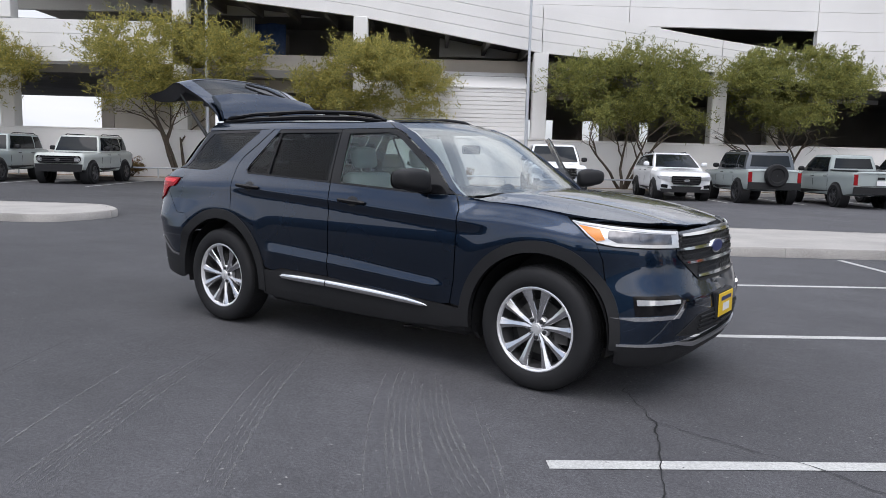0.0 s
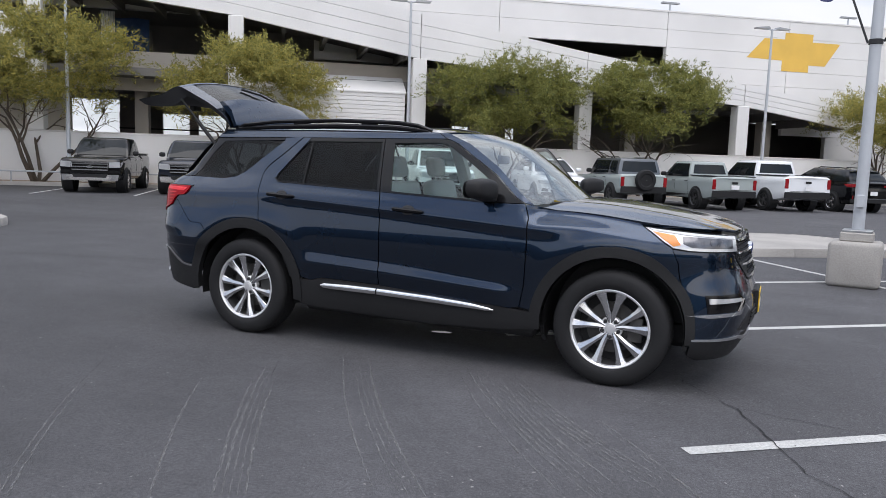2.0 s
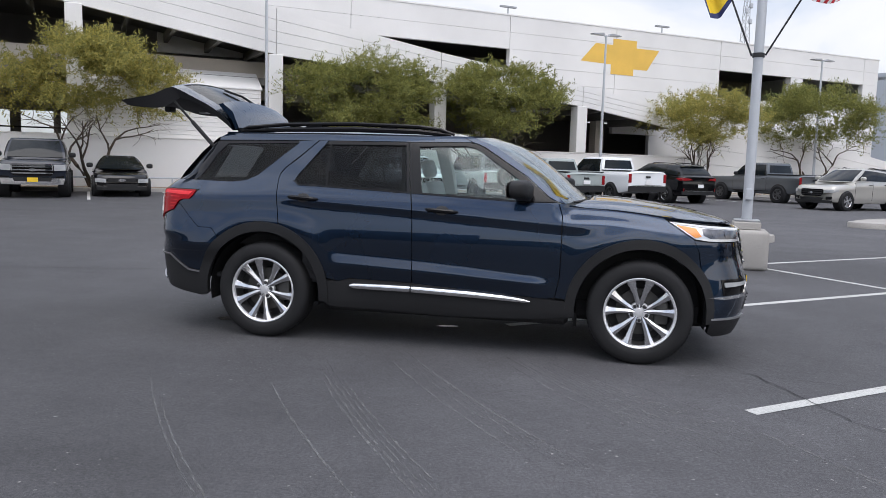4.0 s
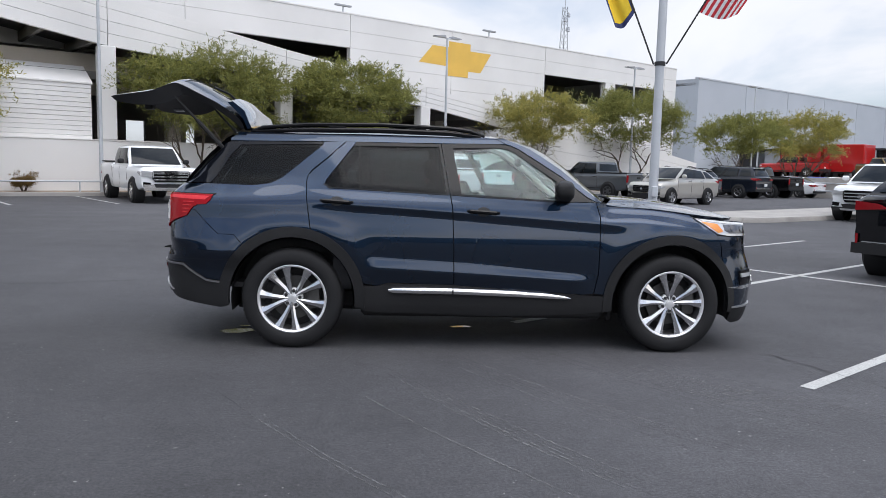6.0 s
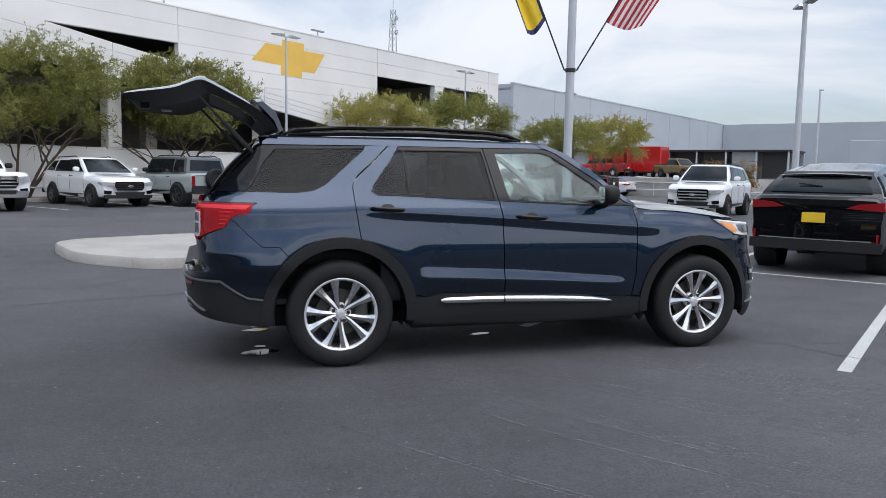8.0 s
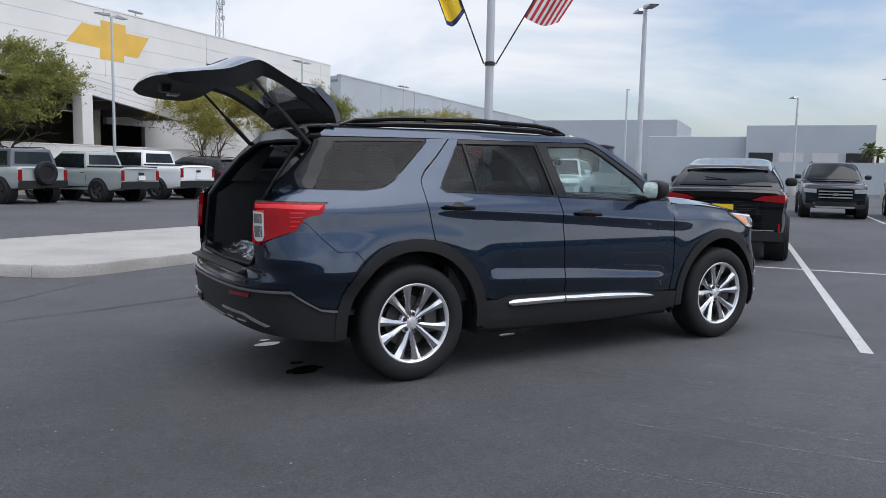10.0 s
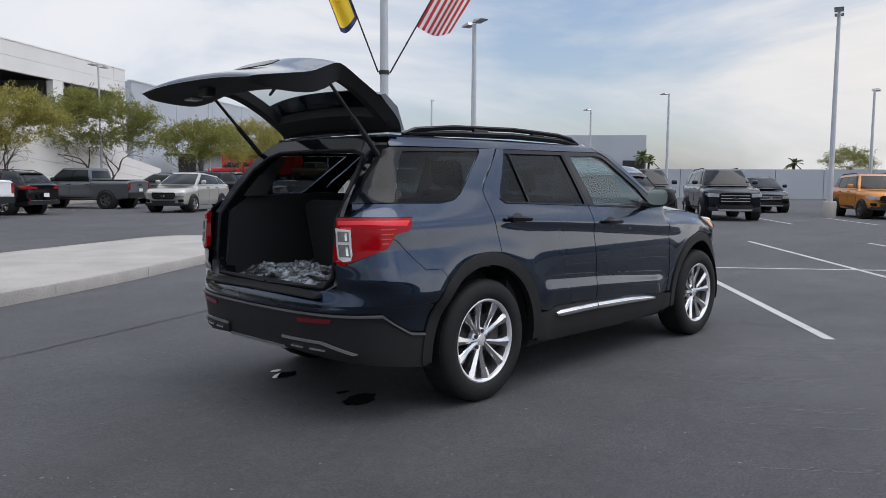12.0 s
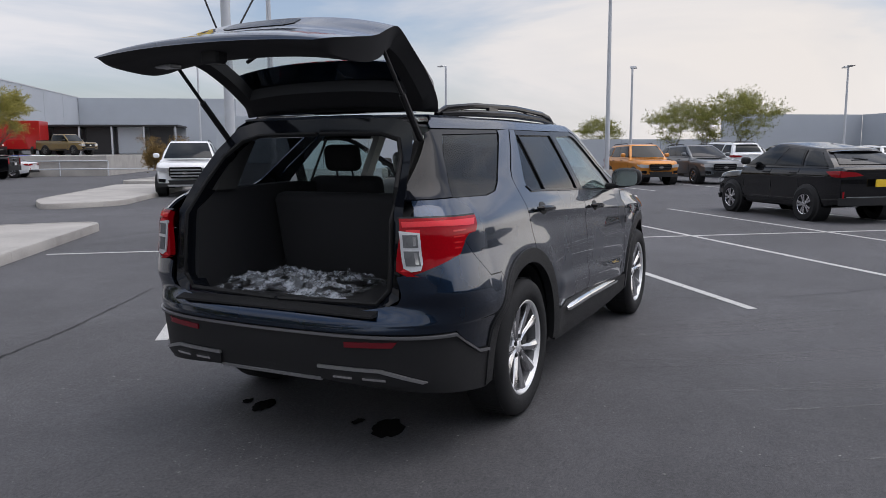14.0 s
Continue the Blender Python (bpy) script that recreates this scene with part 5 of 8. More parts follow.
def hero_wheel(x, side, spin):
    wheel = new("wheel")
    wheel.parent = car
    tyre = part("tyre", lathe(bmesh.new(), rounded_tyre(), steps=72), M_RUBBER, wheel, "black road tyre", angle=50)
    bm = bmesh.new()
    for k in range(72):
        a = math.tau * k / 72
        for o in (-0.066, -0.022, 0.022, 0.066):
            c, s = math.cos(a), math.sin(a)
            t = Vector((-s, 0, c)) * 0.012
            p = Vector((c * 0.3935, o, s * 0.3935))
            r = Vector((c, 0, s)) * 0.0025
            d = Vector((0, 0.017, 0))
            vs = [bm.verts.new(p + i * t + j * d + h * r) for h in (0, 1) for i, j in ((-1, -1), (1, -1), (1, 1), (-1, 1))]
            bm.faces.new(vs[4:])
            for i in range(4):
                bm.faces.new((vs[i], vs[(i + 1) % 4], vs[4 + (i + 1) % 4], vs[4 + i]))
    tagged(part("tread", bm, M_RUBBER, wheel, angle=0), kind="stuff")
    part("rim", lathe(bmesh.new(), [(0.274, 0.098), (0.272, 0.110), (0.265, 0.113), (0.254, 0.106), (0.249, 0.088)], steps=72), M_HUB, wheel, "machined alloy rim", angle=40)
    part("rim_barrel", lathe(bmesh.new(), [(0.249, 0.088), (0.244, 0.070), (0.238, 0.02), (0.232, -0.09), (0.268, -0.10)], steps=72), M_ALLOYDARK, wheel, "dark inner barrel", angle=40)
    part("wheel_back", lathe(bmesh.new(), [(0.240, -0.02), (0.10, -0.03), (0.001, -0.03)], steps=48), M_PLASTIC, wheel)
    bm = bmesh.new()
    lathe(bm, [(0.175, 0.0), (0.175, 0.018), (0.09, 0.018), (0.085, 0.03), (0.001, 0.03)], steps=48)
    part("brake_disc", bm, M_BRAKE, wheel, "bare iron brake disc")
    bm = bmesh.new()
    box(bm, -0.21, -0.11, 0.0, 0.05, -0.085, 0.085, 0.015, 2)
    part("brake_caliper", bm, M_BRAKE, wheel)
    for k in range(10):
        base = math.tau * (k // 2) / 5 + spin
        lean = (0.30 if k % 2 else -0.30)
        bm = bmesh.new()
        prof = [(0.036, 0.020, 0.070, lean * 0.62), (0.09, 0.027, 0.075, lean * 0.68), (0.15, 0.030, 0.083, lean * 0.80), (0.205, 0.040, 0.093, lean * 0.90), (0.258, 0.058, 0.100, lean * 0.95)]
        rows = []
        for r, w, o, da in prof:
            a = base + da
            c, s = math.cos(a), math.sin(a)
            rad, tan = Vector((c, 0, s)), Vector((-s, 0, c))
            mid = rad * r
            rows.append([bm.verts.new(mid + tan * e + Vector((0, h, 0))) for e, h in ((-w * 0.74, o - 0.045), (-w * 0.70, o - 0.010), (-w * 0.60, o - 0.004), (-w * 0.10, o + 0.004), (w * 0.58, o - 0.005), (w * 0.70, o - 0.011), (w * 0.74, o - 0.045))])
        for r0, r1 in zip(rows, rows[1:]):
            for i in range(6):
                bm.faces.new((r0[i], r0[i + 1], r1[i + 1], r1[i]))
        part("spoke", bm, M_ALLOY, wheel, angle=25)
    part("hub", lathe(bmesh.new(), [(0.080, 0.03), (0.079, 0.060), (0.070, 0.069), (0.036, 0.071), (0.031, 0.076), (0.001, 0.078)], steps=32), M_HUB, wheel, angle=30)
    part("hub_cap", lathe(bmesh.new(), [(0.021, 0.0765), (0.020, 0.081), (0.001, 0.082)], steps=24), M_HUB, wheel)
    for k in range(5):
        a = math.tau * (k + 0.5) / 5 + spin
        part("lug_nut", lathe(bmesh.new(), [(0.0135, 0.05), (0.0135, 0.0790), (0.011, 0.0805), (0.001, 0.0810)], steps=10, centre=(0.058 * math.cos(a), 0, 0.058 * math.sin(a))), M_DARK, wheel)
    wheel.matrix_local = pose(x, side * 0.845, 0.394) @ (Matrix.Identity(4) if side > 0 else pose(0, 0, 0, 0, 0, 180))
    return wheel


for x in (FA, RA):
    for side in (1, -1):
        hero_wheel(x, side, 0.3 if x > 0 else 1.1)
        bm = bmesh.new()
        rows = [[bm.verts.new((x + 0.478 * math.cos(a), side * y, 0.39 + 0.478 * math.sin(a))) for a in [radians(-12 + 204 * k / 24) for k in range(25)]] for y in (0.55, 0.93)]
        for k in range(24):
            bm.faces.new((rows[0][k], rows[0][k + 1], rows[1][k + 1], rows[1][k]))
        bm.faces.new(rows[0])
        part("wheel_well", bm, M_PLASTIC, car)
        if x > 0:
            surf("mud_flap", [(x - 0.50, 0.34), (x - 0.47, 0.34), (x - 0.46, 0.20), (x - 0.485, 0.20)], shell, M_PLASTIC, car, off=-0.06, thick=0.16, side=side)
# underbody
part("underbody", box(box(bmesh.new(), -2.05, 2.15, -0.56, 0.56, 0.24, 0.44, 0.04), -0.98, 0.98, -0.88, 0.88, 0.25, 0.46, 0.03), M_PLASTIC, car, "black underbody")
part("tow_hitch", boxed(-2.60, -2.5, -0.05, 0.05, 0.46, 0.55, 0.008), M_PLASTIC, car)

# cabin
part("cabin_floor", boxed(-2.42, 0.95, -0.84, 0.84, 0.465, 0.50), M_CABIN, car)
part("firewall", boxed(0.93, 1.0, -0.82, 0.82, 0.47, 1.13), M_CABIN, car)
bm = bmesh.new()
prism(bm, [(0.56, 0.80), (0.50, 1.00), (0.58, 1.12), (0.75, 1.155), (0.98, 1.15), (0.98, 0.80)], "y", -0.80, 0.80)
part("dashboard", bm, M_CABIN, car, "dark grey dashboard")
part("centre_screen", boxed(0.48, 0.50, -0.12, 0.12, 1.02, 1.18, 0.008), M_GLOSSBLACK, car)
part("instrument_hood", boxed(0.50, 0.70, 0.20, 0.56, 1.12, 1.19, 0.03, 2), M_CABIN, car)
bm = bmesh.new()
ring = [Vector((0.40 + 0.10 * math.sin(a), 0.38 + 0.185 * math.cos(a), 1.06 + 0.16 * math.sin(a))) for a in [math.tau * k / 28 for k in range(29)]]
tube(bm, ring, 0.016, 8)
tube(bm, [(0.40, 0.22, 1.06), (0.43, 0.38, 1.05), (0.40, 0.54, 1.06)], 0.02, 6)
tube(bm, [(0.43, 0.38, 1.05), (0.56, 0.38, 1.0)], 0.03, 6)
part("steering_wheel", bm, M_CABIN, car, "dark steering wheel")
part("inner_mirror", boxed(0.36, 0.39, -0.12, 0.12, 1.47, 1.54, 0.015, 2), M_PLASTIC, car)


def car_seat(x, y, wide, lean, material, z0=0.50):
    seat = new("seat")
    seat.parent = car
    seat.matrix_local = pose(x, y, z0)
    part("cushion", boxed(-0.26, 0.27, -wide / 2, wide / 2, 0.14, 0.30, 0.055, 3), material, seat, angle=60)
    bm = bmesh.new()
    box(bm, -0.065, 0.065, -wide / 2 + 0.01, wide / 2 - 0.01, 0.0, 0.62, 0.05, 3)
    b = part("backrest", bm, material, seat, angle=60)
    b.matrix_local = pose(-0.26, 0, 0.20, 0, -lean, 0)
    count = 1 if wide < 0.7 else 0
    for k in range(count):
        hy = 0 if count == 1 else (k - 0.5) * wide * 0.52
        bm = bmesh.new()
        box(bm, -0.05, 0.05, hy - 0.13, hy + 0.13, 0.655, 0.83, 0.045, 3)
        tube(bm, [(0, hy - 0.06, 0.60), (0, hy - 0.06, 0.68)], 0.007, 6)
        tube(bm, [(0, hy + 0.06, 0.60), (0, hy + 0.06, 0.68)], 0.007, 6)
        h = part("headrest", bm, material, seat, angle=60)
        h.matrix_local = pose(-0.26, 0, 0.20, 0, -lean, 0)
    part("seat_base", boxed(-0.22, 0.22, -wide / 2 + 0.05, wide / 2 - 0.05, 0.0, 0.14), M_CABIN, seat)
    return seat


for y in (0.38, -0.38):
    car_seat(0.02, y, 0.54, 14, M_SEAT)
    car_seat(-0.88, y * 1.05, 0.56, 12, M_CABIN, 0.54)
car_seat(-1.38, 0, 1.16, 12, M_CABIN, 0.46)
part("centre_console", boxed(-0.45, 0.5, -0.11, 0.11, 0.5, 0.84, 0.03, 2), M_CABIN, car)
# load space
part("load_floor", boxed(-2.50, -1.62, -0.60, 0.60, 0.735, 0.765, 0.006), M_CABIN, car, "dark grey load floor")
for side in (1, -1):
    bm = bmesh.new()
    prism(bm, [(-2.44, 0.74), (-2.40, 1.20), (-2.26, 1.30), (-1.50, 1.32), (-1.20, 1.30), (-1.20, 0.74)], "y", side * 0.60, side * 0.70)
    part("load_side_trim", bm, M_CABIN, car)
    part("cabin_side_trim", boxed(-1.2, 0.9, min(side * 0.80, side * 0.87), max(side * 0.80, side * 0.87), 0.5, 1.17), M_CABIN, car)
    bm = bmesh.new()
    prism(bm, [(-2.30, 1.30), (-2.10, 1.56), (-1.96, 1.57), (-2.14, 1.30)], "y", side * 0.565, side * 0.60)
    part("pillar_lining", bm, M_DIMLINING, car, "dark grey pillar lining")
    bm = bmesh.new()
    rows = []
    for z, x0, x1 in ((1.16, -0.36, -0.22), (1.40, -0.39, -0.25), (1.60, -0.42, -0.28), (1.66, -0.46, -0.24)):
        w = half_width(-0.3, z) - 0.03
        rows.append([bm.verts.new(p) for p in ((x0, side * w, z), (x0 + 0.02, side * (w - 0.04), z), (x1 - 0.02, side * (w - 0.04), z), (x1, side * w, z))])
    for r0, r1 in zip(rows, rows[1:]):
        for i in range(3):
            bm.faces.new((r0[i], r0[i + 1], r1[i + 1], r1[i]))
    part("pillar_lining", bm, M_HEADLINER, car, "pale grey pillar lining", angle=40)
    bm = bmesh.new()
    tube(bm, [(x - 0.05, side * (half_width(x, z) - 0.045), z - 0.01) for x, z in EDGE], 0.032, 6)
    part("pillar_lining", bm, M_HEADLINER, car, "pale grey pillar lining", angle=60)
    part("cargo_strap", boxed(-1.71, -1.70, side * 0.12 - 0.02, side * 0.12 + 0.02, 0.9, 1.18), M_STEEL, car)
bm = bmesh.new()
frame_out = [(-2.455, 0.69, 1.20), (-2.36, 0.66, 1.35), (-2.22, 0.62, 1.52), (-2.10, 0.56, 1.645), (-2.075, 0.45, 1.675), (-2.08, 0.0, 1.683)]
frame_in = [(-2.445, 0.62, 1.18), (-2.34, 0.59, 1.33), (-2.22, 0.55, 1.48), (-2.13, 0.49, 1.565), (-2.11, 0.38, 1.595), (-2.11, 0.0, 1.60)]
low_out, low_in = [(-2.485, 0.69, 0.96), (-2.50, 0.69, 0.82), (-2.54, 0.60, 0.762), (-2.555, 0.0, 0.750)], [(-2.465, 0.625, 0.96), (-2.47, 0.62, 0.86), (-2.485, 0.56, 0.792), (-2.50, 0.0, 0.778)]
oo, ii = frame_out[::-1] + low_out, frame_in[::-1] + low_in
for side in (1, -1):
    a = [bm.verts.new((p[0], side * p[1], p[2])) for p in oo]
    b = [bm.verts.new((p[0] - 0.01, side * p[1], p[2])) for p in ii]
    c = [bm.verts.new((p[0] + 0.10, side * p[1], p[2] + (0.03 if p[2] > 1.3 else -0.02))) for p in ii]
    for r0, r1 in ((a, b), (b, c)):
        for k in range(len(a) - 1):
            bm.faces.new((r0[k], r0[k + 1], r1[k + 1], r1[k]))
part("gate_aperture", bm, M_PILLAR, car, "dark liftgate aperture", angle=50)
bm = bmesh.new()
for side in (1, -1):
    tube(bm, [Vector((p[0] - 0.014, side * (p[1] + 0.012), p[2])) for p in ii], 0.013, 6)
part("gate_seal", bm, M_RUBBER, car, "black rubber gate seal", angle=60)
bm = bmesh.new()
prism(bm, [(-2.60, 0.742), (-2.60, 0.752), (-2.50, 0.778), (-2.42, 0.778), (-2.42, 0.745)], "y", -0.60, 0.60)
part("sill_plate", bm, M_PLASTIC, car)

# liftgate, open
GO = [(-3.0, 1.962), (-2.97, 1.995), (-2.80, 2.035), (-2.66, 2.068), (-2.56, 2.112), (-2.49, 2.140), (-2.43, 2.132), (-2.30, 2.065), (-2.15, 1.975), (-2.03, 1.880), (-1.965, 1.800), (-1.94, 1.725)]
GW = [0.60, 0.655, 0.675, 0.685, 0.688, 0.686, 0.682, 0.668, 0.652, 0.640, 0.632, 0.625]
GD = [0.02, 0.045, 0.06, 0.07, 0.075, 0.08, 0.08, 0.075, 0.06, 0.045, 0.03, 0.02]
GT = [0.02, 0.05, 0.10, 0.125, 0.135, 0.12, 0.09, 0.06, 0.06, 0.06, 0.05, 0.02]
NV, NY = 44, 33


def gate_point(i, j, inner):
    q = i / (NV - 1) * (len(GO) - 1)
    x, z = curve_table(list(enumerate(p[0] for p in GO)), q), curve_table(list(enumerate(p[1] for p in GO)), q)
    w, d = curve_table(list(enumerate(GW)), q), curve_table(list(enumerate(GD)), q)
    y = 2 * j / (NY - 1) - 1
    e = math.copysign(1 - (1 - abs(y)) ** 1.15, y)
    p = Vector((x + 0.03 * (1 - e * e) * (-1 if q < 2 else 0), e * w, z - d * abs(e) ** 2.4))
    if inner:
        edge = smooth((1 - abs(y)) / 0.14) * smooth(q / 1.2) * smooth((len(GO) - 1 - q) / 0.8)
        t = curve_table(list(enumerate(GT)), q) * edge
        p += Vector((0.25 * t if q < 6 else -0.45 * t, 0, -t))
    return p


def in_pane(i, j):
    q = (i + 0.5) / (NV - 1) * (len(GO) - 1)
    return 6.0 < q < 8.9 and abs(2 * (j + 0.5) / (NY - 1) - 1) < 0.74


gate = None
for inner in (False, True):
    vs = [gate_point(i, j, inner) for i in range(NV) for j in range(NY)]
    fs = []
    for i in range(NV - 1):
        for j in range(NY - 1):
            if not in_pane(i, j):
                quad = (i * NY + j, i * NY + j + 1, (i + 1) * NY + j + 1, (i + 1) * NY + j)
                fs.append(quad[::-1] if not inner else quad)
    if not inner:
        gate = raw("liftgate", vs, fs, M_PAINT, car, "raised dark blue liftgate", angle=45)
    else:
        raw("gate_trim", vs, fs, M_CABIN, gate, "black inner gate trim", angle=45)
vs, fs = [], []
for i in range(NV - 1):
    for j in range(NY - 1):
        if in_pane(i, j):
            b = len(vs)
            vs += [gate_point(*ij, False) - Vector((0, 0, 0.006)) for ij in ((i, j), (i, j + 1), (i + 1, j + 1), (i + 1, j))]
            fs.append((b, b + 3, b + 2, b + 1))
bmg = bmesh.new()
for q in fs:
    bmg.faces.new([bmg.verts.new(vs[k]) for k in q])
bmesh.ops.remove_doubles(bmg, verts=bmg.verts, dist=0.0005)
part("rear_window", bmg, pane_mat("rear_glass", (0.42, 0.46, 0.46)), gate, "tinted rear window", angle=60)
bm = bmesh.new()
corner = [(i, j) for i in range(NV - 1) for j in range(NY - 1) if in_pane(i, j)]
i0, i1, j0, j1 = min(c[0] for c in corner), max(c[0] for c in corner) + 1, min(c[1] for c in corner), max(c[1] for c in corner) + 1
loop = [(i0, j) for j in range(j0, j1)] + [(i, j1) for i in range(i0, i1)] + [(i1, j) for j in range(j1, j0, -1)] + [(i, j0) for i in range(i1, i0, -1)]
ra, rb2 = [bm.verts.new(gate_point(*ij, False)) for ij in loop], [bm.verts.new(gate_point(*ij, True)) for ij in loop]
for k in range(len(loop)):
    m = (k + 1) % len(loop)
    bm.faces.new((ra[k], ra[m], rb2[m], rb2[k]))
part("window_surround", bm, M_CABIN, gate, angle=50)
# spoiler, plate recess, wiper, latch, struts
bm = bmesh.new()
rows = []
for k in range(15):
    y = -0.60 + 1.2 * k / 14
    e = abs(y) / 0.60
    tip = 0.02 * (1 - e * e)
    rows.append([bm.verts.new(p) for p in ((-1.925, y, 1.715), (-1.960, y, 1.80), (-2.085 - tip, y * 0.99, 1.958 + tip - 0.03 * e**3), (-2.045 - tip, y * 0.99, 1.968 + tip - 0.03 * e**3), (-1.950, y, 1.865), (-1.895, y, 1.73))])
for r0, r1 in zip(rows, rows[1:]):
    for i in range(6):
        bm.faces.new((r0[i], r0[(i + 1) % 6], r1[(i + 1) % 6], r1[i]))
bm.faces.new(rows[0])
bm.faces.new(rows[-1])
part("spoiler", bm, M_PAINT, gate, "dark blue roof spoiler", angle=40)


def gate_skin(a, b):
    i, j = a * (NV - 1), (b + 1) / 2 * (NY - 1)
    return gate_point(i, j, False)


surf("plate_recess", [(0.33, -0.27), (0.39, -0.27), (0.41, -0.22), (0.41, 0.22), (0.39, 0.27), (0.33, 0.27), (0.31, 0.21), (0.31, -0.21)], gate_skin, M_GLOSSBLACK, gate, step=0.05, off=0.003, thick=0.006, flip=1, label="black plate recess")
bm = bmesh.new()
tube(bm, [(-2.34, 0.02, 2.10), (-2.25, 0.2, 2.06), (-2.2, 0.4, 1.99)], 0.011, 6)
part("rear_wiper", bm, M_PLASTIC, gate)
part("gate_latch", boxed(-2.93, -2.86, -0.05, 0.05, 1.89, 1.95, 0.01), M_PLASTIC, gate)
part("pull_strap", boxed(-2.80, -2.72, 0.36, 0.46, 1.905, 1.925, 0.006), M_STEEL, gate)
for side in (1, -1):
    part("gas_strut", tube(tube(bmesh.new(), [(-2.12, side * 0.612, 1.565), (-2.32, side * 0.62, 1.775)], 0.017, 8), [(-2.32, side * 0.62, 1.775), (-2.52, side * 0.625, 1.985)], 0.010, 8), M_PLASTIC, car, "black gate strut")
# wrapped floor mats in the load space
rnd = random.Random(4)
bm = bmesh.new()
nx, ny = 44, 64
grid = []
for i in range(nx):
    row = []
    for j in range(ny):
        a, b = i / (nx - 1) * 2 - 1, j / (ny - 1) * 2 - 1
        edge = max(0.0, 1 - max(abs(a), abs(b)) ** 3)
        fold = noise.noise(Vector((a * 2.2, b * 3.0, 1.0))) * 0.05 + noise.noise(Vector((a * 6, b * 8, 4.0))) * 0.04 + abs(noise.noise(Vector((a * 11, b * 15, 9.0)))) * 0.035
        row.append(bm.verts.new((-2.12 + a * 0.27 + 0.03 * noise.noise(Vector((b * 4, 2, 0))), 0.13 + b * 0.42 + 0.04 * noise.noise(Vector((a * 5, 7, 0))), 0.772 + edge * (0.055 + fold) + 0.004 * rnd.random())))
    grid.append(row)
for i in range(nx - 1):
    for j in range(ny - 1):
        bm.faces.new((grid[i][j], grid[i + 1][j], grid[i + 1][j + 1], grid[i][j + 1]))
bag = part("plastic_bag", bm, M_BAG, None, "crumpled clear plastic bag of mats on the load floor", angle=25)
tagged(bag, category="plastic bag")
mats = part("floor_mats", boxed(-2.32, -1.90, -0.22, 0.46, 0.766, 0.782, 0.006), M_PLASTIC, None, "stack of black floor mats inside a clear bag")
tagged(mats, category="floor mats")

# ---------------------------------------------------------------- parked vehicles
def paint(name, col, metal=0.3):
    return mat(name, col, 0.30, metal=metal, var=0.02, fine=0.03, fscale=500, coat=1.0, rvar=0.03, spec=0.05)


P_WHITE, P_BLACK = paint("white_car_paint", (0.84, 0.85, 0.86), 0.0), paint("black_car_paint", (0.004, 0.004, 0.005), 0.0)
P_GREY, P_SAGE = paint("grey_car_paint", (0.13, 0.14, 0.15), 0.5), paint("pale_grey_green_paint", (0.36, 0.40, 0.39), 0.0)
P_NAVY, P_ORANGE = paint("dark_blue_car_paint", (0.012, 0.016, 0.026), 0.3), paint("orange_car_paint", (0.62, 0.24, 0.04), 0.2)
P_SILVER, P_RED = paint("champagne_silver_paint", (0.52, 0.50, 0.46), 0.5), paint("red_car_paint", (0.45, 0.02, 0.02), 0.1)
P_BLUE, P_GOLD = paint("blue_car_paint", (0.03, 0.10, 0.42), 0.3), paint("gold_car_paint", (0.20, 0.14, 0.055), 0.3)
P_PALE = paint("pale_green_grey_paint", (0.52, 0.55, 0.52), 0.0)

KINDS = {
    #        L     W     H     wb    R     hood  belt  xA    xB    xC     xD     low   bed
    "suv": (5.05, 1.98, 1.75, 3.03, 0.38, 1.11, 1.21, 1.02, 0.15, -1.95, -2.32, 0.30, 0),
    "large_suv": (5.33, 2.03, 1.93, 3.11, 0.40, 1.23, 1.31, 1.08, 0.36, -2.22, -2.50, 0.34, 0),
    "boxy_suv": (4.60, 1.94, 1.84, 2.95, 0.42, 1.19, 1.23, 0.72, 0.46, -1.80, -1.92, 0.44, 0),
    "small_suv": (4.39, 1.89, 1.78, 2.67, 0.37, 1.12, 1.19, 0.80, 0.32, -1.78, -1.98, 0.34, 0),
    "crossover": (4.62, 1.88, 1.67, 2.71, 0.36, 1.03, 1.15, 1.00, 0.10, -1.52, -2.05, 0.28, 0),
    "wide_crossover": (4.80, 1.93, 1.73, 2.85, 0.38, 1.07, 1.20, 1.00, 0.15, -1.66, -2.15, 0.28, 0),
    "pickup": (5.88, 2.03, 1.94, 3.68, 0.42, 1.24, 1.29, 1.10, 0.48, -0.92, -1.06, 0.42, 1),
    "mid_pickup": (5.35, 1.86, 1.81, 3.22, 0.40, 1.13, 1.19, 1.02, 0.38, -0.86, -1.02, 0.40, 1),
    "sedan": (4.65, 1.80, 1.42, 2.73, 0.33, 0.86, 0.96, 0.82, -0.02, -0.95, -1.72, 0.22, 0),
}
TYRES, RIMS = {}, {}


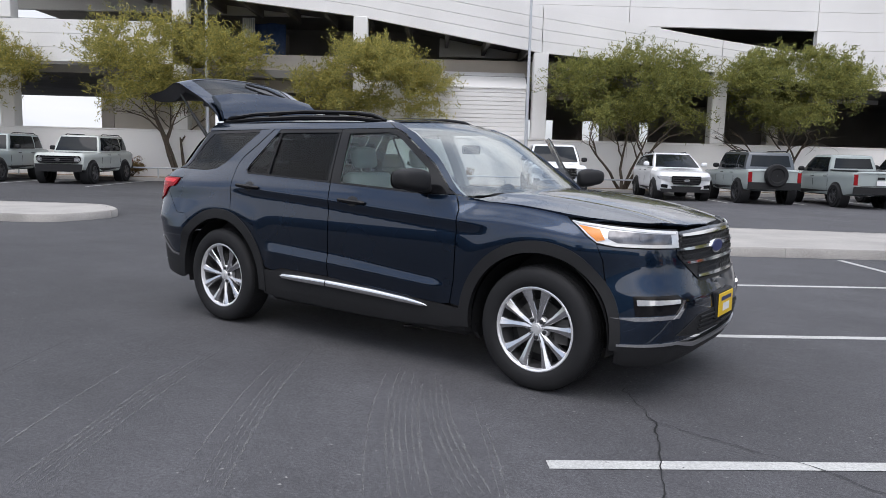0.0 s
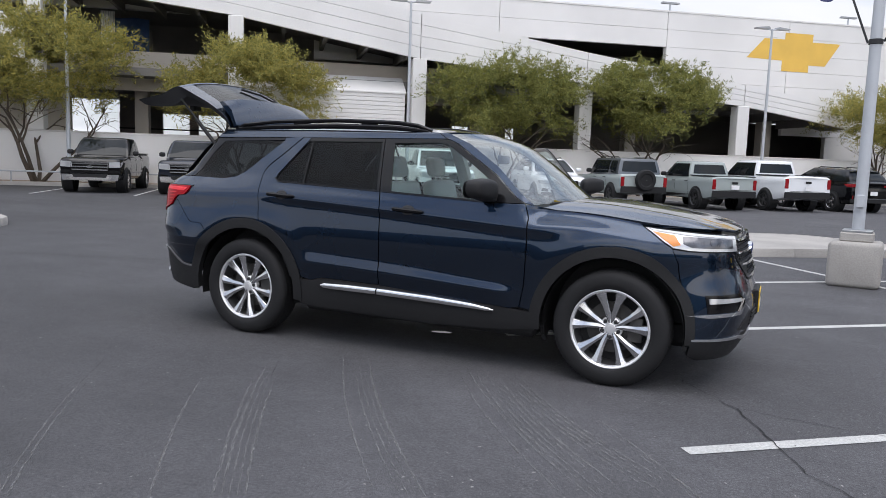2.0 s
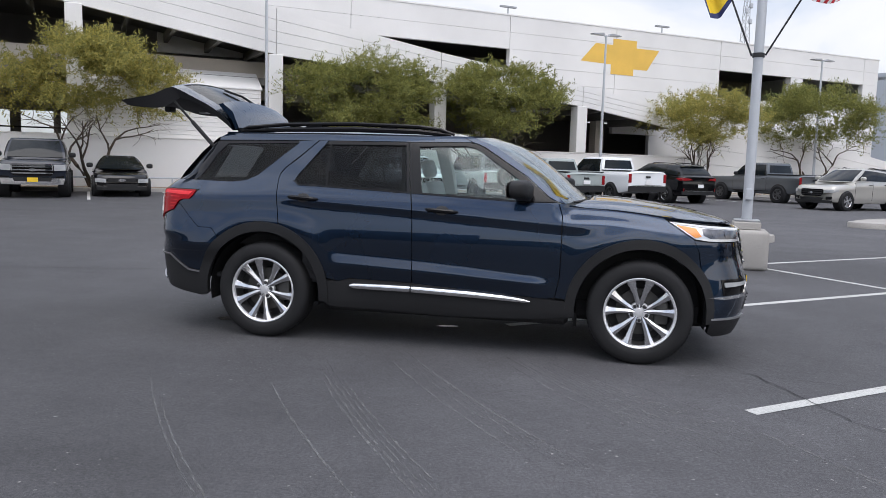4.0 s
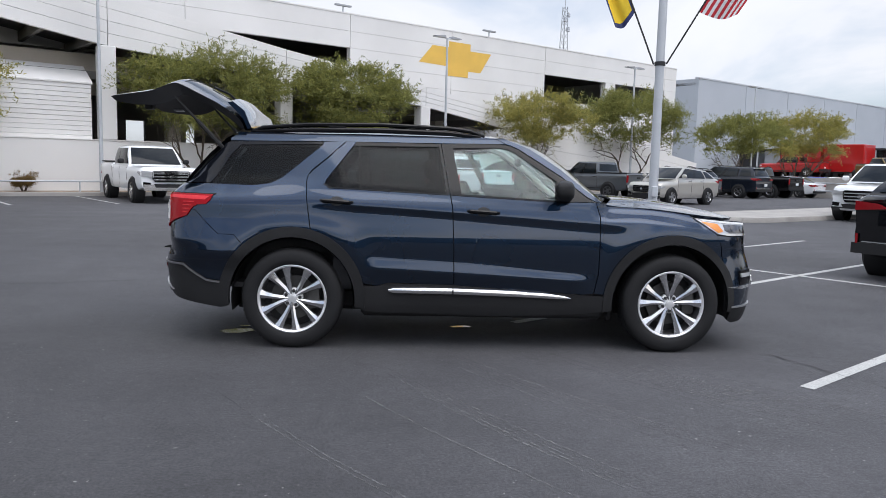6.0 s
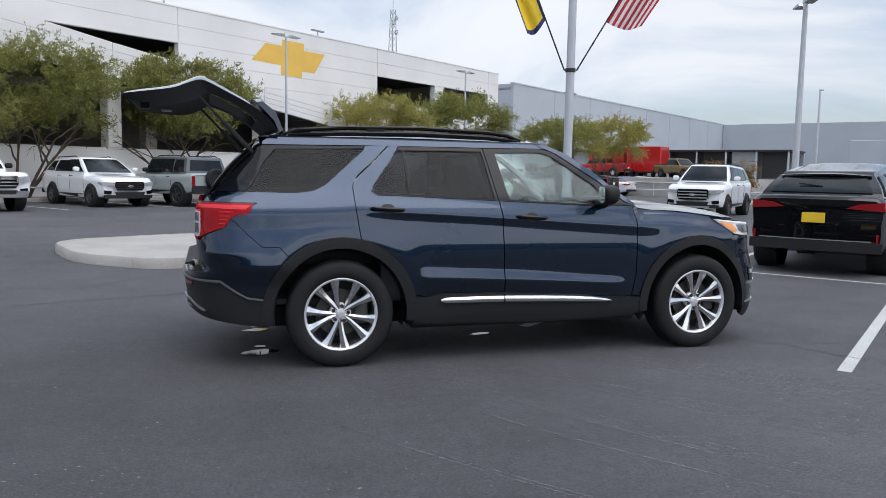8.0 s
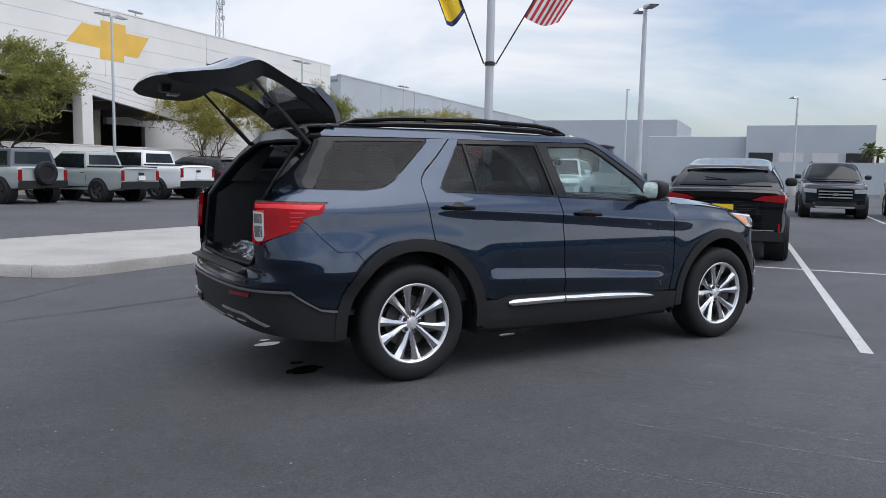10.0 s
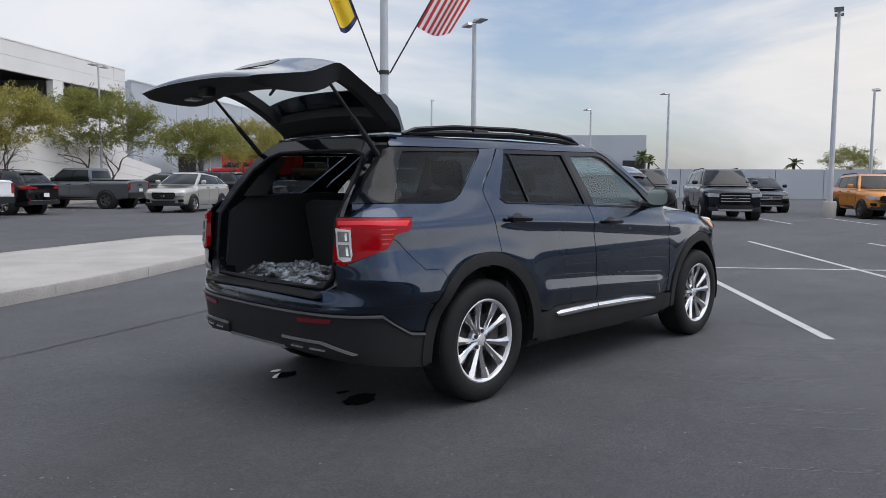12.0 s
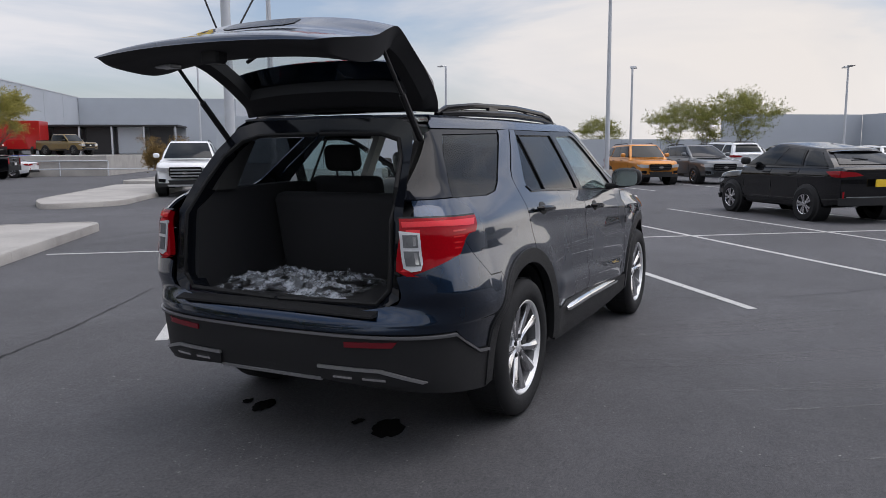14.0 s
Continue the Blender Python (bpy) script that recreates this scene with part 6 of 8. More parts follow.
def far_wheel(parent, x, y, r, w, side, dark_rim):
    if r not in TYRES:
        bm = lathe(bmesh.new(), [(r * 0.62, -w / 2), (r * 0.92, -w / 2), (r, -w * 0.36), (r, w * 0.36), (r * 0.92, w / 2), (r * 0.64, w / 2), (r * 0.62, w * 0.40)], steps=36)
        TYRES[r] = bpy.data.meshes.new("tyre")
        bmesh.ops.recalc_face_normals(bm, faces=bm.faces)
        bm.to_mesh(TYRES[r])
        bm.free()
        finish(TYRES[r], 40)
        TYRES[r].materials.append(M_RUBBER)
    if (r, dark_rim) not in RIMS:
        bm = lathe(bmesh.new(), [(r * 0.64, w * 0.42), (r * 0.60, w * 0.46), (r * 0.57, w * 0.42), (r * 0.54, -w * 0.2)], steps=36)
        for k in range(10):
            a = math.tau * (k // 2) / 5 + (0.20 if k % 2 else -0.20)
            c, s = math.cos(a), math.sin(a)
            vs = [bm.verts.new(Vector((c, 0, s)) * rr + Vector((-s, 0, c)) * e + Vector((0, h, 0))) for rr, e, h in ((r * 0.10, -0.016, w * 0.40), (r * 0.59, -0.028, w * 0.43), (r * 0.59, 0.028, w * 0.43), (r * 0.10, 0.016, w * 0.40))]
            bm.faces.new(vs)
        lathe(bm, [(r * 0.2, w * 0.30), (r * 0.18, w * 0.44), (0.001, w * 0.45)], steps=18)
        me = bpy.data.meshes.new("rim")
        bmesh.ops.recalc_face_normals(bm, faces=bm.faces)
        bm.to_mesh(me)
        bm.free()
        finish(me, 40)
        me.materials.append(M_ALLOYDARK if dark_rim else M_ALLOY)
        back = lathe(bmesh.new(), [(r * 0.60, -w * 0.05), (0.001, -w * 0.05)], steps=24)
        mb = bpy.data.meshes.new("hub_back")
        back.to_mesh(mb)
        back.free()
        mb.materials.append(M_PLASTIC)
        RIMS[(r, dark_rim)] = (me, mb)
    wheel = new("wheel", TYRES[r])
    wheel.parent = parent
    wheel.matrix_local = pose(x, y, r) @ (pose(0, 0, 0, 0, 0, 180) if side < 0 else Matrix.Identity(4))
    for nm, me in zip(("rim", "hub_back"), RIMS[(r, dark_rim)]):
        o = new(nm, me)
        o.parent = wheel


SECTION = [(0.0, 0.80), (0.03, 0.93), (0.14, 0.965), (0.34, 0.985), (0.50, 0.972), (0.70, 0.992), (0.80, 0.998), (0.86, 0.985), (0.955, 0.945), (1.0, 0.86)]


def vehicle(kind, colour, label, m, roof=None, dark_rim=False, tag=False, spare=False, rails=True, chrome=False, cladding=True, bright=False, group="parked vehicles"):
    L, W, H, wb, R, hood, bz, xA, xB, xC, xD, low, bed = KINDS[kind]
    name = {"sedan": "sedan", "pickup": "pickup_truck", "mid_pickup": "pickup_truck"}.get(kind, "suv")
    t = thing(name, label, {"suv": "car", "sedan": "car", "pickup_truck": "pickup truck"}[name], m, group=group)
    hw, xf, xr = W / 2, L * 0.485, -L * 0.515
    boxy = kind in ("boxy_suv", "pickup", "mid_pickup")
    bedz = bz + 0.06
    nose = 0.06 if boxy else 0.12
    bow = 0.10 if boxy else 0.22
    zr = bedz if bed else bz

    def top_z(x):
        return lerp(x, [(xr, zr - 0.06), (xr + 0.05, zr), (xD, zr), (xD + 0.02, bz), (xA, bz - 0.02), (xA + 0.05, hood), (xf - 0.45, hood - 0.04), (xf - 0.12, hood - nose * 0.7), (xf - 0.03, hood - nose - 0.04), (xf, hood - nose - 0.12)])

    def low_z(x):
        return low + 0.08 * smooth((x - (xf - 0.7)) / 0.7) + 0.10 * smooth(((xr + 0.8) - x) / 0.8)

    def wide(x):
        e = max(0.0, (x - (xf - 0.75)) / 0.75)
        b = max(0.0, ((xr + 0.55) - x) / 0.55)
        return hw * (1 - (0.05 if boxy else 0.10) * e**2.2 - (0.03 if boxy else 0.06) * b**2.2)

    def bowed(x, y):
        return x - bow * (y / hw) ** 2 * smooth((x - (xf - 1.0)) / 1.0) + 0.5 * bow * (y / hw) ** 2 * smooth((xr + 0.8 - x) / 0.8)

    def flank(x, z):
        b, tz = low_z(x), top_z(x)
        w = wide(x) * lerp((z - b) / (tz - b), SECTION)
        return Vector((bowed(x, w), w, z))

    def face(y, z):
        return Vector((bowed(xf, y), y, z))

    def back(y, z):
        return Vector((bowed(xr, y), y, z))
    bm = bmesh.new()
    half_sec = [(a, c) for c, a in SECTION] + [(0.45, 1.012), (0.0, 1.015)]
    xs = [xr, xr + 0.03, xr + 0.08, xr + 0.2, xr + 0.35] + [xr + 0.6 + (xf - xr - 1.2) * k / 16 for k in range(17)] + [xf - 0.38, xf - 0.2, xf - 0.12, xf - 0.06, xf - 0.03, xf]
    if bed:
        xs += [xD, xD + 0.02]
    rings = []
    for x in sorted(set(xs + [xA, xA + 0.05])):
        b, tz, w = low_z(x), top_z(x), wide(x)
        half = [(w * a, b + (tz - b) * c) for a, c in half_sec]
        rings.append([bm.verts.new((bowed(x, y), y, z)) for y, z in half] + [bm.verts.new((bowed(x, y), -y, z)) for y, z in half[-2::-1]])
    for r0, r1 in zip(rings, rings[1:]):
        for k in range(len(r0) - 1):
            bm.faces.new((r0[k], r0[k + 1], r1[k + 1], r1[k]))
        bm.faces.new((r0[-1], r0[0], r1[0], r1[-1]))
    for ring in (rings[0], rings[-1]):
        n = len(ring)
        for k in range(n // 2):
            bm.faces.new((ring[k], ring[k + 1], ring[n - 2 - k], ring[n - 1 - k]) if n - 2 - k > k + 1 else (ring[k], ring[k + 1], ring[n - 1 - k]))
    part("body", bm, colour, t, angle=38)
    # greenhouse: curved glass house and a domed roof
    wl, wt = hw * 0.95, hw * (0.80 if boxy else 0.64 if kind == "sedan" else 0.71)
    z0, z1 = bz - 0.04, H - 0.06

    def cw(v):
        return wl + (wt - wl) * v + 0.03 * hw * math.sin(math.pi * min(1, v))

    def cf(v):
        return xA + (xB - xA) * v**1.12

    def cr(v):
        return xD + (xC - xD) * max(0.0, v) ** (1.3 if not boxy else 1.0)

    taper = 0.0 if boxy else 0.14 if "crossover" in kind else 0.05

    def drop(x, v):
        return taper * max(0.0, v) * smooth((0.3 - x) / 2.2)

    def cab_side(x, z):
        v = (z - z0) / (z1 - z0)
        a = min(1.0, abs(2 * (x - cr(v)) / (cf(v) - cr(v)) - 1))
        return Vector((x, cw(v) * (1 - 0.06 * a**4), z - drop(x, v)))

    def cab_front(y, z):
        v = (z - z0) / (z1 - z0)
        return Vector((cf(v) + (0.07 if boxy else 0.15) * (1 - min(1, (y / (cw(v) * 0.94)) ** 2)), y, z))

    def cab_back(y, z):
        v = (z - z0) / (z1 - z0)
        return Vector((cr(v) - 0.07 * (1 - min(1, (y / (cw(v) * 0.94)) ** 2)), y, z - drop(cr(v), v)))
    bm = bmesh.new()
    rings = []
    for k in range(9):
        v = k / 8
        z = z0 + (z1 - z0) * v
        e = cw(v) * 0.94
        ring = [cab_front(e * b, z) for b in (-1, -0.66, -0.33, 0, 0.33, 0.66)] + [cab_side(cf(v) + (cr(v) - cf(v)) * q, z) for q in (0, 0.15, 0.35, 0.55, 0.75, 0.9)]
        ring += [cab_back(e * b, z) for b in (1, 0.66, 0.33, 0, -0.33, -0.66)] + [Vector((p.x, -p.y, p.z)) for p in (cab_side(cf(v) + (cr(v) - cf(v)) * q, z) for q in (1, 0.9, 0.75, 0.55, 0.35, 0.15))]
        rings.append(ring)
    mid = Vector(((cf(1) + cr(1)) / 2, 0, 0))
    for sc, dz in ((0.975, 0.028), (0.92, 0.045), (0.75, 0.055), (0.4, 0.06)):
        rings.append([Vector((mid.x + (p.x - mid.x) * sc, p.y * sc, p.z + dz)) for p in rings[8]])
    rings = [[bm.verts.new(p) for p in r] for r in rings]
    for r0, r1 in zip(rings, rings[1:]):
        for k in range(len(r0)):
            j = (k + 1) % len(r0)
            bm.faces.new((r0[k], r0[j], r1[j], r1[k]))
    bm.faces.new(rings[-1])
    part("cabin", bm, roof or colour, t, angle=40)

    def zz(v):
        return z0 + (z1 - z0) * v
    wa, wb2 = cw(0.1) * 0.94 * 0.93, cw(0.93) * 0.94 * 0.92
    surf("windscreen", [(-wa, zz(0.07)), (wa, zz(0.07)), (wb2, zz(0.96)), (-wb2, zz(0.96))], cab_front, M_GLASSFAR, t, step=0.16, off=0.014, thick=0.02, flip=1, label="dark reflecting windscreen")
    lo = 0.30 if bed else 0.22
    surf("rear_window", [(-wa * 0.90, zz(lo)), (wa * 0.90, zz(lo)), (wb2 * 0.93, zz(0.88)), (-wb2 * 0.93, zz(0.88))], cab_back, M_GLASSFAR, t, step=0.16, off=0.014, thick=0.02)
    cuts = ((0.05, 0.49), (0.53, 0.93)) if (bed or kind == "sedan") else ((0.05, 0.375), (0.41, 0.68), (0.73, 0.95))
    for s in (1, -1):
        def at(q, v):
            return (cf(v) + (cr(v) - cf(v)) * q, zz(v))
        surf("window_band", [at(0.035, 0.10), at(0.955 if bed else 0.70, 0.10), at(0.945 if bed else 0.70, 0.93), at(0.05, 0.93)], cab_side, M_GLOSSBLACK, t, step=0.16, off=0.014, thick=0.02, side=s)
        for u0, u1 in cuts:
            surf("side_window", [at(u0, 0.14), at(u1, 0.14), at(u1 - 0.01, 0.90), at(u0 + 0.02, 0.90)], cab_side, M_GLASSFAR, t, step=0.16, off=0.018, thick=0.02, side=s)
        # door joints and lamps on the flanks
        for x in ([xA - 0.05, -0.10 if not bed else 0.0] + ([-1.05] if not bed else [xD - 0.02])):
            surf("door_joint", [(x - 0.006, low + 0.14), (x + 0.006, low + 0.14), (x + 0.006, bz - 0.07), (x - 0.006, bz - 0.07)], flank, M_DARK, t, step=0.2, off=0.006, thick=0.008, side=s)
        for hx in ((0.05,) if kind == "sedan" else (0.05, -0.88)):
            y = hw * 0.985
            part("handle", tube(bmesh.new(), [(hx - 0.11, s * y, bz - 0.14), (hx - 0.08, s * (y + 0.03), bz - 0.14), (hx + 0.08, s * (y + 0.03), bz - 0.14), (hx + 0.11, s * y, bz - 0.14)], 0.014, 6), M_CHROME if chrome else M_PLASTIC, t)
        gz0, gz1 = low + 0.30, hood - nose - 0.10
        tall = 0.23 if bed else 0.16
        if kind == "boxy_suv":
            lamp = surf("headlamp", [(hw * 0.71 + 0.10 * math.cos(math.tau * k / 16), gz1 - 0.125 + 0.10 * math.sin(math.tau * k / 16)) for k in range(16)], face, M_CLEARLAMP, t, step=0.15, off=0.020, thick=0.03, flip=1, side=s, label="round clear headlamp")
            surf("lamp_core", [(hw * 0.71 + 0.05 * math.cos(math.tau * k / 12), gz1 - 0.125 + 0.05 * math.sin(math.tau * k / 12)) for k in range(12)], face, M_STEEL, lamp, step=0.2, off=0.026, thick=0.01, flip=1, side=s)
        else:
            lamp = surf("headlamp", [(hw * 0.56, gz1 - tall * 0.9), (hw * 0.93, gz1 - tall * 0.8), (hw * 0.93, gz1 + 0.005), (hw * 0.56, gz1 - 0.02)], face, M_CLEARLAMP, t, step=0.15, off=0.012, thick=0.03, flip=1, side=s, label="clear headlamp")
            surf("lamp_core", [(hw * 0.62, gz1 - tall * 0.7), (hw * 0.78, gz1 - tall * 0.7), (hw * 0.78, gz1 - 0.05), (hw * 0.62, gz1 - 0.05)], face, M_STEEL, lamp, step=0.2, off=0.016, thick=0.01, flip=1, side=s)
            surf("lamp_wrap", [(xf - 0.30, gz1 - 0.05), (xf - 0.05, gz1 - tall * 0.8), (xf - 0.03, gz1 - 0.03), (xf - 0.25, gz1)], flank, M_CLEARLAMP, lamp, step=0.1, off=0.008, thick=0.02, side=s)
        surf("fog_pocket", [(hw * 0.66, low + 0.16), (hw * 0.88, low + 0.18), (hw * 0.88, low + 0.30), (hw * 0.64, low + 0.28)], face, M_GLOSSBLACK, t, step=0.2, off=0.008, thick=0.02, flip=1, side=s)
        tz = zr - 0.10
        if boxy:
            surf("tail_lamp", [(hw * 0.82, tz - 0.36), (hw * 0.955, tz - 0.36), (hw * 0.955, tz), (hw * 0.82, tz)], back, M_REDFAR, t, step=0.15, off=0.014, thick=0.03, side=s, label="red tail lamp")
        else:
            surf("tail_lamp", [(hw * 0.44, tz - 0.075), (hw * 0.94, tz - 0.11), (hw * 0.94, tz + 0.02), (hw * 0.60, tz - 0.01)], back, M_REDFAR, t, step=0.15, off=0.014, thick=0.03, side=s, label="red tail lamp")
            surf("lamp_wrap", [(xr + 0.02, tz - 0.11), (xr + 0.20, tz - 0.10), (xr + 0.42, tz), (xr + 0.02, tz + 0.02)], flank, M_REDFAR, t, step=0.1, off=0.010, thick=0.02, side=s)
        bm = bmesh.new()
        bmesh.ops.create_uvsphere(bm, u_segments=14, v_segments=9, radius=1)
        for v in bm.verts:
            p = [math.copysign(abs(a) ** 0.65, a) for a in v.co]
            v.co = (xA - 0.32 + 0.075 * p[0], s * (hw + 0.10 + 0.11 * p[1]), bz + 0.10 + 0.085 * p[2])
        part("door_mirror", bm, M_PLASTIC if boxy or colour is P_BLACK else colour, t, angle=60)
    # wheels in dark arches
    for x in (wb / 2, -wb / 2):
        for s in (1, -1):
            yy = wide(x) * 0.985
            rr = R * (1.16 if cladding else 1.10)
            bm = lathe(bmesh.new(), [(rr, -0.30), (rr, 0.010), (rr * 0.98, 0.016), (0.01, 0.012)], steps=32, centre=(x, 0, R * 1.02))
            for v in bm.verts:
                v.co.y = s * (yy + v.co.y)
            part("wheel_arch", bm, M_PLASTIC, t, angle=40)
            far_wheel(t, x, s * (yy - 0.055), R, 0.25, s, dark_rim)
    if cladding:
        for s in (1, -1):
            surf("sill", [(-wb / 2 + R, low), (wb / 2 - R, low), (wb / 2 - R, low + 0.15), (-wb / 2 + R, low + 0.15)], flank, M_PLASTIC, t, step=0.5, off=0.014, thick=0.03, side=s)
    # face and tail
    gw = hw * (0.84 if kind == "boxy_suv" else 0.60 if boxy else 0.53)
    if kind == "boxy_suv":
        gz0 = gz1 - 0.26
    g = surf("grille", [(-gw * 0.86, gz0), (gw * 0.86, gz0), (gw, gz0 + 0.10), (gw, gz1 - 0.04), (gw * 0.94, gz1 + 0.01), (-gw * 0.94, gz1 + 0.01), (-gw, gz1 - 0.04), (-gw, gz0 + 0.10)], face, M_GLOSSBLACK, t, step=0.2, off=0.012, thick=0.03, flip=1, label="dark grille")
    for k in range(3):
        z = gz0 + (gz1 - gz0) * (0.22 + 0.28 * k)
        surf("grille_bar", [(-gw * 0.94, z - 0.018), (gw * 0.94, z - 0.018), (gw * 0.94, z + 0.018), (-gw * 0.94, z + 0.018)], face, M_CHROME if chrome else M_STEEL if bright else M_PLASTIC, g, step=0.2, off=0.022, thick=0.012, flip=1)
    if chrome:
        surf("grille_rim", [(-gw, gz1 - 0.04), (gw, gz1 - 0.04), (gw * 0.94, gz1 + 0.012), (-gw * 0.94, gz1 + 0.012)], face, M_CHROME, g, step=0.2, off=0.024, thick=0.012, flip=1)
    surf("badge", [(0.11 * math.cos(math.tau * k / 16), (gz0 + gz1) / 2 + 0.045 * math.sin(math.tau * k / 16)) for k in range(16)], face, M_CHROME, g, step=0.3, off=0.028, thick=0.01, flip=1, label="plain oval badge")
    skirt = 0.22 if chrome else 0.30 if kind == "boxy_suv" else 0.14
    surf("front_bumper", [(-hw * 0.86, low + 0.02), (hw * 0.86, low + 0.02), (hw * 0.90, low + skirt), (-hw * 0.90, low + skirt)], face, M_CHROME if chrome else M_PLASTIC, t, step=0.2, off=0.03, thick=0.06, flip=1)
    surf("lower_intake", [(-hw * 0.5, low + 0.12), (hw * 0.5, low + 0.12), (hw * 0.56, low + 0.24), (-hw * 0.56, low + 0.24)], face, M_PLASTIC, t, step=0.2, off=0.034, thick=0.03, flip=1)
    if bright:
        surf("skid_lip", [(-hw * 0.55, low + 0.03), (hw * 0.55, low + 0.03), (hw * 0.60, low + 0.09), (-hw * 0.60, low + 0.09)], face, M_STEEL, t, step=0.2, off=0.036, thick=0.02, flip=1, label="silver lower lip")
    if not boxy:
        surf("bumper_lip", [(-hw * 0.80, low + 0.262), (hw * 0.80, low + 0.262), (hw * 0.80, low + 0.275), (-hw * 0.80, low + 0.275)], back, M_STEEL, t, step=0.2, off=0.02, thick=0.02)
        for s in (1, -1):
            surf("bumper_reflector", [(hw * 0.86, low + 0.24), (hw * 0.89, low + 0.24), (hw * 0.89, low + 0.38), (hw * 0.86, low + 0.38)], back, M_REDFAR, t, step=0.2, off=0.034, thick=0.01, side=s)
    surf("rear_bumper", [(-hw * 0.95, low + 0.10), (hw * 0.95, low + 0.10), (hw * 0.95, low + (0.34 if boxy else 0.25)), (-hw * 0.95, low + (0.34 if boxy else 0.25))], back, M_CHROME if (chrome and bed) else M_PLASTIC, t, step=0.2, off=0.03, thick=0.06)
    pz = (zr - 0.40) if tag else low + 0.40
    part("number_plate", boxed(xr - 0.035, xr - 0.01, -0.16, 0.16, pz, pz + 0.15, 0.004), M_YELLOWTAG if tag else M_WHITE, t, "yellow dealer plate" if tag else "pale plate")
    if tag:
        part("front_plate", boxed(xf + 0.034, xf + 0.05, -0.15, 0.15, low + 0.10, low + 0.24, 0.004), M_YELLOWTAG, t, "yellow dealer plate")
    if bed:
        part("bed_liner", boxed(xr + 0.10, xD - 0.06, -hw * 0.82, hw * 0.82, bedz + 0.012, bedz + 0.022), M_DARK, t, "dark open load bed")
        for s in (1, -1):
            y0, y1 = sorted((s * hw * 0.80, s * hw * 0.93))
            part("bed_rail", boxed(xr + 0.06, xD - 0.02, y0, y1, bedz, bedz + 0.04, 0.015), M_PLASTIC, t)
        surf("tailgate_joint", [(-hw * 0.74, low + 0.36), (hw * 0.74, low + 0.36), (hw * 0.74, low + 0.375), (-hw * 0.74, low + 0.375)], back, M_DARK, t, step=0.3, off=0.003, thick=0.006)
        part("tailgate_handle", boxed(xr - 0.012, xr + 0.02, -0.12, 0.12, bedz - 0.26, bedz - 0.18, 0.01), M_PLASTIC, t)
    if rails and name == "suv":
        for s in (1, -1):
            part("roof_rail", tube(bmesh.new(), [(xC + 0.15, s * wt * 0.90, H - 0.03 - taper), (xC + 0.3, s * wt * 0.90, H + 0.03 - taper * 0.8), (xB - 0.45, s * wt * 0.90, H + 0.03), (xB - 0.3, s * wt * 0.90, H - 0.03)], 0.018, 6), M_PLASTIC, t)
    if spare:
        bm = lathe(bmesh.new(), [(0.01, 0.16), (0.22, 0.16), (0.26, 0.20), (0.36, 0.20), (0.40, 0.14), (0.40, 0.03), (0.30, 0.0)], steps=32)
        for v in bm.verts:
            v.co = Vector((xr - v.co.y, v.co.x, v.co.z + 1.02))
        part("spare_wheel", bm, M_RUBBER, t, "black spare wheel", angle=40)
    if name == "suv" and not boxy:
        bm = bmesh.new()
        rows = []
        hz = H - drop(xC, 1)
        for k in range(9):
            y = wt * 0.93 * (k / 4 - 1)
            e = (k / 4 - 1) ** 2
            rows.append([bm.verts.new(p) for p in ((xC + 0.06, y, hz - 0.025 - 0.03 * e), (xC - 0.20 + 0.08 * e, y, hz - 0.06 - 0.03 * e), (xC - 0.20 + 0.08 * e, y, hz - 0.085 - 0.03 * e), (xC - 0.02, y, hz - 0.12 - 0.02 * e))])
        for r0, r1 in zip(rows, rows[1:]):
            for i in range(4):
                bm.faces.new((r0[i], r0[(i + 1) % 4], r1[(i + 1) % 4], r1[i]))
        bm.faces.new(rows[0])
        bm.faces.new(rows[-1])
        part("spoiler", bm, colour, t, angle=40)
        part("rear_wiper", tube(bmesh.new(), [((xC + xD) / 2 - 0.15, -0.02, bz + 0.14), ((xC + xD) / 2 - 0.13, 0.32, bz + 0.18)], 0.012, 5), M_PLASTIC, t)
    return t


OUT, IN, AWAY, TOWARD = -90, 90, 0, 180
vehicle("boxy_suv", P_PALE, "pale green boxy off-road SUV parked nose out by the wall", G(-13.9, 24.1, 0, OUT), dark_rim=True)
vehicle("boxy_suv", P_SAGE, "pale grey off-road SUV parked nose out", G(-17.4, 24.1, 0, OUT), dark_rim=True)
vehicle("pickup", P_BLACK, "black pickup truck with a chrome grille, parked nose out", G(-7.9, 24.4, 0, OUT), chrome=True, cladding=False)
vehicle("pickup", P_NAVY, "dark blue pickup truck with a yellow plate, parked nose out", G(-4.7, 24.1, 0, OUT), chrome=True, tag=True, cladding=False)
vehicle("sedan", P_BLACK, "black sedan parked nose out by the wall", G(-2.05, 24.4, 0, OUT), cladding=False)
vehicle("pickup", P_WHITE, "white pickup truck parked nose out beside a tree", G(4.45, 23.1, 0, OUT - 3), cladding=False, chrome=True)
vehicle("suv", P_WHITE, "white SUV with black wheels, parked nose out", G(9.15, 23.5, 0, OUT - 3), dark_rim=True)
vehicle("boxy_suv", P_SAGE, "grey-green off-road SUV with a spare wheel on its tailgate", G(11.75, 22.4, 0, IN), dark_rim=True, spare=True, roof=P_GREY)
vehicle("mid_pickup", P_SAGE, "grey-green pickup truck parked nose in", G(14.7, 21.5, 0, IN), dark_rim=True)
vehicle("pickup", P_WHITE, "white pickup truck parked nose in", G(17.85, 21.9, 0, IN), dark_rim=True, cladding=False)
vehicle("suv", P_BLACK, "black SUV with chrome trim, parked nose in", G(21.0, 21.8, 0, IN))
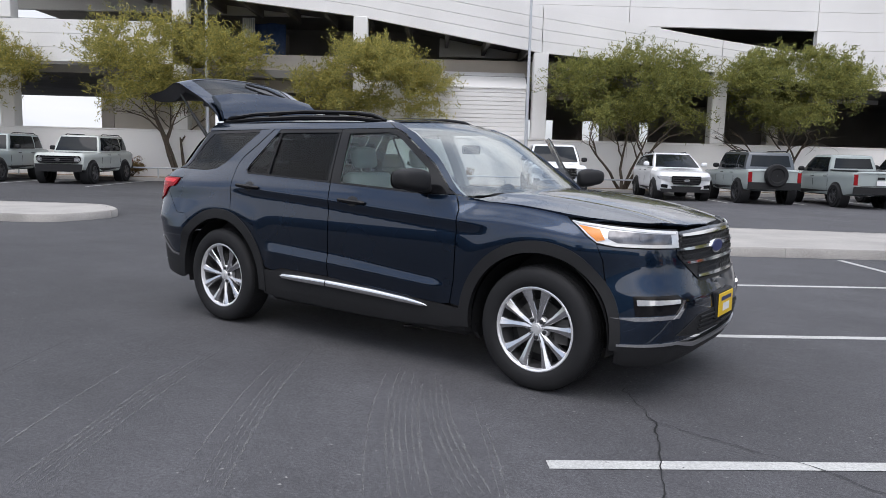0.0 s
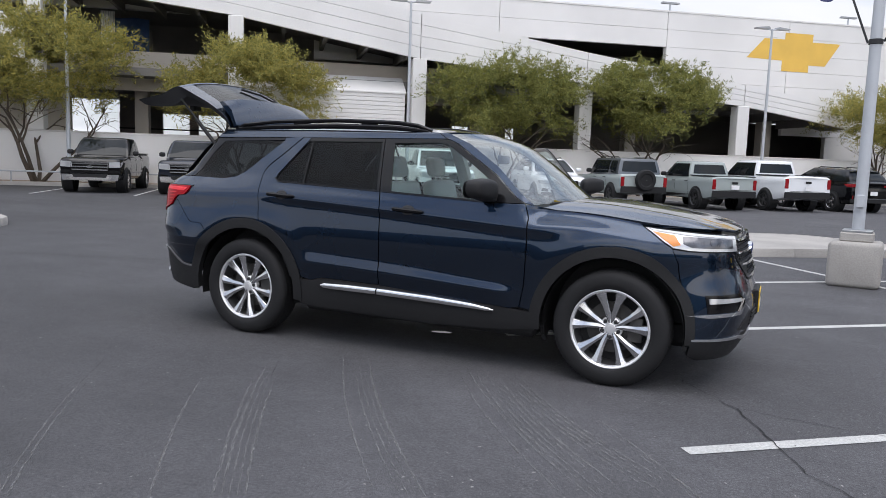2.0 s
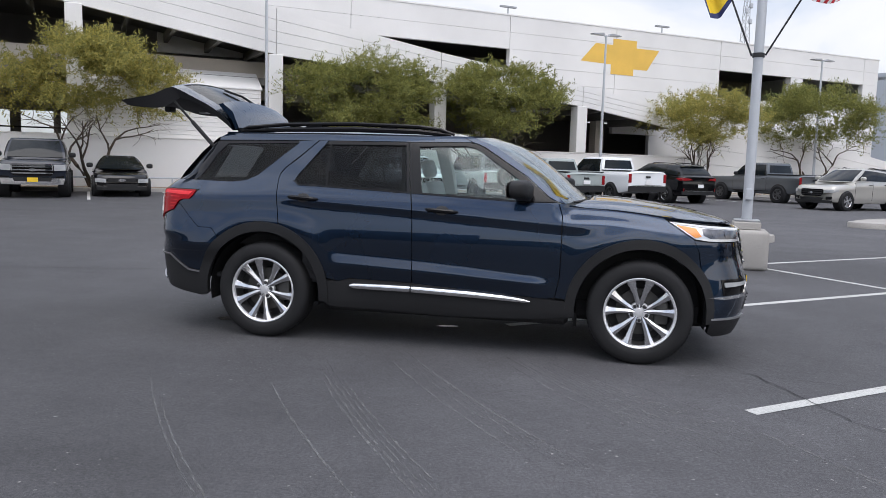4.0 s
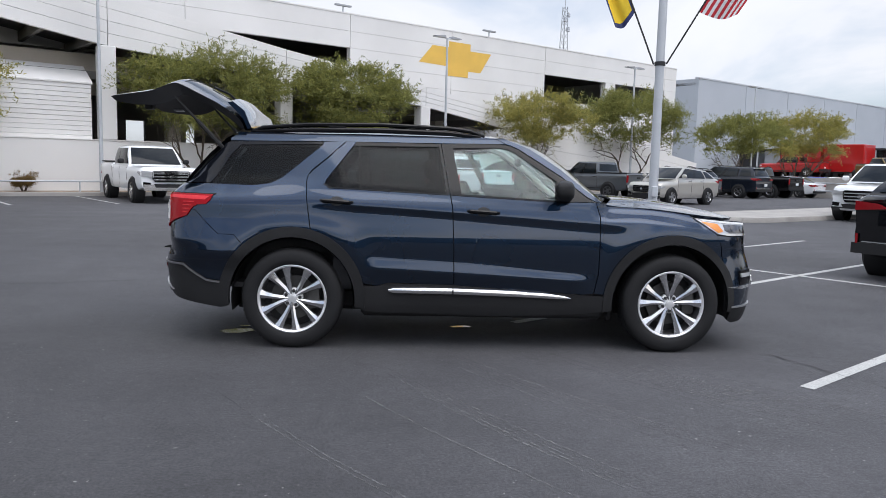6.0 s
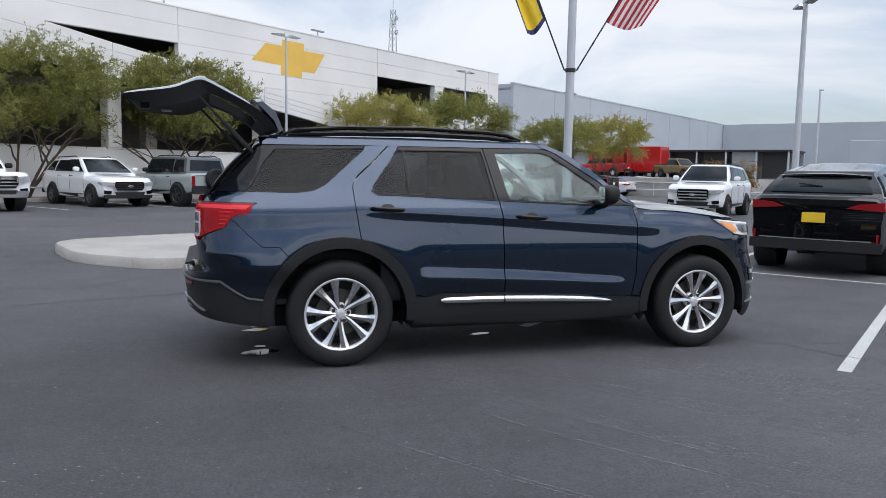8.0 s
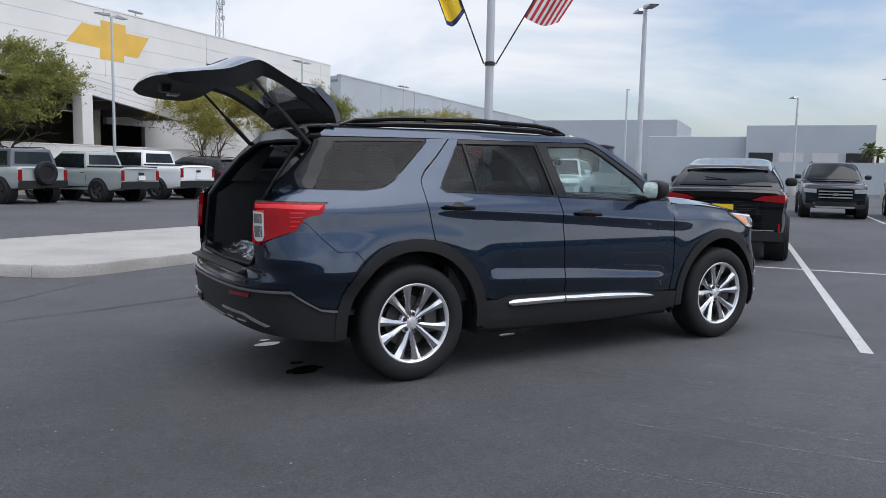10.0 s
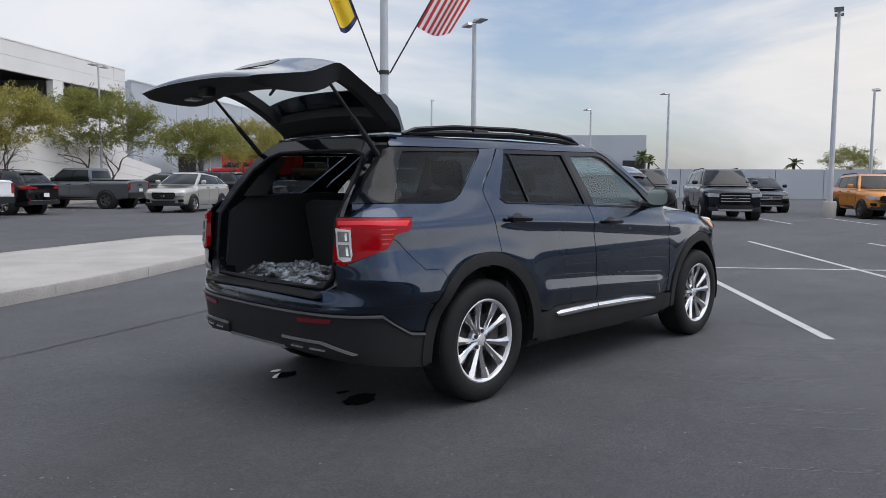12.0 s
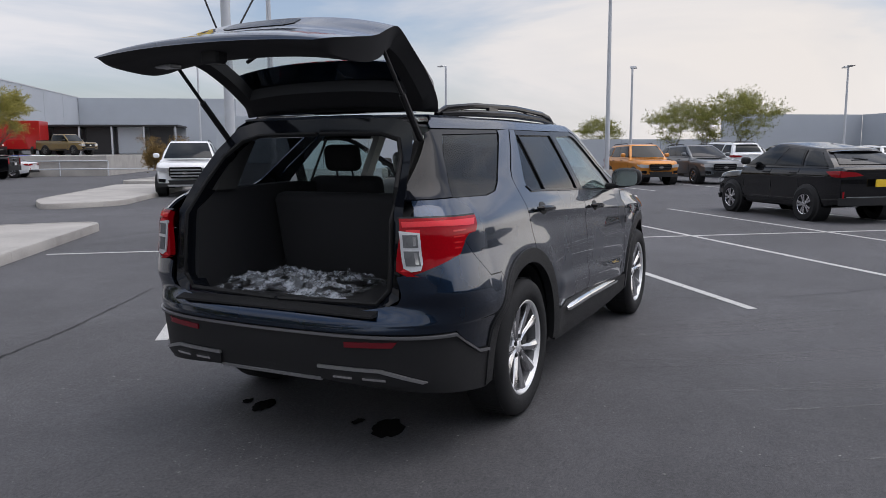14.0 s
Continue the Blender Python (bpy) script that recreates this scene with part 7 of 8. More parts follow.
vehicle("pickup", P_GREY, "dark grey pickup truck with black wheels, parked nose in", G(28.0, 22.2, 0, IN), dark_rim=True)
vehicle("suv", P_GREY, "grey SUV parked nose in", G(35.4, 22.0, 0, IN))
vehicle("large_suv", P_NAVY, "dark grey-blue large SUV parked nose in", G(39.6, 21.3, 0, IN))
vehicle("pickup", P_BLACK, "black pickup truck at the far end of the row", G(43.3, 21.5, 0, IN))
vehicle("sedan", P_WHITE, "white sports sedan parked nose in", G(46.5, 20.8, 0, IN), cladding=False)
vehicle("sedan", P_BLUE, "bright blue sedan parked nose in", G(50.4, 21.0, 0, IN), cladding=False)
vehicle("sedan", P_WHITE, "white hatchback at the end of the row", G(53.6, 21.0, 0, IN), cladding=False)
vehicle("large_suv", P_WHITE, "white large SUV with a black grille, facing the lane", G(23.7, 5.6, 0, TOWARD + 4), dark_rim=True, bright=True)
vehicle("wide_crossover", P_BLACK, "black crossover with a yellow plate, parked nose away", G(9.2, -1.35, 0, AWAY), tag=True, dark_rim=True, rails=False)
vehicle("large_suv", P_NAVY, "black large SUV facing the lane", G(24.8, -4.1, 0, TOWARD), bright=True, group="black large SUVs")
vehicle("large_suv", P_NAVY, "black large SUV facing the lane", G(24.8, -7.1, 0, TOWARD), bright=True, group="black large SUVs")
vehicle("crossover", P_NAVY, "dark crossover parked behind the black SUVs", G(32.6, -10.6, 0, TOWARD), bright=True)
vehicle("small_suv", P_ORANGE, "orange small SUV with a dark bumper, facing the lane", G(26.9, -13.6, 0, TOWARD), dark_rim=True)
vehicle("suv", P_GREY, "grey SUV parked beside the orange one", G(27.2, -16.6, 0, TOWARD))
vehicle("crossover", P_BLACK, "black crossover with alloy wheels, parked nose away", G(10.05, -9.95, 0, AWAY + 2), tag=True, rails=False)
vehicle("large_suv", P_WHITE, "white SUV parked in a far row", G(33.5, -21.5, 0, AWAY))
for k, (p, words) in enumerate(((P_GREY, "grey SUV in a far row"), (P_SILVER, "silver SUV in a far row"), (P_BLACK, "black SUV in a far row"), (P_WHITE, "white SUV in a far row"), (P_RED, "red SUV in a far row"), (P_GREY, "dark grey SUV in a far row"))):
    vehicle("suv", p, words, G(39.0, -25.5 - 3.2 * k, 0, AWAY))
vehicle("wide_crossover", P_SILVER, "champagne silver crossover standing in the drive lane", G(25.9, 15.7, 0, TOWARD), cladding=False)

# ---------------------------------------------------------------- trees and shrubs
def leaf_mat(name, col, trans):
    m = bpy.data.materials.new(name)
    m.use_nodes = True
    t = m.node_tree
    t.nodes.clear()
    out = t.nodes.new("ShaderNodeOutputMaterial")
    d, tr, mx = t.nodes.new("ShaderNodeBsdfDiffuse"), t.nodes.new("ShaderNodeBsdfTranslucent"), t.nodes.new("ShaderNodeMixShader")
    geo = t.nodes.new("ShaderNodeNewGeometry")
    ramp = t.nodes.new("ShaderNodeValToRGB")
    ramp.color_ramp.elements[0].color = (col[0] * 0.55, col[1] * 0.62, col[2] * 0.7, 1)
    ramp.color_ramp.elements[1].color = (col[0] * 1.45, col[1] * 1.30, col[2] * 1.1, 1)
    t.links.new(geo.outputs["Random Per Island"], ramp.inputs[0])
    t.links.new(ramp.outputs[0], d.inputs["Color"])
    t.links.new(ramp.outputs[0], tr.inputs["Color"])
    mx.inputs[0].default_value = trans
    t.links.new(d.outputs[0], mx.inputs[1])
    t.links.new(tr.outputs[0], mx.inputs[2])
    t.links.new(mx.outputs[0], out.inputs[0])
    return m


M_LEAF = leaf_mat("palo_verde_leaf", (0.35, 0.335, 0.115), 0.45)
M_LEAFGREEN = leaf_mat("mesquite_leaf", (0.25, 0.265, 0.095), 0.45)
M_DRYLEAF = leaf_mat("dry_shrub_leaf", (0.24, 0.17, 0.08), 0.25)
M_BARK = mat("brown_bark", (0.085, 0.065, 0.048), 0.9, var=0.25, vscale=8, fine=0.25, fscale=60, bump=0.8, bscale=40)


def tree_parts(seed, height, spread, leaves, stems=4, low=0.34):
    """Meshes of a many-stemmed feathery tree: the wood and the crown of small narrow leaves."""
    rng = np.random.RandomState(seed)
    bm = bmesh.new()
    tips = []

    def limb(p, d, length, r, depth):
        pts, rad = [p], [r]
        n = 5
        for k in range(n):
            d = (d + Vector(rng.normal(0, 0.16, 3)) + Vector((0, 0, 0.05 if depth < 2 else -0.06))).normalized()
            p = p + d * length / n
            pts.append(p)
            rad.append(r * (1 - 0.62 * (k + 1) / n))
        tube(bm, pts, rad, 7 if depth < 2 else 4)
        if depth >= 3:
            tips.append((pts[-1], d))
            tips.append((pts[3], d))
            return
        for k in range(3 if depth else 3):
            base = pts[2 + k] if depth else pts[3 + (k % 3)]
            side = Vector(rng.normal(0, 1, 3))
            side.z = abs(side.z) * 0.3
            limb(base, (d * 0.75 + side.normalized() * 0.75).normalized(), length * (0.66 if depth else 0.58), rad[2 + k] * 0.68, depth + 1)
        if depth:
            tips.append((pts[-1], d))
    for k in range(stems):
        a = math.tau * k / stems + rng.uniform(-0.4, 0.4)
        lean = rng.uniform(0.38, 0.72)
        limb(Vector((0.10 * math.cos(a), 0.10 * math.sin(a), -0.05)), Vector((math.cos(a) * lean, math.sin(a) * lean, 1)).normalized(), height * 0.46, 0.065 + 0.03 * rng.rand(), 0)
    wood = bpy.data.meshes.new("trunk")
    bmesh.ops.recalc_face_normals(bm, faces=bm.faces)
    bm.to_mesh(wood)
    bm.free()
    finish(wood, 60)
    wood.materials.append(M_BARK)
    # sprays of narrow leaves along drooping twigs round the limb ends and in the crown's shell
    cen = []
    for p, d in tips:
        if p.z > height * (low - 0.04):
            cen.append(np.array(p))
    rr = np.array([spread / 2, spread / 2, height * 0.29])
    while len(cen) < 420:
        v = rng.normal(0, 1, 3)
        v /= np.linalg.norm(v)
        v[2] = abs(v[2]) if rng.rand() < 0.72 else v[2] * 0.5
        p = v * rr * rng.uniform(0.55, 1.04) + np.array([0, 0, height * 0.72])
        q = noise.noise(Vector(p * 0.75 + seed))
        if q > -0.05 and p[2] > height * low:
            cen.append(p)
    cen = np.array(cen)
    per = leaves // len(cen)
    n = per * len(cen)
    start = np.repeat(cen, per, axis=0)
    # each clump: three twigs, leaves strung along them
    twig = rng.normal(0, 1, (len(cen), 4, 3))
    lift = np.clip((cen[:, 2] / height - 0.60) * 3.2, -0.15, 1.3)
    twig[:, :, 2] = twig[:, :, 2] * 0.55 + lift[:, None]
    twig /= np.linalg.norm(twig, axis=2, keepdims=True)
    pick = rng.randint(0, 4, (len(cen), per))
    along = rng.uniform(0.0, 1.0, (len(cen), per, 1))
    base = twig[np.arange(len(cen))[:, None], pick]
    size = rng.uniform(0.35, 1.0, (len(cen), 1, 1)) * spread / 6.0
    pos = start + (base * along * size).reshape(-1, 3) - np.array([0, 0, 1]) * (along**2 * 0.16).reshape(-1, 1) + rng.normal(0, 0.055, (n, 3))
    a = rng.normal(0, 1, (n, 3)) + base.reshape(-1, 3) * 1.2
    a /= np.linalg.norm(a, axis=1, keepdims=True)
    b = np.cross(a, rng.normal(0, 1, (n, 3)))
    b /= np.linalg.norm(b, axis=1, keepdims=True) + 1e-9
    ln, wd = rng.uniform(0.050, 0.105, (n, 1)), rng.uniform(0.012, 0.021, (n, 1))
    v = np.stack([pos - a * ln, pos + b * wd, pos + a * ln, pos - b * wd], 1).reshape(-1, 3)
    crown = bpy.data.meshes.new("crown")
    crown.vertices.add(n * 4)
    crown.vertices.foreach_set("co", v.ravel())
    crown.loops.add(n * 4)
    crown.loops.foreach_set("vertex_index", np.arange(n * 4))
    crown.polygons.add(n)
    crown.polygons.foreach_set("loop_start", np.arange(n) * 4)
    crown.update(calc_edges=True)
    return wood, crown


VARIANTS = [tree_parts(3, 5.6, 6.6, 46000, low=0.57), tree_parts(8, 5.4, 6.2, 46000, stems=3, low=0.57), tree_parts(14, 5.0, 6.4, 34000, stems=3, low=0.58), tree_parts(31, 5.2, 6.2, 22000, stems=2, low=0.5)]


def plant(v, u, n, scale, turn, label, leaf, z=0.1, squash=1.0):
    wood, crown = VARIANTS[v]
    t = thing("tree", label, "tree", G(u, n, z, turn) @ Matrix.Diagonal((scale, scale, scale * squash, 1)), group="car park trees")
    o = new("trunk", wood)
    o.parent = t
    c = new("crown", crown)
    c.parent = t
    c.data = crown if leaf is M_LEAF else VARIANT_GREEN[v]
    return t


VARIANT_GREEN = []
for w, c in VARIANTS:
    c.materials.append(M_LEAF)
    g2 = c.copy()
    g2.materials[0] = M_LEAFGREEN
    VARIANT_GREEN.append(g2)
YEL = "feathery yellow-green desert tree in the planting strip"
GRN = "feathery green desert tree with several bare stems"
plant(0, -11.2, 27.3, 1.20, 10, YEL, M_LEAF)
plant(1, -2.9, 27.2, 1.08, 130, YEL, M_LEAF)
plant(0, 8.2, 27.2, 1.05, 200, GRN, M_LEAFGREEN)
plant(1, 15.3, 27.2, 1.10, 40, GRN, M_LEAFGREEN)
plant(2, 28.6, 27.2, 1.12, 80, YEL, M_LEAF)
plant(1, 37.2, 27.2, 1.18, 290, GRN, M_LEAFGREEN)
plant(2, 51.5, 27.0, 1.15, 20, GRN, M_LEAFGREEN)
plant(0, 60.5, 27.0, 1.15, 160, YEL, M_LEAF)
plant(3, 47.0, -26.0, 0.90, 60, "sparse desert tree beyond the parked cars", M_LEAFGREEN)
plant(3, 45.0, -29.4, 1.02, 210, "sparse desert tree beyond the parked cars", M_LEAFGREEN)
plant(3, 70.0, -28.5, 0.85, 10, "small far desert tree behind the boundary wall", M_LEAFGREEN)
plant(1, -20.5, 27.2, 1.1, 70, YEL, M_LEAF)
wood, crown = tree_parts(21, 2.4, 3.4, 16000, stems=6, low=0.05)
crown.materials.append(M_DRYLEAF)
bush = thing("shrub", "dry brown shrub on a kerb island", "shrub", G(37.5, 9.0, 0.1))
for nm, me in (("stems", wood), ("foliage", crown)):
    o = new(nm, me)
    o.parent = bush
for k, (u, s) in enumerate(((-9.2, 0.45), (-13.5, 0.4), (6.3, 0.35), (23.5, 0.4), (1.2, 0.35), (33.0, 0.4))):
    sh = thing("shrub", "small dry shrub in the planting strip", "shrub", G(u, 27.5, 0.1, 40 * k) @ Matrix.Scale(s, 4), group="strip shrubs")
    for nm, me in (("stems", wood), ("foliage", crown)):
        o = new(nm, me)
        o.parent = sh

def palm(u, n, height, seed, label="small far fan palm beyond the car park"):
    """A slim ringed trunk under a round head of drooping fronds."""
    rng = random.Random(seed)
    t = thing("palm_tree", label, "palm tree", G(u, n, 0, 50 * seed), group="far palms")
    part("trunk", tube(bmesh.new(), [(0, 0, -0.05), (0.06, 0.02, height * 0.5), (0, 0.05, height)], [0.24, 0.17, 0.15], 9), M_BARK, t, angle=60)
    for k in range(22):
        a, tilt, ln = math.tau * k / 22 + rng.uniform(-0.1, 0.1), rng.uniform(-0.5, 1.25), rng.uniform(1.2, 1.7)
        d = Vector((math.cos(a) * math.cos(tilt), math.sin(a) * math.cos(tilt), math.sin(tilt)))
        w = Vector((-math.sin(a), math.cos(a), 0))
        vs, fs = [], []
        for i in range(7):
            q = i / 6
            p = Vector((0, 0.05, height)) + d * ln * q - Vector((0, 0, 0.55 * q * q))
            e = 0.05 + 0.20 * math.sin(math.pi * min(1.0, q * 1.05)) ** 0.8
            vs += [p - w * e - Vector((0, 0, 0.10 * q)), p + Vector((0, 0, 0.03)), p + w * e - Vector((0, 0, 0.10 * q))]
            if i:
                b = 3 * i
                fs += [(b - 3, b - 2, b + 1, b), (b - 2, b - 1, b + 2, b + 1)]
        raw("frond", vs, fs, M_PALM, t, angle=60)
    return t


M_PALM = leaf_mat("palm_frond", (0.09, 0.11, 0.05), 0.2)
palm(101.0, -13.4, 4.9, 1)
palm(104.0, -14.6, 4.3, 2)
palm(112.0, -36.5, 4.2, 3)

# ---------------------------------------------------------------- posts, flags, far yard
def lamp_post(u, n, h, turn=0.0, heads=2, base=True, thick=0.075, label="tall grey car park lamp post with twin flat heads"):
    t = thing("lamp_post", label, "lamp post", G(u, n, 0, turn), group="lamp posts")
    bm = bmesh.new()
    tube(bm, [(0, 0, 0.5 if base else 0.0), (0, 0, h)], [thick, thick * 0.62], 10)
    part("pole", bm, M_POLE, t)
    if base:
        part("footing", lathe(bmesh.new(), [(0.26, 0), (0.26, 0.62), (0.23, 0.66), (0.001, 0.66)], axis="z", steps=20), M_CONCRETE, t, "pale concrete footing", angle=40)
    for s in (1, -1)[:heads]:
        part("arm", tube(bmesh.new(), [(0, 0, h - 0.05), (s * 0.25, 0, h)], 0.03, 6), M_POLE, t)
        bm = bmesh.new()
        prism(bm, [(s * 0.18, h - 0.02), (s * 0.85, h - 0.01), (s * 0.88, h + 0.03), (s * 0.25, h + 0.09)], "y", -0.17, 0.17)
        part("lamp_head", bm, M_STEEL, t, angle=0)
    return t


for u in (-9.9, 3.85, 21.3, 37.3, 52.6):
    lamp_post(u, 26.9, 8.25, base=False, thick=0.085)
lamp_post(23.5, 2.6, 7.5, 30, thick=0.13)
lamp_post(26.3, -11.75, 8.2, -20, thick=0.11)
lamp_post(52.9, -9.3, 8.0, 30, heads=1, thick=0.12)
lamp_post(53.4, -3.6, 6.9, 30, heads=1, thick=0.10)
lamp_post(35.3, -16.8, 6.15, -30, heads=1, thick=0.09)
lamp_post(41.7, -35.3, 7.1, -20, heads=2, thick=0.1)
lamp_post(75.0, 12.0, 10.0, 0, heads=1, thick=0.14)
for u in (22.8, 36.0):
    t = thing("roof_lamp", "small twin lamp on the garage roof", "lamp post", G(u, 40.0, 9.6), group="roof lamps")
    part("pole", tube(bmesh.new(), [(0, 0, 0), (0, 0, 2.4)], 0.05, 6), M_POLE, t)
    part("lamp_head", boxed(-0.6, 0.6, -0.12, 0.12, 2.4, 2.5), M_STEEL, t)
hood = thing("roof_vent", "dark vent on the garage roof", "vent", G(13.6, 36.0, 9.6))
part("housing", boxed(-0.8, 0.8, -0.8, 0.8, 0, 0.75, 0.1), M_DARK, hood)
vent = thing("roof_vent", "dark low vent on the garage roof", "vent", G(43.5, 36.0, 9.6))
part("housing", boxed(-0.9, 0.9, -0.8, 0.8, 0, 0.6, 0.1), M_DARK, vent)
tower = thing("radio_mast", "thin lattice radio mast behind the garage roof", "mast", G(40.75, 36.5, 9.6))
bm = bmesh.new()
for k in range(9):
    z, w = 0.5 * k, 0.26 - 0.014 * k
    w2 = w - 0.014
    for a in range(4):
        c0, c1 = [(w * x, w * y, z) for x, y in ((1, 1), (-1, 1), (-1, -1), (1, -1))], [(w2 * x, w2 * y, z + 0.5) for x, y in ((1, 1), (-1, 1), (-1, -1), (1, -1))]
        tube(bm, [c0[a], c1[a]], 0.025, 4)
        tube(bm, [c0[a], c1[(a + 1) % 4]], 0.016, 4)
part("lattice", bm, M_STEEL, tower)
part("aerial", tube(bmesh.new(), [(0, 0, 4.5), (0, 0, 5.2)], 0.02, 5), M_STEEL, tower)
for z, s in ((2.6, 1), (3.3, -1), (3.7, 1)):
    part("dish", boxed(s * 0.2 - 0.12, s * 0.2 + 0.12, -0.3, -0.1, z, z + 0.35, 0.03), M_POLE, tower)
part("mast_base", boxed(-1.1, 1.1, -0.8, 0.8, 0.0, 0.5, 0.05), M_DARK, tower)

# flagpole in a concrete block
pole = thing("flag_pole", "white flagpole standing in a square concrete block", "flagpole", G(6.05, 2.45, 0, 47))
bm = bmesh.new()
box(bm, -0.32, 0.32, -0.32, 0.32, 0, 0.60, 0.06, 3)
part("block", bm, M_CONCRETE, pole, "pale chipped concrete block")
part("plinth", boxed(-0.20, 0.20, -0.20, 0.20, 0.60, 0.72, 0.015), M_CONCRETE, pole)
part("base_plate", boxed(-0.18, 0.18, -0.18, 0.18, 0.72, 0.75, 0.005), M_STEEL, pole)
part("shaft", tube(bmesh.new(), [(0, 0, 0.75), (0, 0, 4.0), (0, 0, 9.0)], [0.076, 0.069, 0.05], 16), M_POLE, pole, angle=60)
part("socket_box", boxed(-0.15, -0.07, -0.05, 0.05, 1.05, 1.22, 0.01), M_POLE, pole)
part("collar", lathe(bmesh.new(), [(0.070, 3.17), (0.088, 3.175), (0.088, 3.235), (0.070, 3.24)], axis="z", steps=16), M_DARK, pole)
fd = Vector((math.cos(radians(-63 - 47)), math.sin(radians(-63 - 47)), 0))
M_FLAGRED = mat("red_flag_cloth", (0.50, 0.03, 0.04), 0.85, var=0.08, fine=0.1)
M_FLAGWHITE = mat("white_flag_cloth", (0.72, 0.72, 0.72), 0.85, var=0.06, fine=0.1)
M_FLAGYELLOW = mat("yellow_flag_cloth", (0.80, 0.55, 0.03), 0.85, var=0.08, fine=0.1)
for s, tilt in ((1, 30), (-1, 22)):
    d = fd * s * math.sin(radians(tilt)) + Vector((0, 0, math.cos(radians(tilt))))
    a = Vector((0, 0, 3.2)) + fd * s * 0.1
    part("flag_rod", tube(bmesh.new(), [a, a + d * 2.6], 0.014, 6), M_DARK, pole)
    flag = thing("flag", "striped red and white flag on a slanted rod" if s > 0 else "yellow flag with a navy border on a slanted rod", "flag", pole.matrix_world.copy(), group="pole flags")
    # the cloth hangs from the rod: p runs across the stripes, q down the rod
    nb, na = 20, 13
    mesh_v, mesh_f, slot = [], [], []
    wide, low_end, sag = (0.66, 0.92, 0.10) if s > 0 else (0.34, 0.92, 0.12)
    across = Vector((-fd.y, fd.x, 0))
    for i in range(na + 1):
        for j in range(nb + 1):
            p, q = i / na, j / nb
            bottom = -sag * math.sin(math.pi * min(1.0, 0.9 * p)) * q + (0.10 if s > 0 else 0.20) * p * q * (1 if s > 0 else -1) * 0.5
            wave = across * (0.06 * math.sin(9 * p + 2.5 * q) * p)
            mesh_v.append(a + d * (low_end + 1.55 * (1 - q)) + fd * s * wide * p * (1 - 0.12 * q) + Vector((0, 0, bottom - 0.10 * p)) + wave)
    for i in range(na):
        for j in range(nb):
            mesh_f.append((i * (nb + 1) + j, (i + 1) * (nb + 1) + j, (i + 1) * (nb + 1) + j + 1, i * (nb + 1) + j + 1))
            slot.append(i % 2 if s > 0 else (1 if j == nb - 1 or i in (0, na - 1) or 8 <= j < 13 and 4 <= i < 8 else 0))
    cloth = raw("cloth", mesh_v, mesh_f, M_FLAGRED if s > 0 else M_FLAGYELLOW, flag, angle=60)
    cloth.data.materials.append(M_FLAGWHITE if s > 0 else M_NAVY)
    cloth.data.polygons.foreach_set("material_index", slot)

# raised yard with red trailers
yard = thing("raised_yard", "raised concrete yard behind a low wall and pipe rail", "yard", GRID, kind="structure")
part("deck", boxed(48, 110, 14.5, 43.5, 0, 1.35), M_CONCRETE, yard, "pale concrete yard deck")
part("rail", tube(bmesh.new(), [(47.9, 14.4, 1.0), (47.9, 30, 1.0)], 0.04, 6), M_POLE, yard)
for k in range(6):
    part("post", tube(bmesh.new(), [(47.9, 14.4 + 3 * k, 0.0), (47.9, 14.4 + 3 * k, 1.0)], 0.04, 6), M_POLE, yard)
for (u0, u1, n0, n1, h) in ((69.2, 71.6, 29.2, 33.2, 3.0), (69.0, 71.4, 25.2, 28.8, 3.1)):
    t = thing("red_trailer", "bright red enclosed box trailer on the raised yard", "trailer", G(0, 0, 1.35), group="red trailers")
    part("box", boxed(u0, u1, n0, n1, 0.55, h, 0.04), P_RED, t)
    part("chassis", boxed(u0 + 0.2, u1 - 0.2, n0 + 0.2, n1 - 0.2, 0.42, 0.549), M_DARK, t)
    for n in (n0 + 0.7, n1 - 0.7):
        for u in (u0 + 0.12, u1 - 0.12):
            part("wheel", lathe(bmesh.new(), [(0.36, -0.12), (0.40, -0.08), (0.40, 0.08), (0.36, 0.12), (0.001, 0.12)], axis="y", steps=20, centre=(u, n, 0.40)), M_RUBBER, t)
vehicle("pickup", P_RED, "dark red pickup truck parked on the raised yard", G(66.5, 30.5, 1.35, IN), group="yard vehicles")
vehicle("mid_pickup", P_GOLD, "gold and black pickup truck on the raised yard", G(65.8, 22.0, 1.35, -121), group="yard vehicles", dark_rim=True)
shelter = thing("carport", "long dark flat-roofed carport with steel gates", "carport", G(0, 0, 1.35))
part("roof", boxed(74, 80, 14, 42, 2.75, 2.92), M_DARK, shelter)
for k in range(2, 12):
    part("post", boxed(74.1, 74.25, 8.2 + 3.0 * k, 8.35 + 3.0 * k, 0, 2.75), M_POLE, shelter)
    if k < 11:
        part("gate", boxed(75.0, 75.06, 8.6 + 3.0 * k, 10.9 + 3.0 * k, 0.1, 2.7), M_DARK if k % 3 else M_GREYWALL, shelter, "dark steel gate" if k % 3 else "grey panel gate")
part("back_wall", boxed(79.5, 79.8, 14, 42, 0, 2.74), M_GREYWALL, shelter)
steps_ob = thing("low_kerb_rail", "low pale rail along the far kerb", "rail", GRID, kind="structure")
part("bar", tube(bmesh.new(), [(46, 6, 0.5), (46, 20, 0.5)], 0.05, 6), M_POLE, steps_ob)

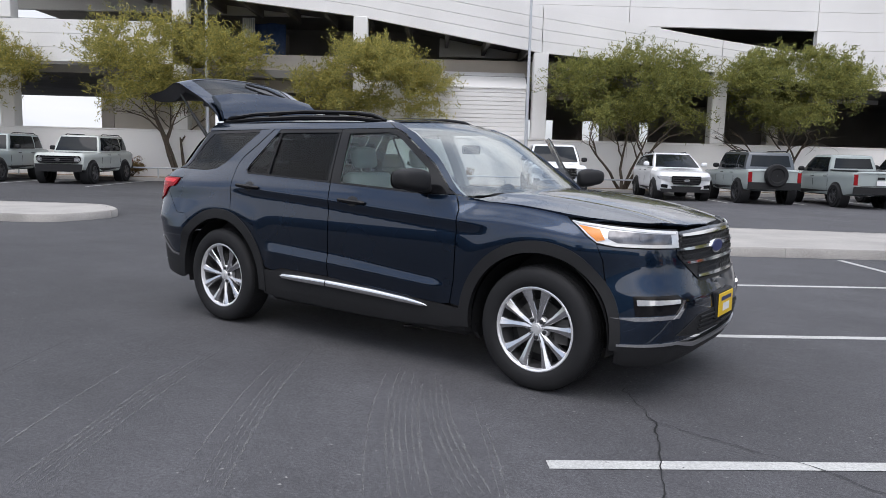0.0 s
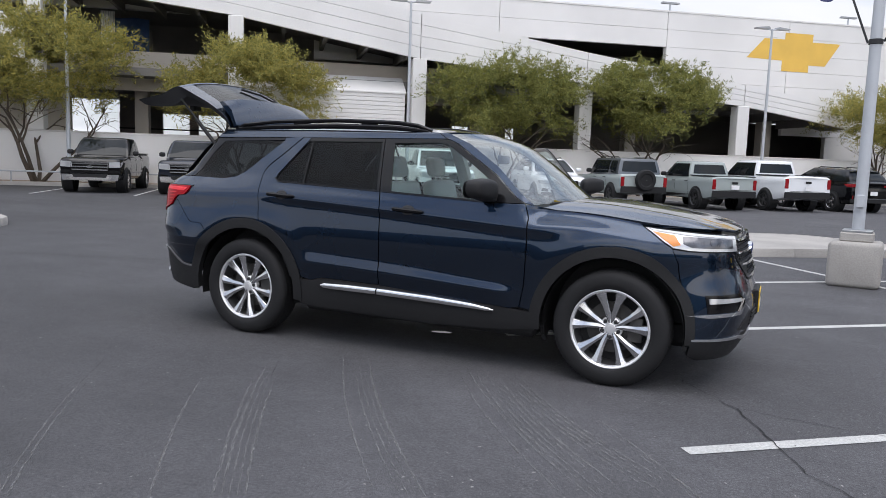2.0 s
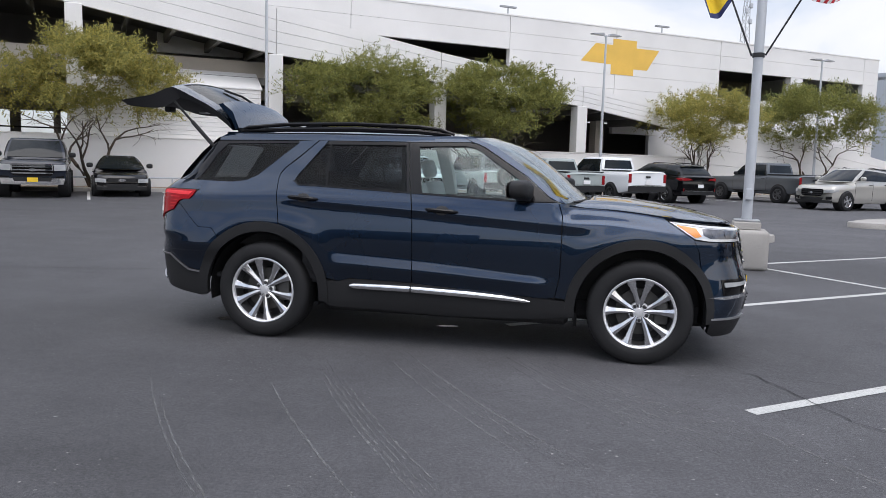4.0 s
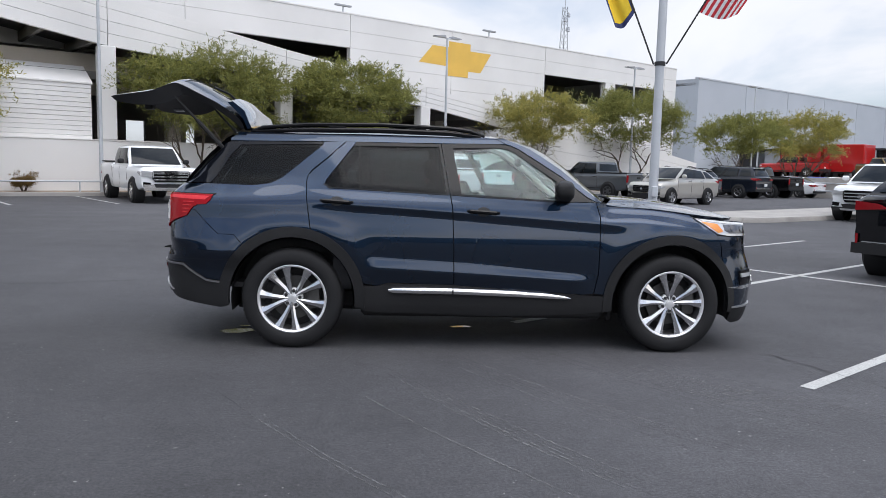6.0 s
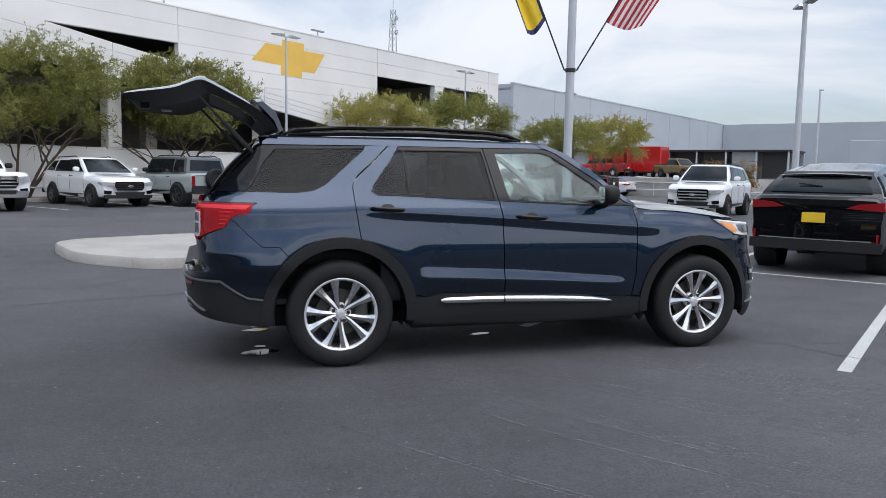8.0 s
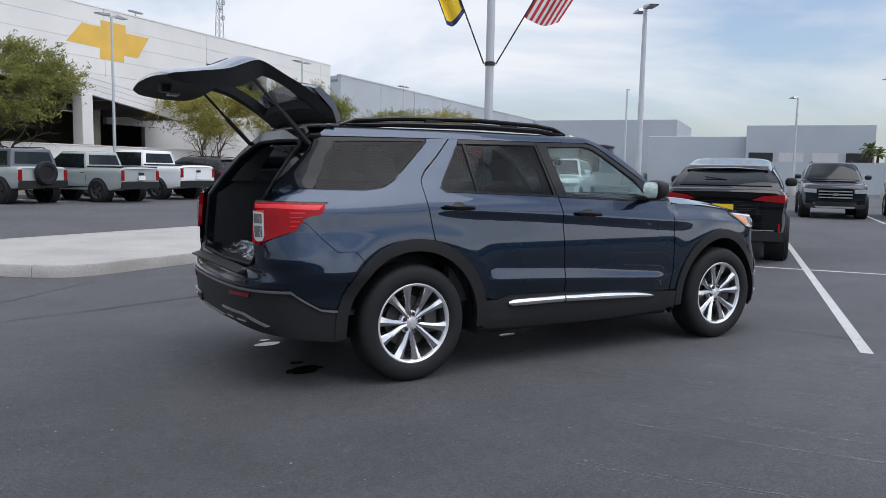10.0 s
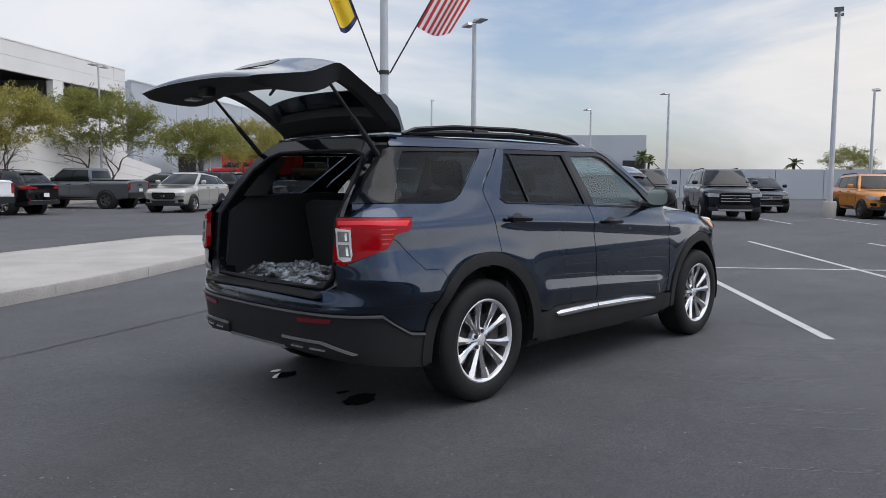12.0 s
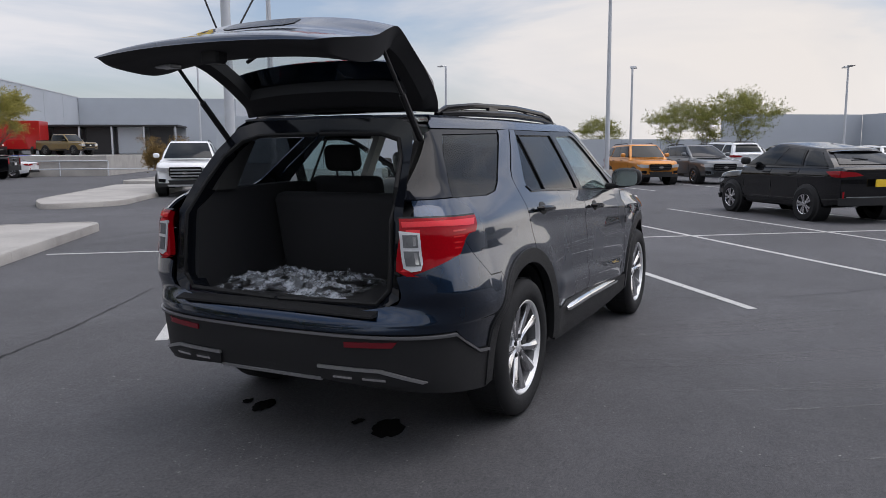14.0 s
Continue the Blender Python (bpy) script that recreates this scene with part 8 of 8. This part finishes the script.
# ---------------------------------------------------------------- marks on the asphalt
def streak(x0, y0, x1, y1, width, bend=0.0):
    """A tyre's scuff: several broken thin lines side by side."""
    a, b = Vector((x0, y0)), Vector((x1, y1))
    d = b - a
    rng = random.Random(int(x0 * 97 + y0 * 31))
    L, vs, fs = d.length, [], []
    for i in range(max(1, round(width / 0.035))):
        off = 0.035 * i - width / 2
        s0, s1, w = rng.uniform(0, 0.12), rng.uniform(0.75, 1.0), rng.uniform(0.008, 0.022)
        for k in range(25):
            q = s0 + (s1 - s0) * k / 24
            y = off + bend * math.sin(math.pi * q) + rng.uniform(-0.002, 0.002)
            e = w * (0.3 + 0.7 * math.sin(math.pi * (0.08 + 0.84 * k / 24)))
            vs += [(L * q, y - e / 2, 0.003), (L * q, y + e / 2, 0.003)]
            if k:
                n = len(vs)
                fs.append((n - 4, n - 2, n - 1, n - 3))
    ob = raw("tyre_mark", vs, fs, M_SCUFF, None, angle=0)
    ob.matrix_world = pose(x0, y0, 0, 0, 0, math.degrees(math.atan2(d.y, d.x)))
    return tagged(ob, label="pale dusty tyre scuff on the asphalt", category="tyre mark", group="tyre marks", kind="structure")


for q in ((0.60, -3.75, -0.81, -1.50, 0.16, 0.05), (0.30, -3.9, -1.2, -1.7, 0.05, 0.06), (1.05, -3.30, -0.46, -1.15, 0.05, 0.06), (1.22, -3.24, -0.36, -1.05, 0.14, 0.06), (1.75, -2.85, 0.40, -1.00, 0.05, 0.07), (1.92, -2.72, 0.58, -0.98, 0.22, 0.07),
          (2.15, -2.52, 0.80, -1.02, 0.16, 0.07), (0.2, -4.6, -1.9, -2.0, 0.08, 0.1), (3.0, -3.6, 1.2, -1.2, 0.07, -0.05)):
    streak(*q)
M_CRACK = mark_mat("tar_crack", (0.012, 0.012, 0.012), 40.0, 0.2, 0.35)
M_PUDDLE = mat("thin_water_film", (0.010, 0.010, 0.011), 0.035, spec=0.5, var=0.1)


def crack(pts, width, seed):
    rng = random.Random(seed)
    out = []
    for (x0, y0), (x1, y1) in zip(pts, pts[1:]):
        n = max(2, int(math.hypot(x1 - x0, y1 - y0) / 0.05))
        out += [(x0 + (x1 - x0) * k / n + rng.uniform(-0.014, 0.014), y0 + (y1 - y0) * k / n + rng.uniform(-0.014, 0.014)) for k in range(n)]
    return ribbon("crack", out, [width * rng.uniform(0.4, 1.3) for _ in out], M_CRACK, 0.007, "thin dark crack across the asphalt", "crack", "asphalt cracks", Matrix.Identity(4))


crack([(1.95, -0.55), (2.35, -1.03), (2.50, -1.42), (2.72, -1.95), (3.3, -2.6), (4.2, -3.4)], 0.009, 2)
crack([(2.35, -1.03), (3.2, -1.15), (4.4, -1.6), (6.0, -1.7)], 0.006, 5)
crack([(-7.5, 1.2), (-5.2, 1.9), (-3.0, 2.6), (-1.2, 3.3), (0.6, 4.2)], 0.016, 7)
crack([(-6.0, 4.0), (-4.0, 3.2), (-2.8, 4.6)], 0.012, 9)
crack([(-9, 7.2), (-3.5, 9.9), (4, 14.8), (14, 21)], 0.03, 11)


def blot(x, y, rx, ry, material, label, category, seed, turn=0.0):
    rng = random.Random(seed)
    pts = [(rx * math.cos(math.tau * k / 22) * rng.uniform(0.75, 1.15), ry * math.sin(math.tau * k / 22) * rng.uniform(0.75, 1.15)) for k in range(22)]
    bm = bmesh.new()
    bm.faces.new([bm.verts.new((*p, 0.005)) for p in pts])
    ob = part("puddle", bm, material, None, angle=0)
    ob.matrix_world = pose(x, y, 0, 0, 0, turn)
    return tagged(ob, label=label, category=category, group="puddles under the car", kind="structure")


for x, y, rx, ry, seed, turn in ((-2.06, -0.36, 0.15, 0.09, 3, 20), (-2.04, -0.16, 0.05, 0.03, 4, 0), (-2.05, 0.50, 0.11, 0.06, 6, 15), (-2.03, 0.64, 0.05, 0.03, 8, 15), (-0.11, -0.07, 0.10, 0.04, 12, 10)):
    blot(x, y, rx, ry, M_PUDDLE, "small dark puddle of water under the car", "puddle", seed, turn)



# covered goods on the garage's upper deck
cover = thing("deck_tarpaulin", "blue tarpaulin draped over goods on the upper deck", "tarpaulin", G(-8.9, 33.6, 5.12))
bm = bmesh.new()
rows = []
for i in range(13):
    u = -1.05 + 2.1 * i / 12
    rows.append([bm.verts.new((u, 0.10 * noise.noise(Vector((u * 2, v, 3))) - 0.25 * v, 0.2 + 2.5 * (1 - v) + 0.10 * noise.noise(Vector((u * 1.5, 5, v))))) for v in (0, 0.25, 0.5, 0.75, 1.0)])
for r0, r1 in zip(rows, rows[1:]):
    for k in range(4):
        bm.faces.new((r0[k], r0[k + 1], r1[k + 1], r1[k]))
bmesh.ops.solidify(bm, geom=bm.faces[:], thickness=0.05)
part("cover", bm, mat("blue_tarpaulin", (0.05, 0.11, 0.30), 0.5, var=0.2, vscale=3), cover, angle=50)
part("stack", boxed(-1.0, 1.0, 0.15, 1.2, 0, 2.3, 0.03), M_SOFFIT, cover)
rack = thing("wire_crate", "pale wire crate on the upper deck", "crate", G(-9.65, 33.2, 5.12))
part("panel", boxed(-0.3, 0.3, 0, 0.05, 0, 2.9), M_GARAGE, rack)
for k in range(6):
    part("bar", boxed(-0.3 + 0.11 * k, -0.28 + 0.11 * k, -0.06, -0.04, 0, 2.9), M_STEEL, rack)

# lit tube lamps under the garage decks
M_TUBELIGHT = bpy.data.materials.new("lit_tube")
M_TUBELIGHT.use_nodes = True
tb = M_TUBELIGHT.node_tree.nodes["Principled BSDF"]
tb.inputs["Emission Color"].default_value, tb.inputs["Emission Strength"].default_value = (1, 0.97, 0.9, 1), 6.0
for u, n, z in ((-4.6, 36.0, 8.95), (1.5, 38.0, 8.95)):
    fit = thing("tube_light", "lit white tube lamp under the garage ceiling", "ceiling light", G(u, n, z), group="garage tube lights")
    part("housing", boxed(-0.65, 0.65, -0.08, 0.08, 0.05, 0.30), M_STEEL, fit)
    part("tube", tube(bmesh.new(), [(-0.6, 0, 0.0), (0.6, 0, 0.0)], 0.045, 8), M_TUBELIGHT, fit, "glowing white tube")
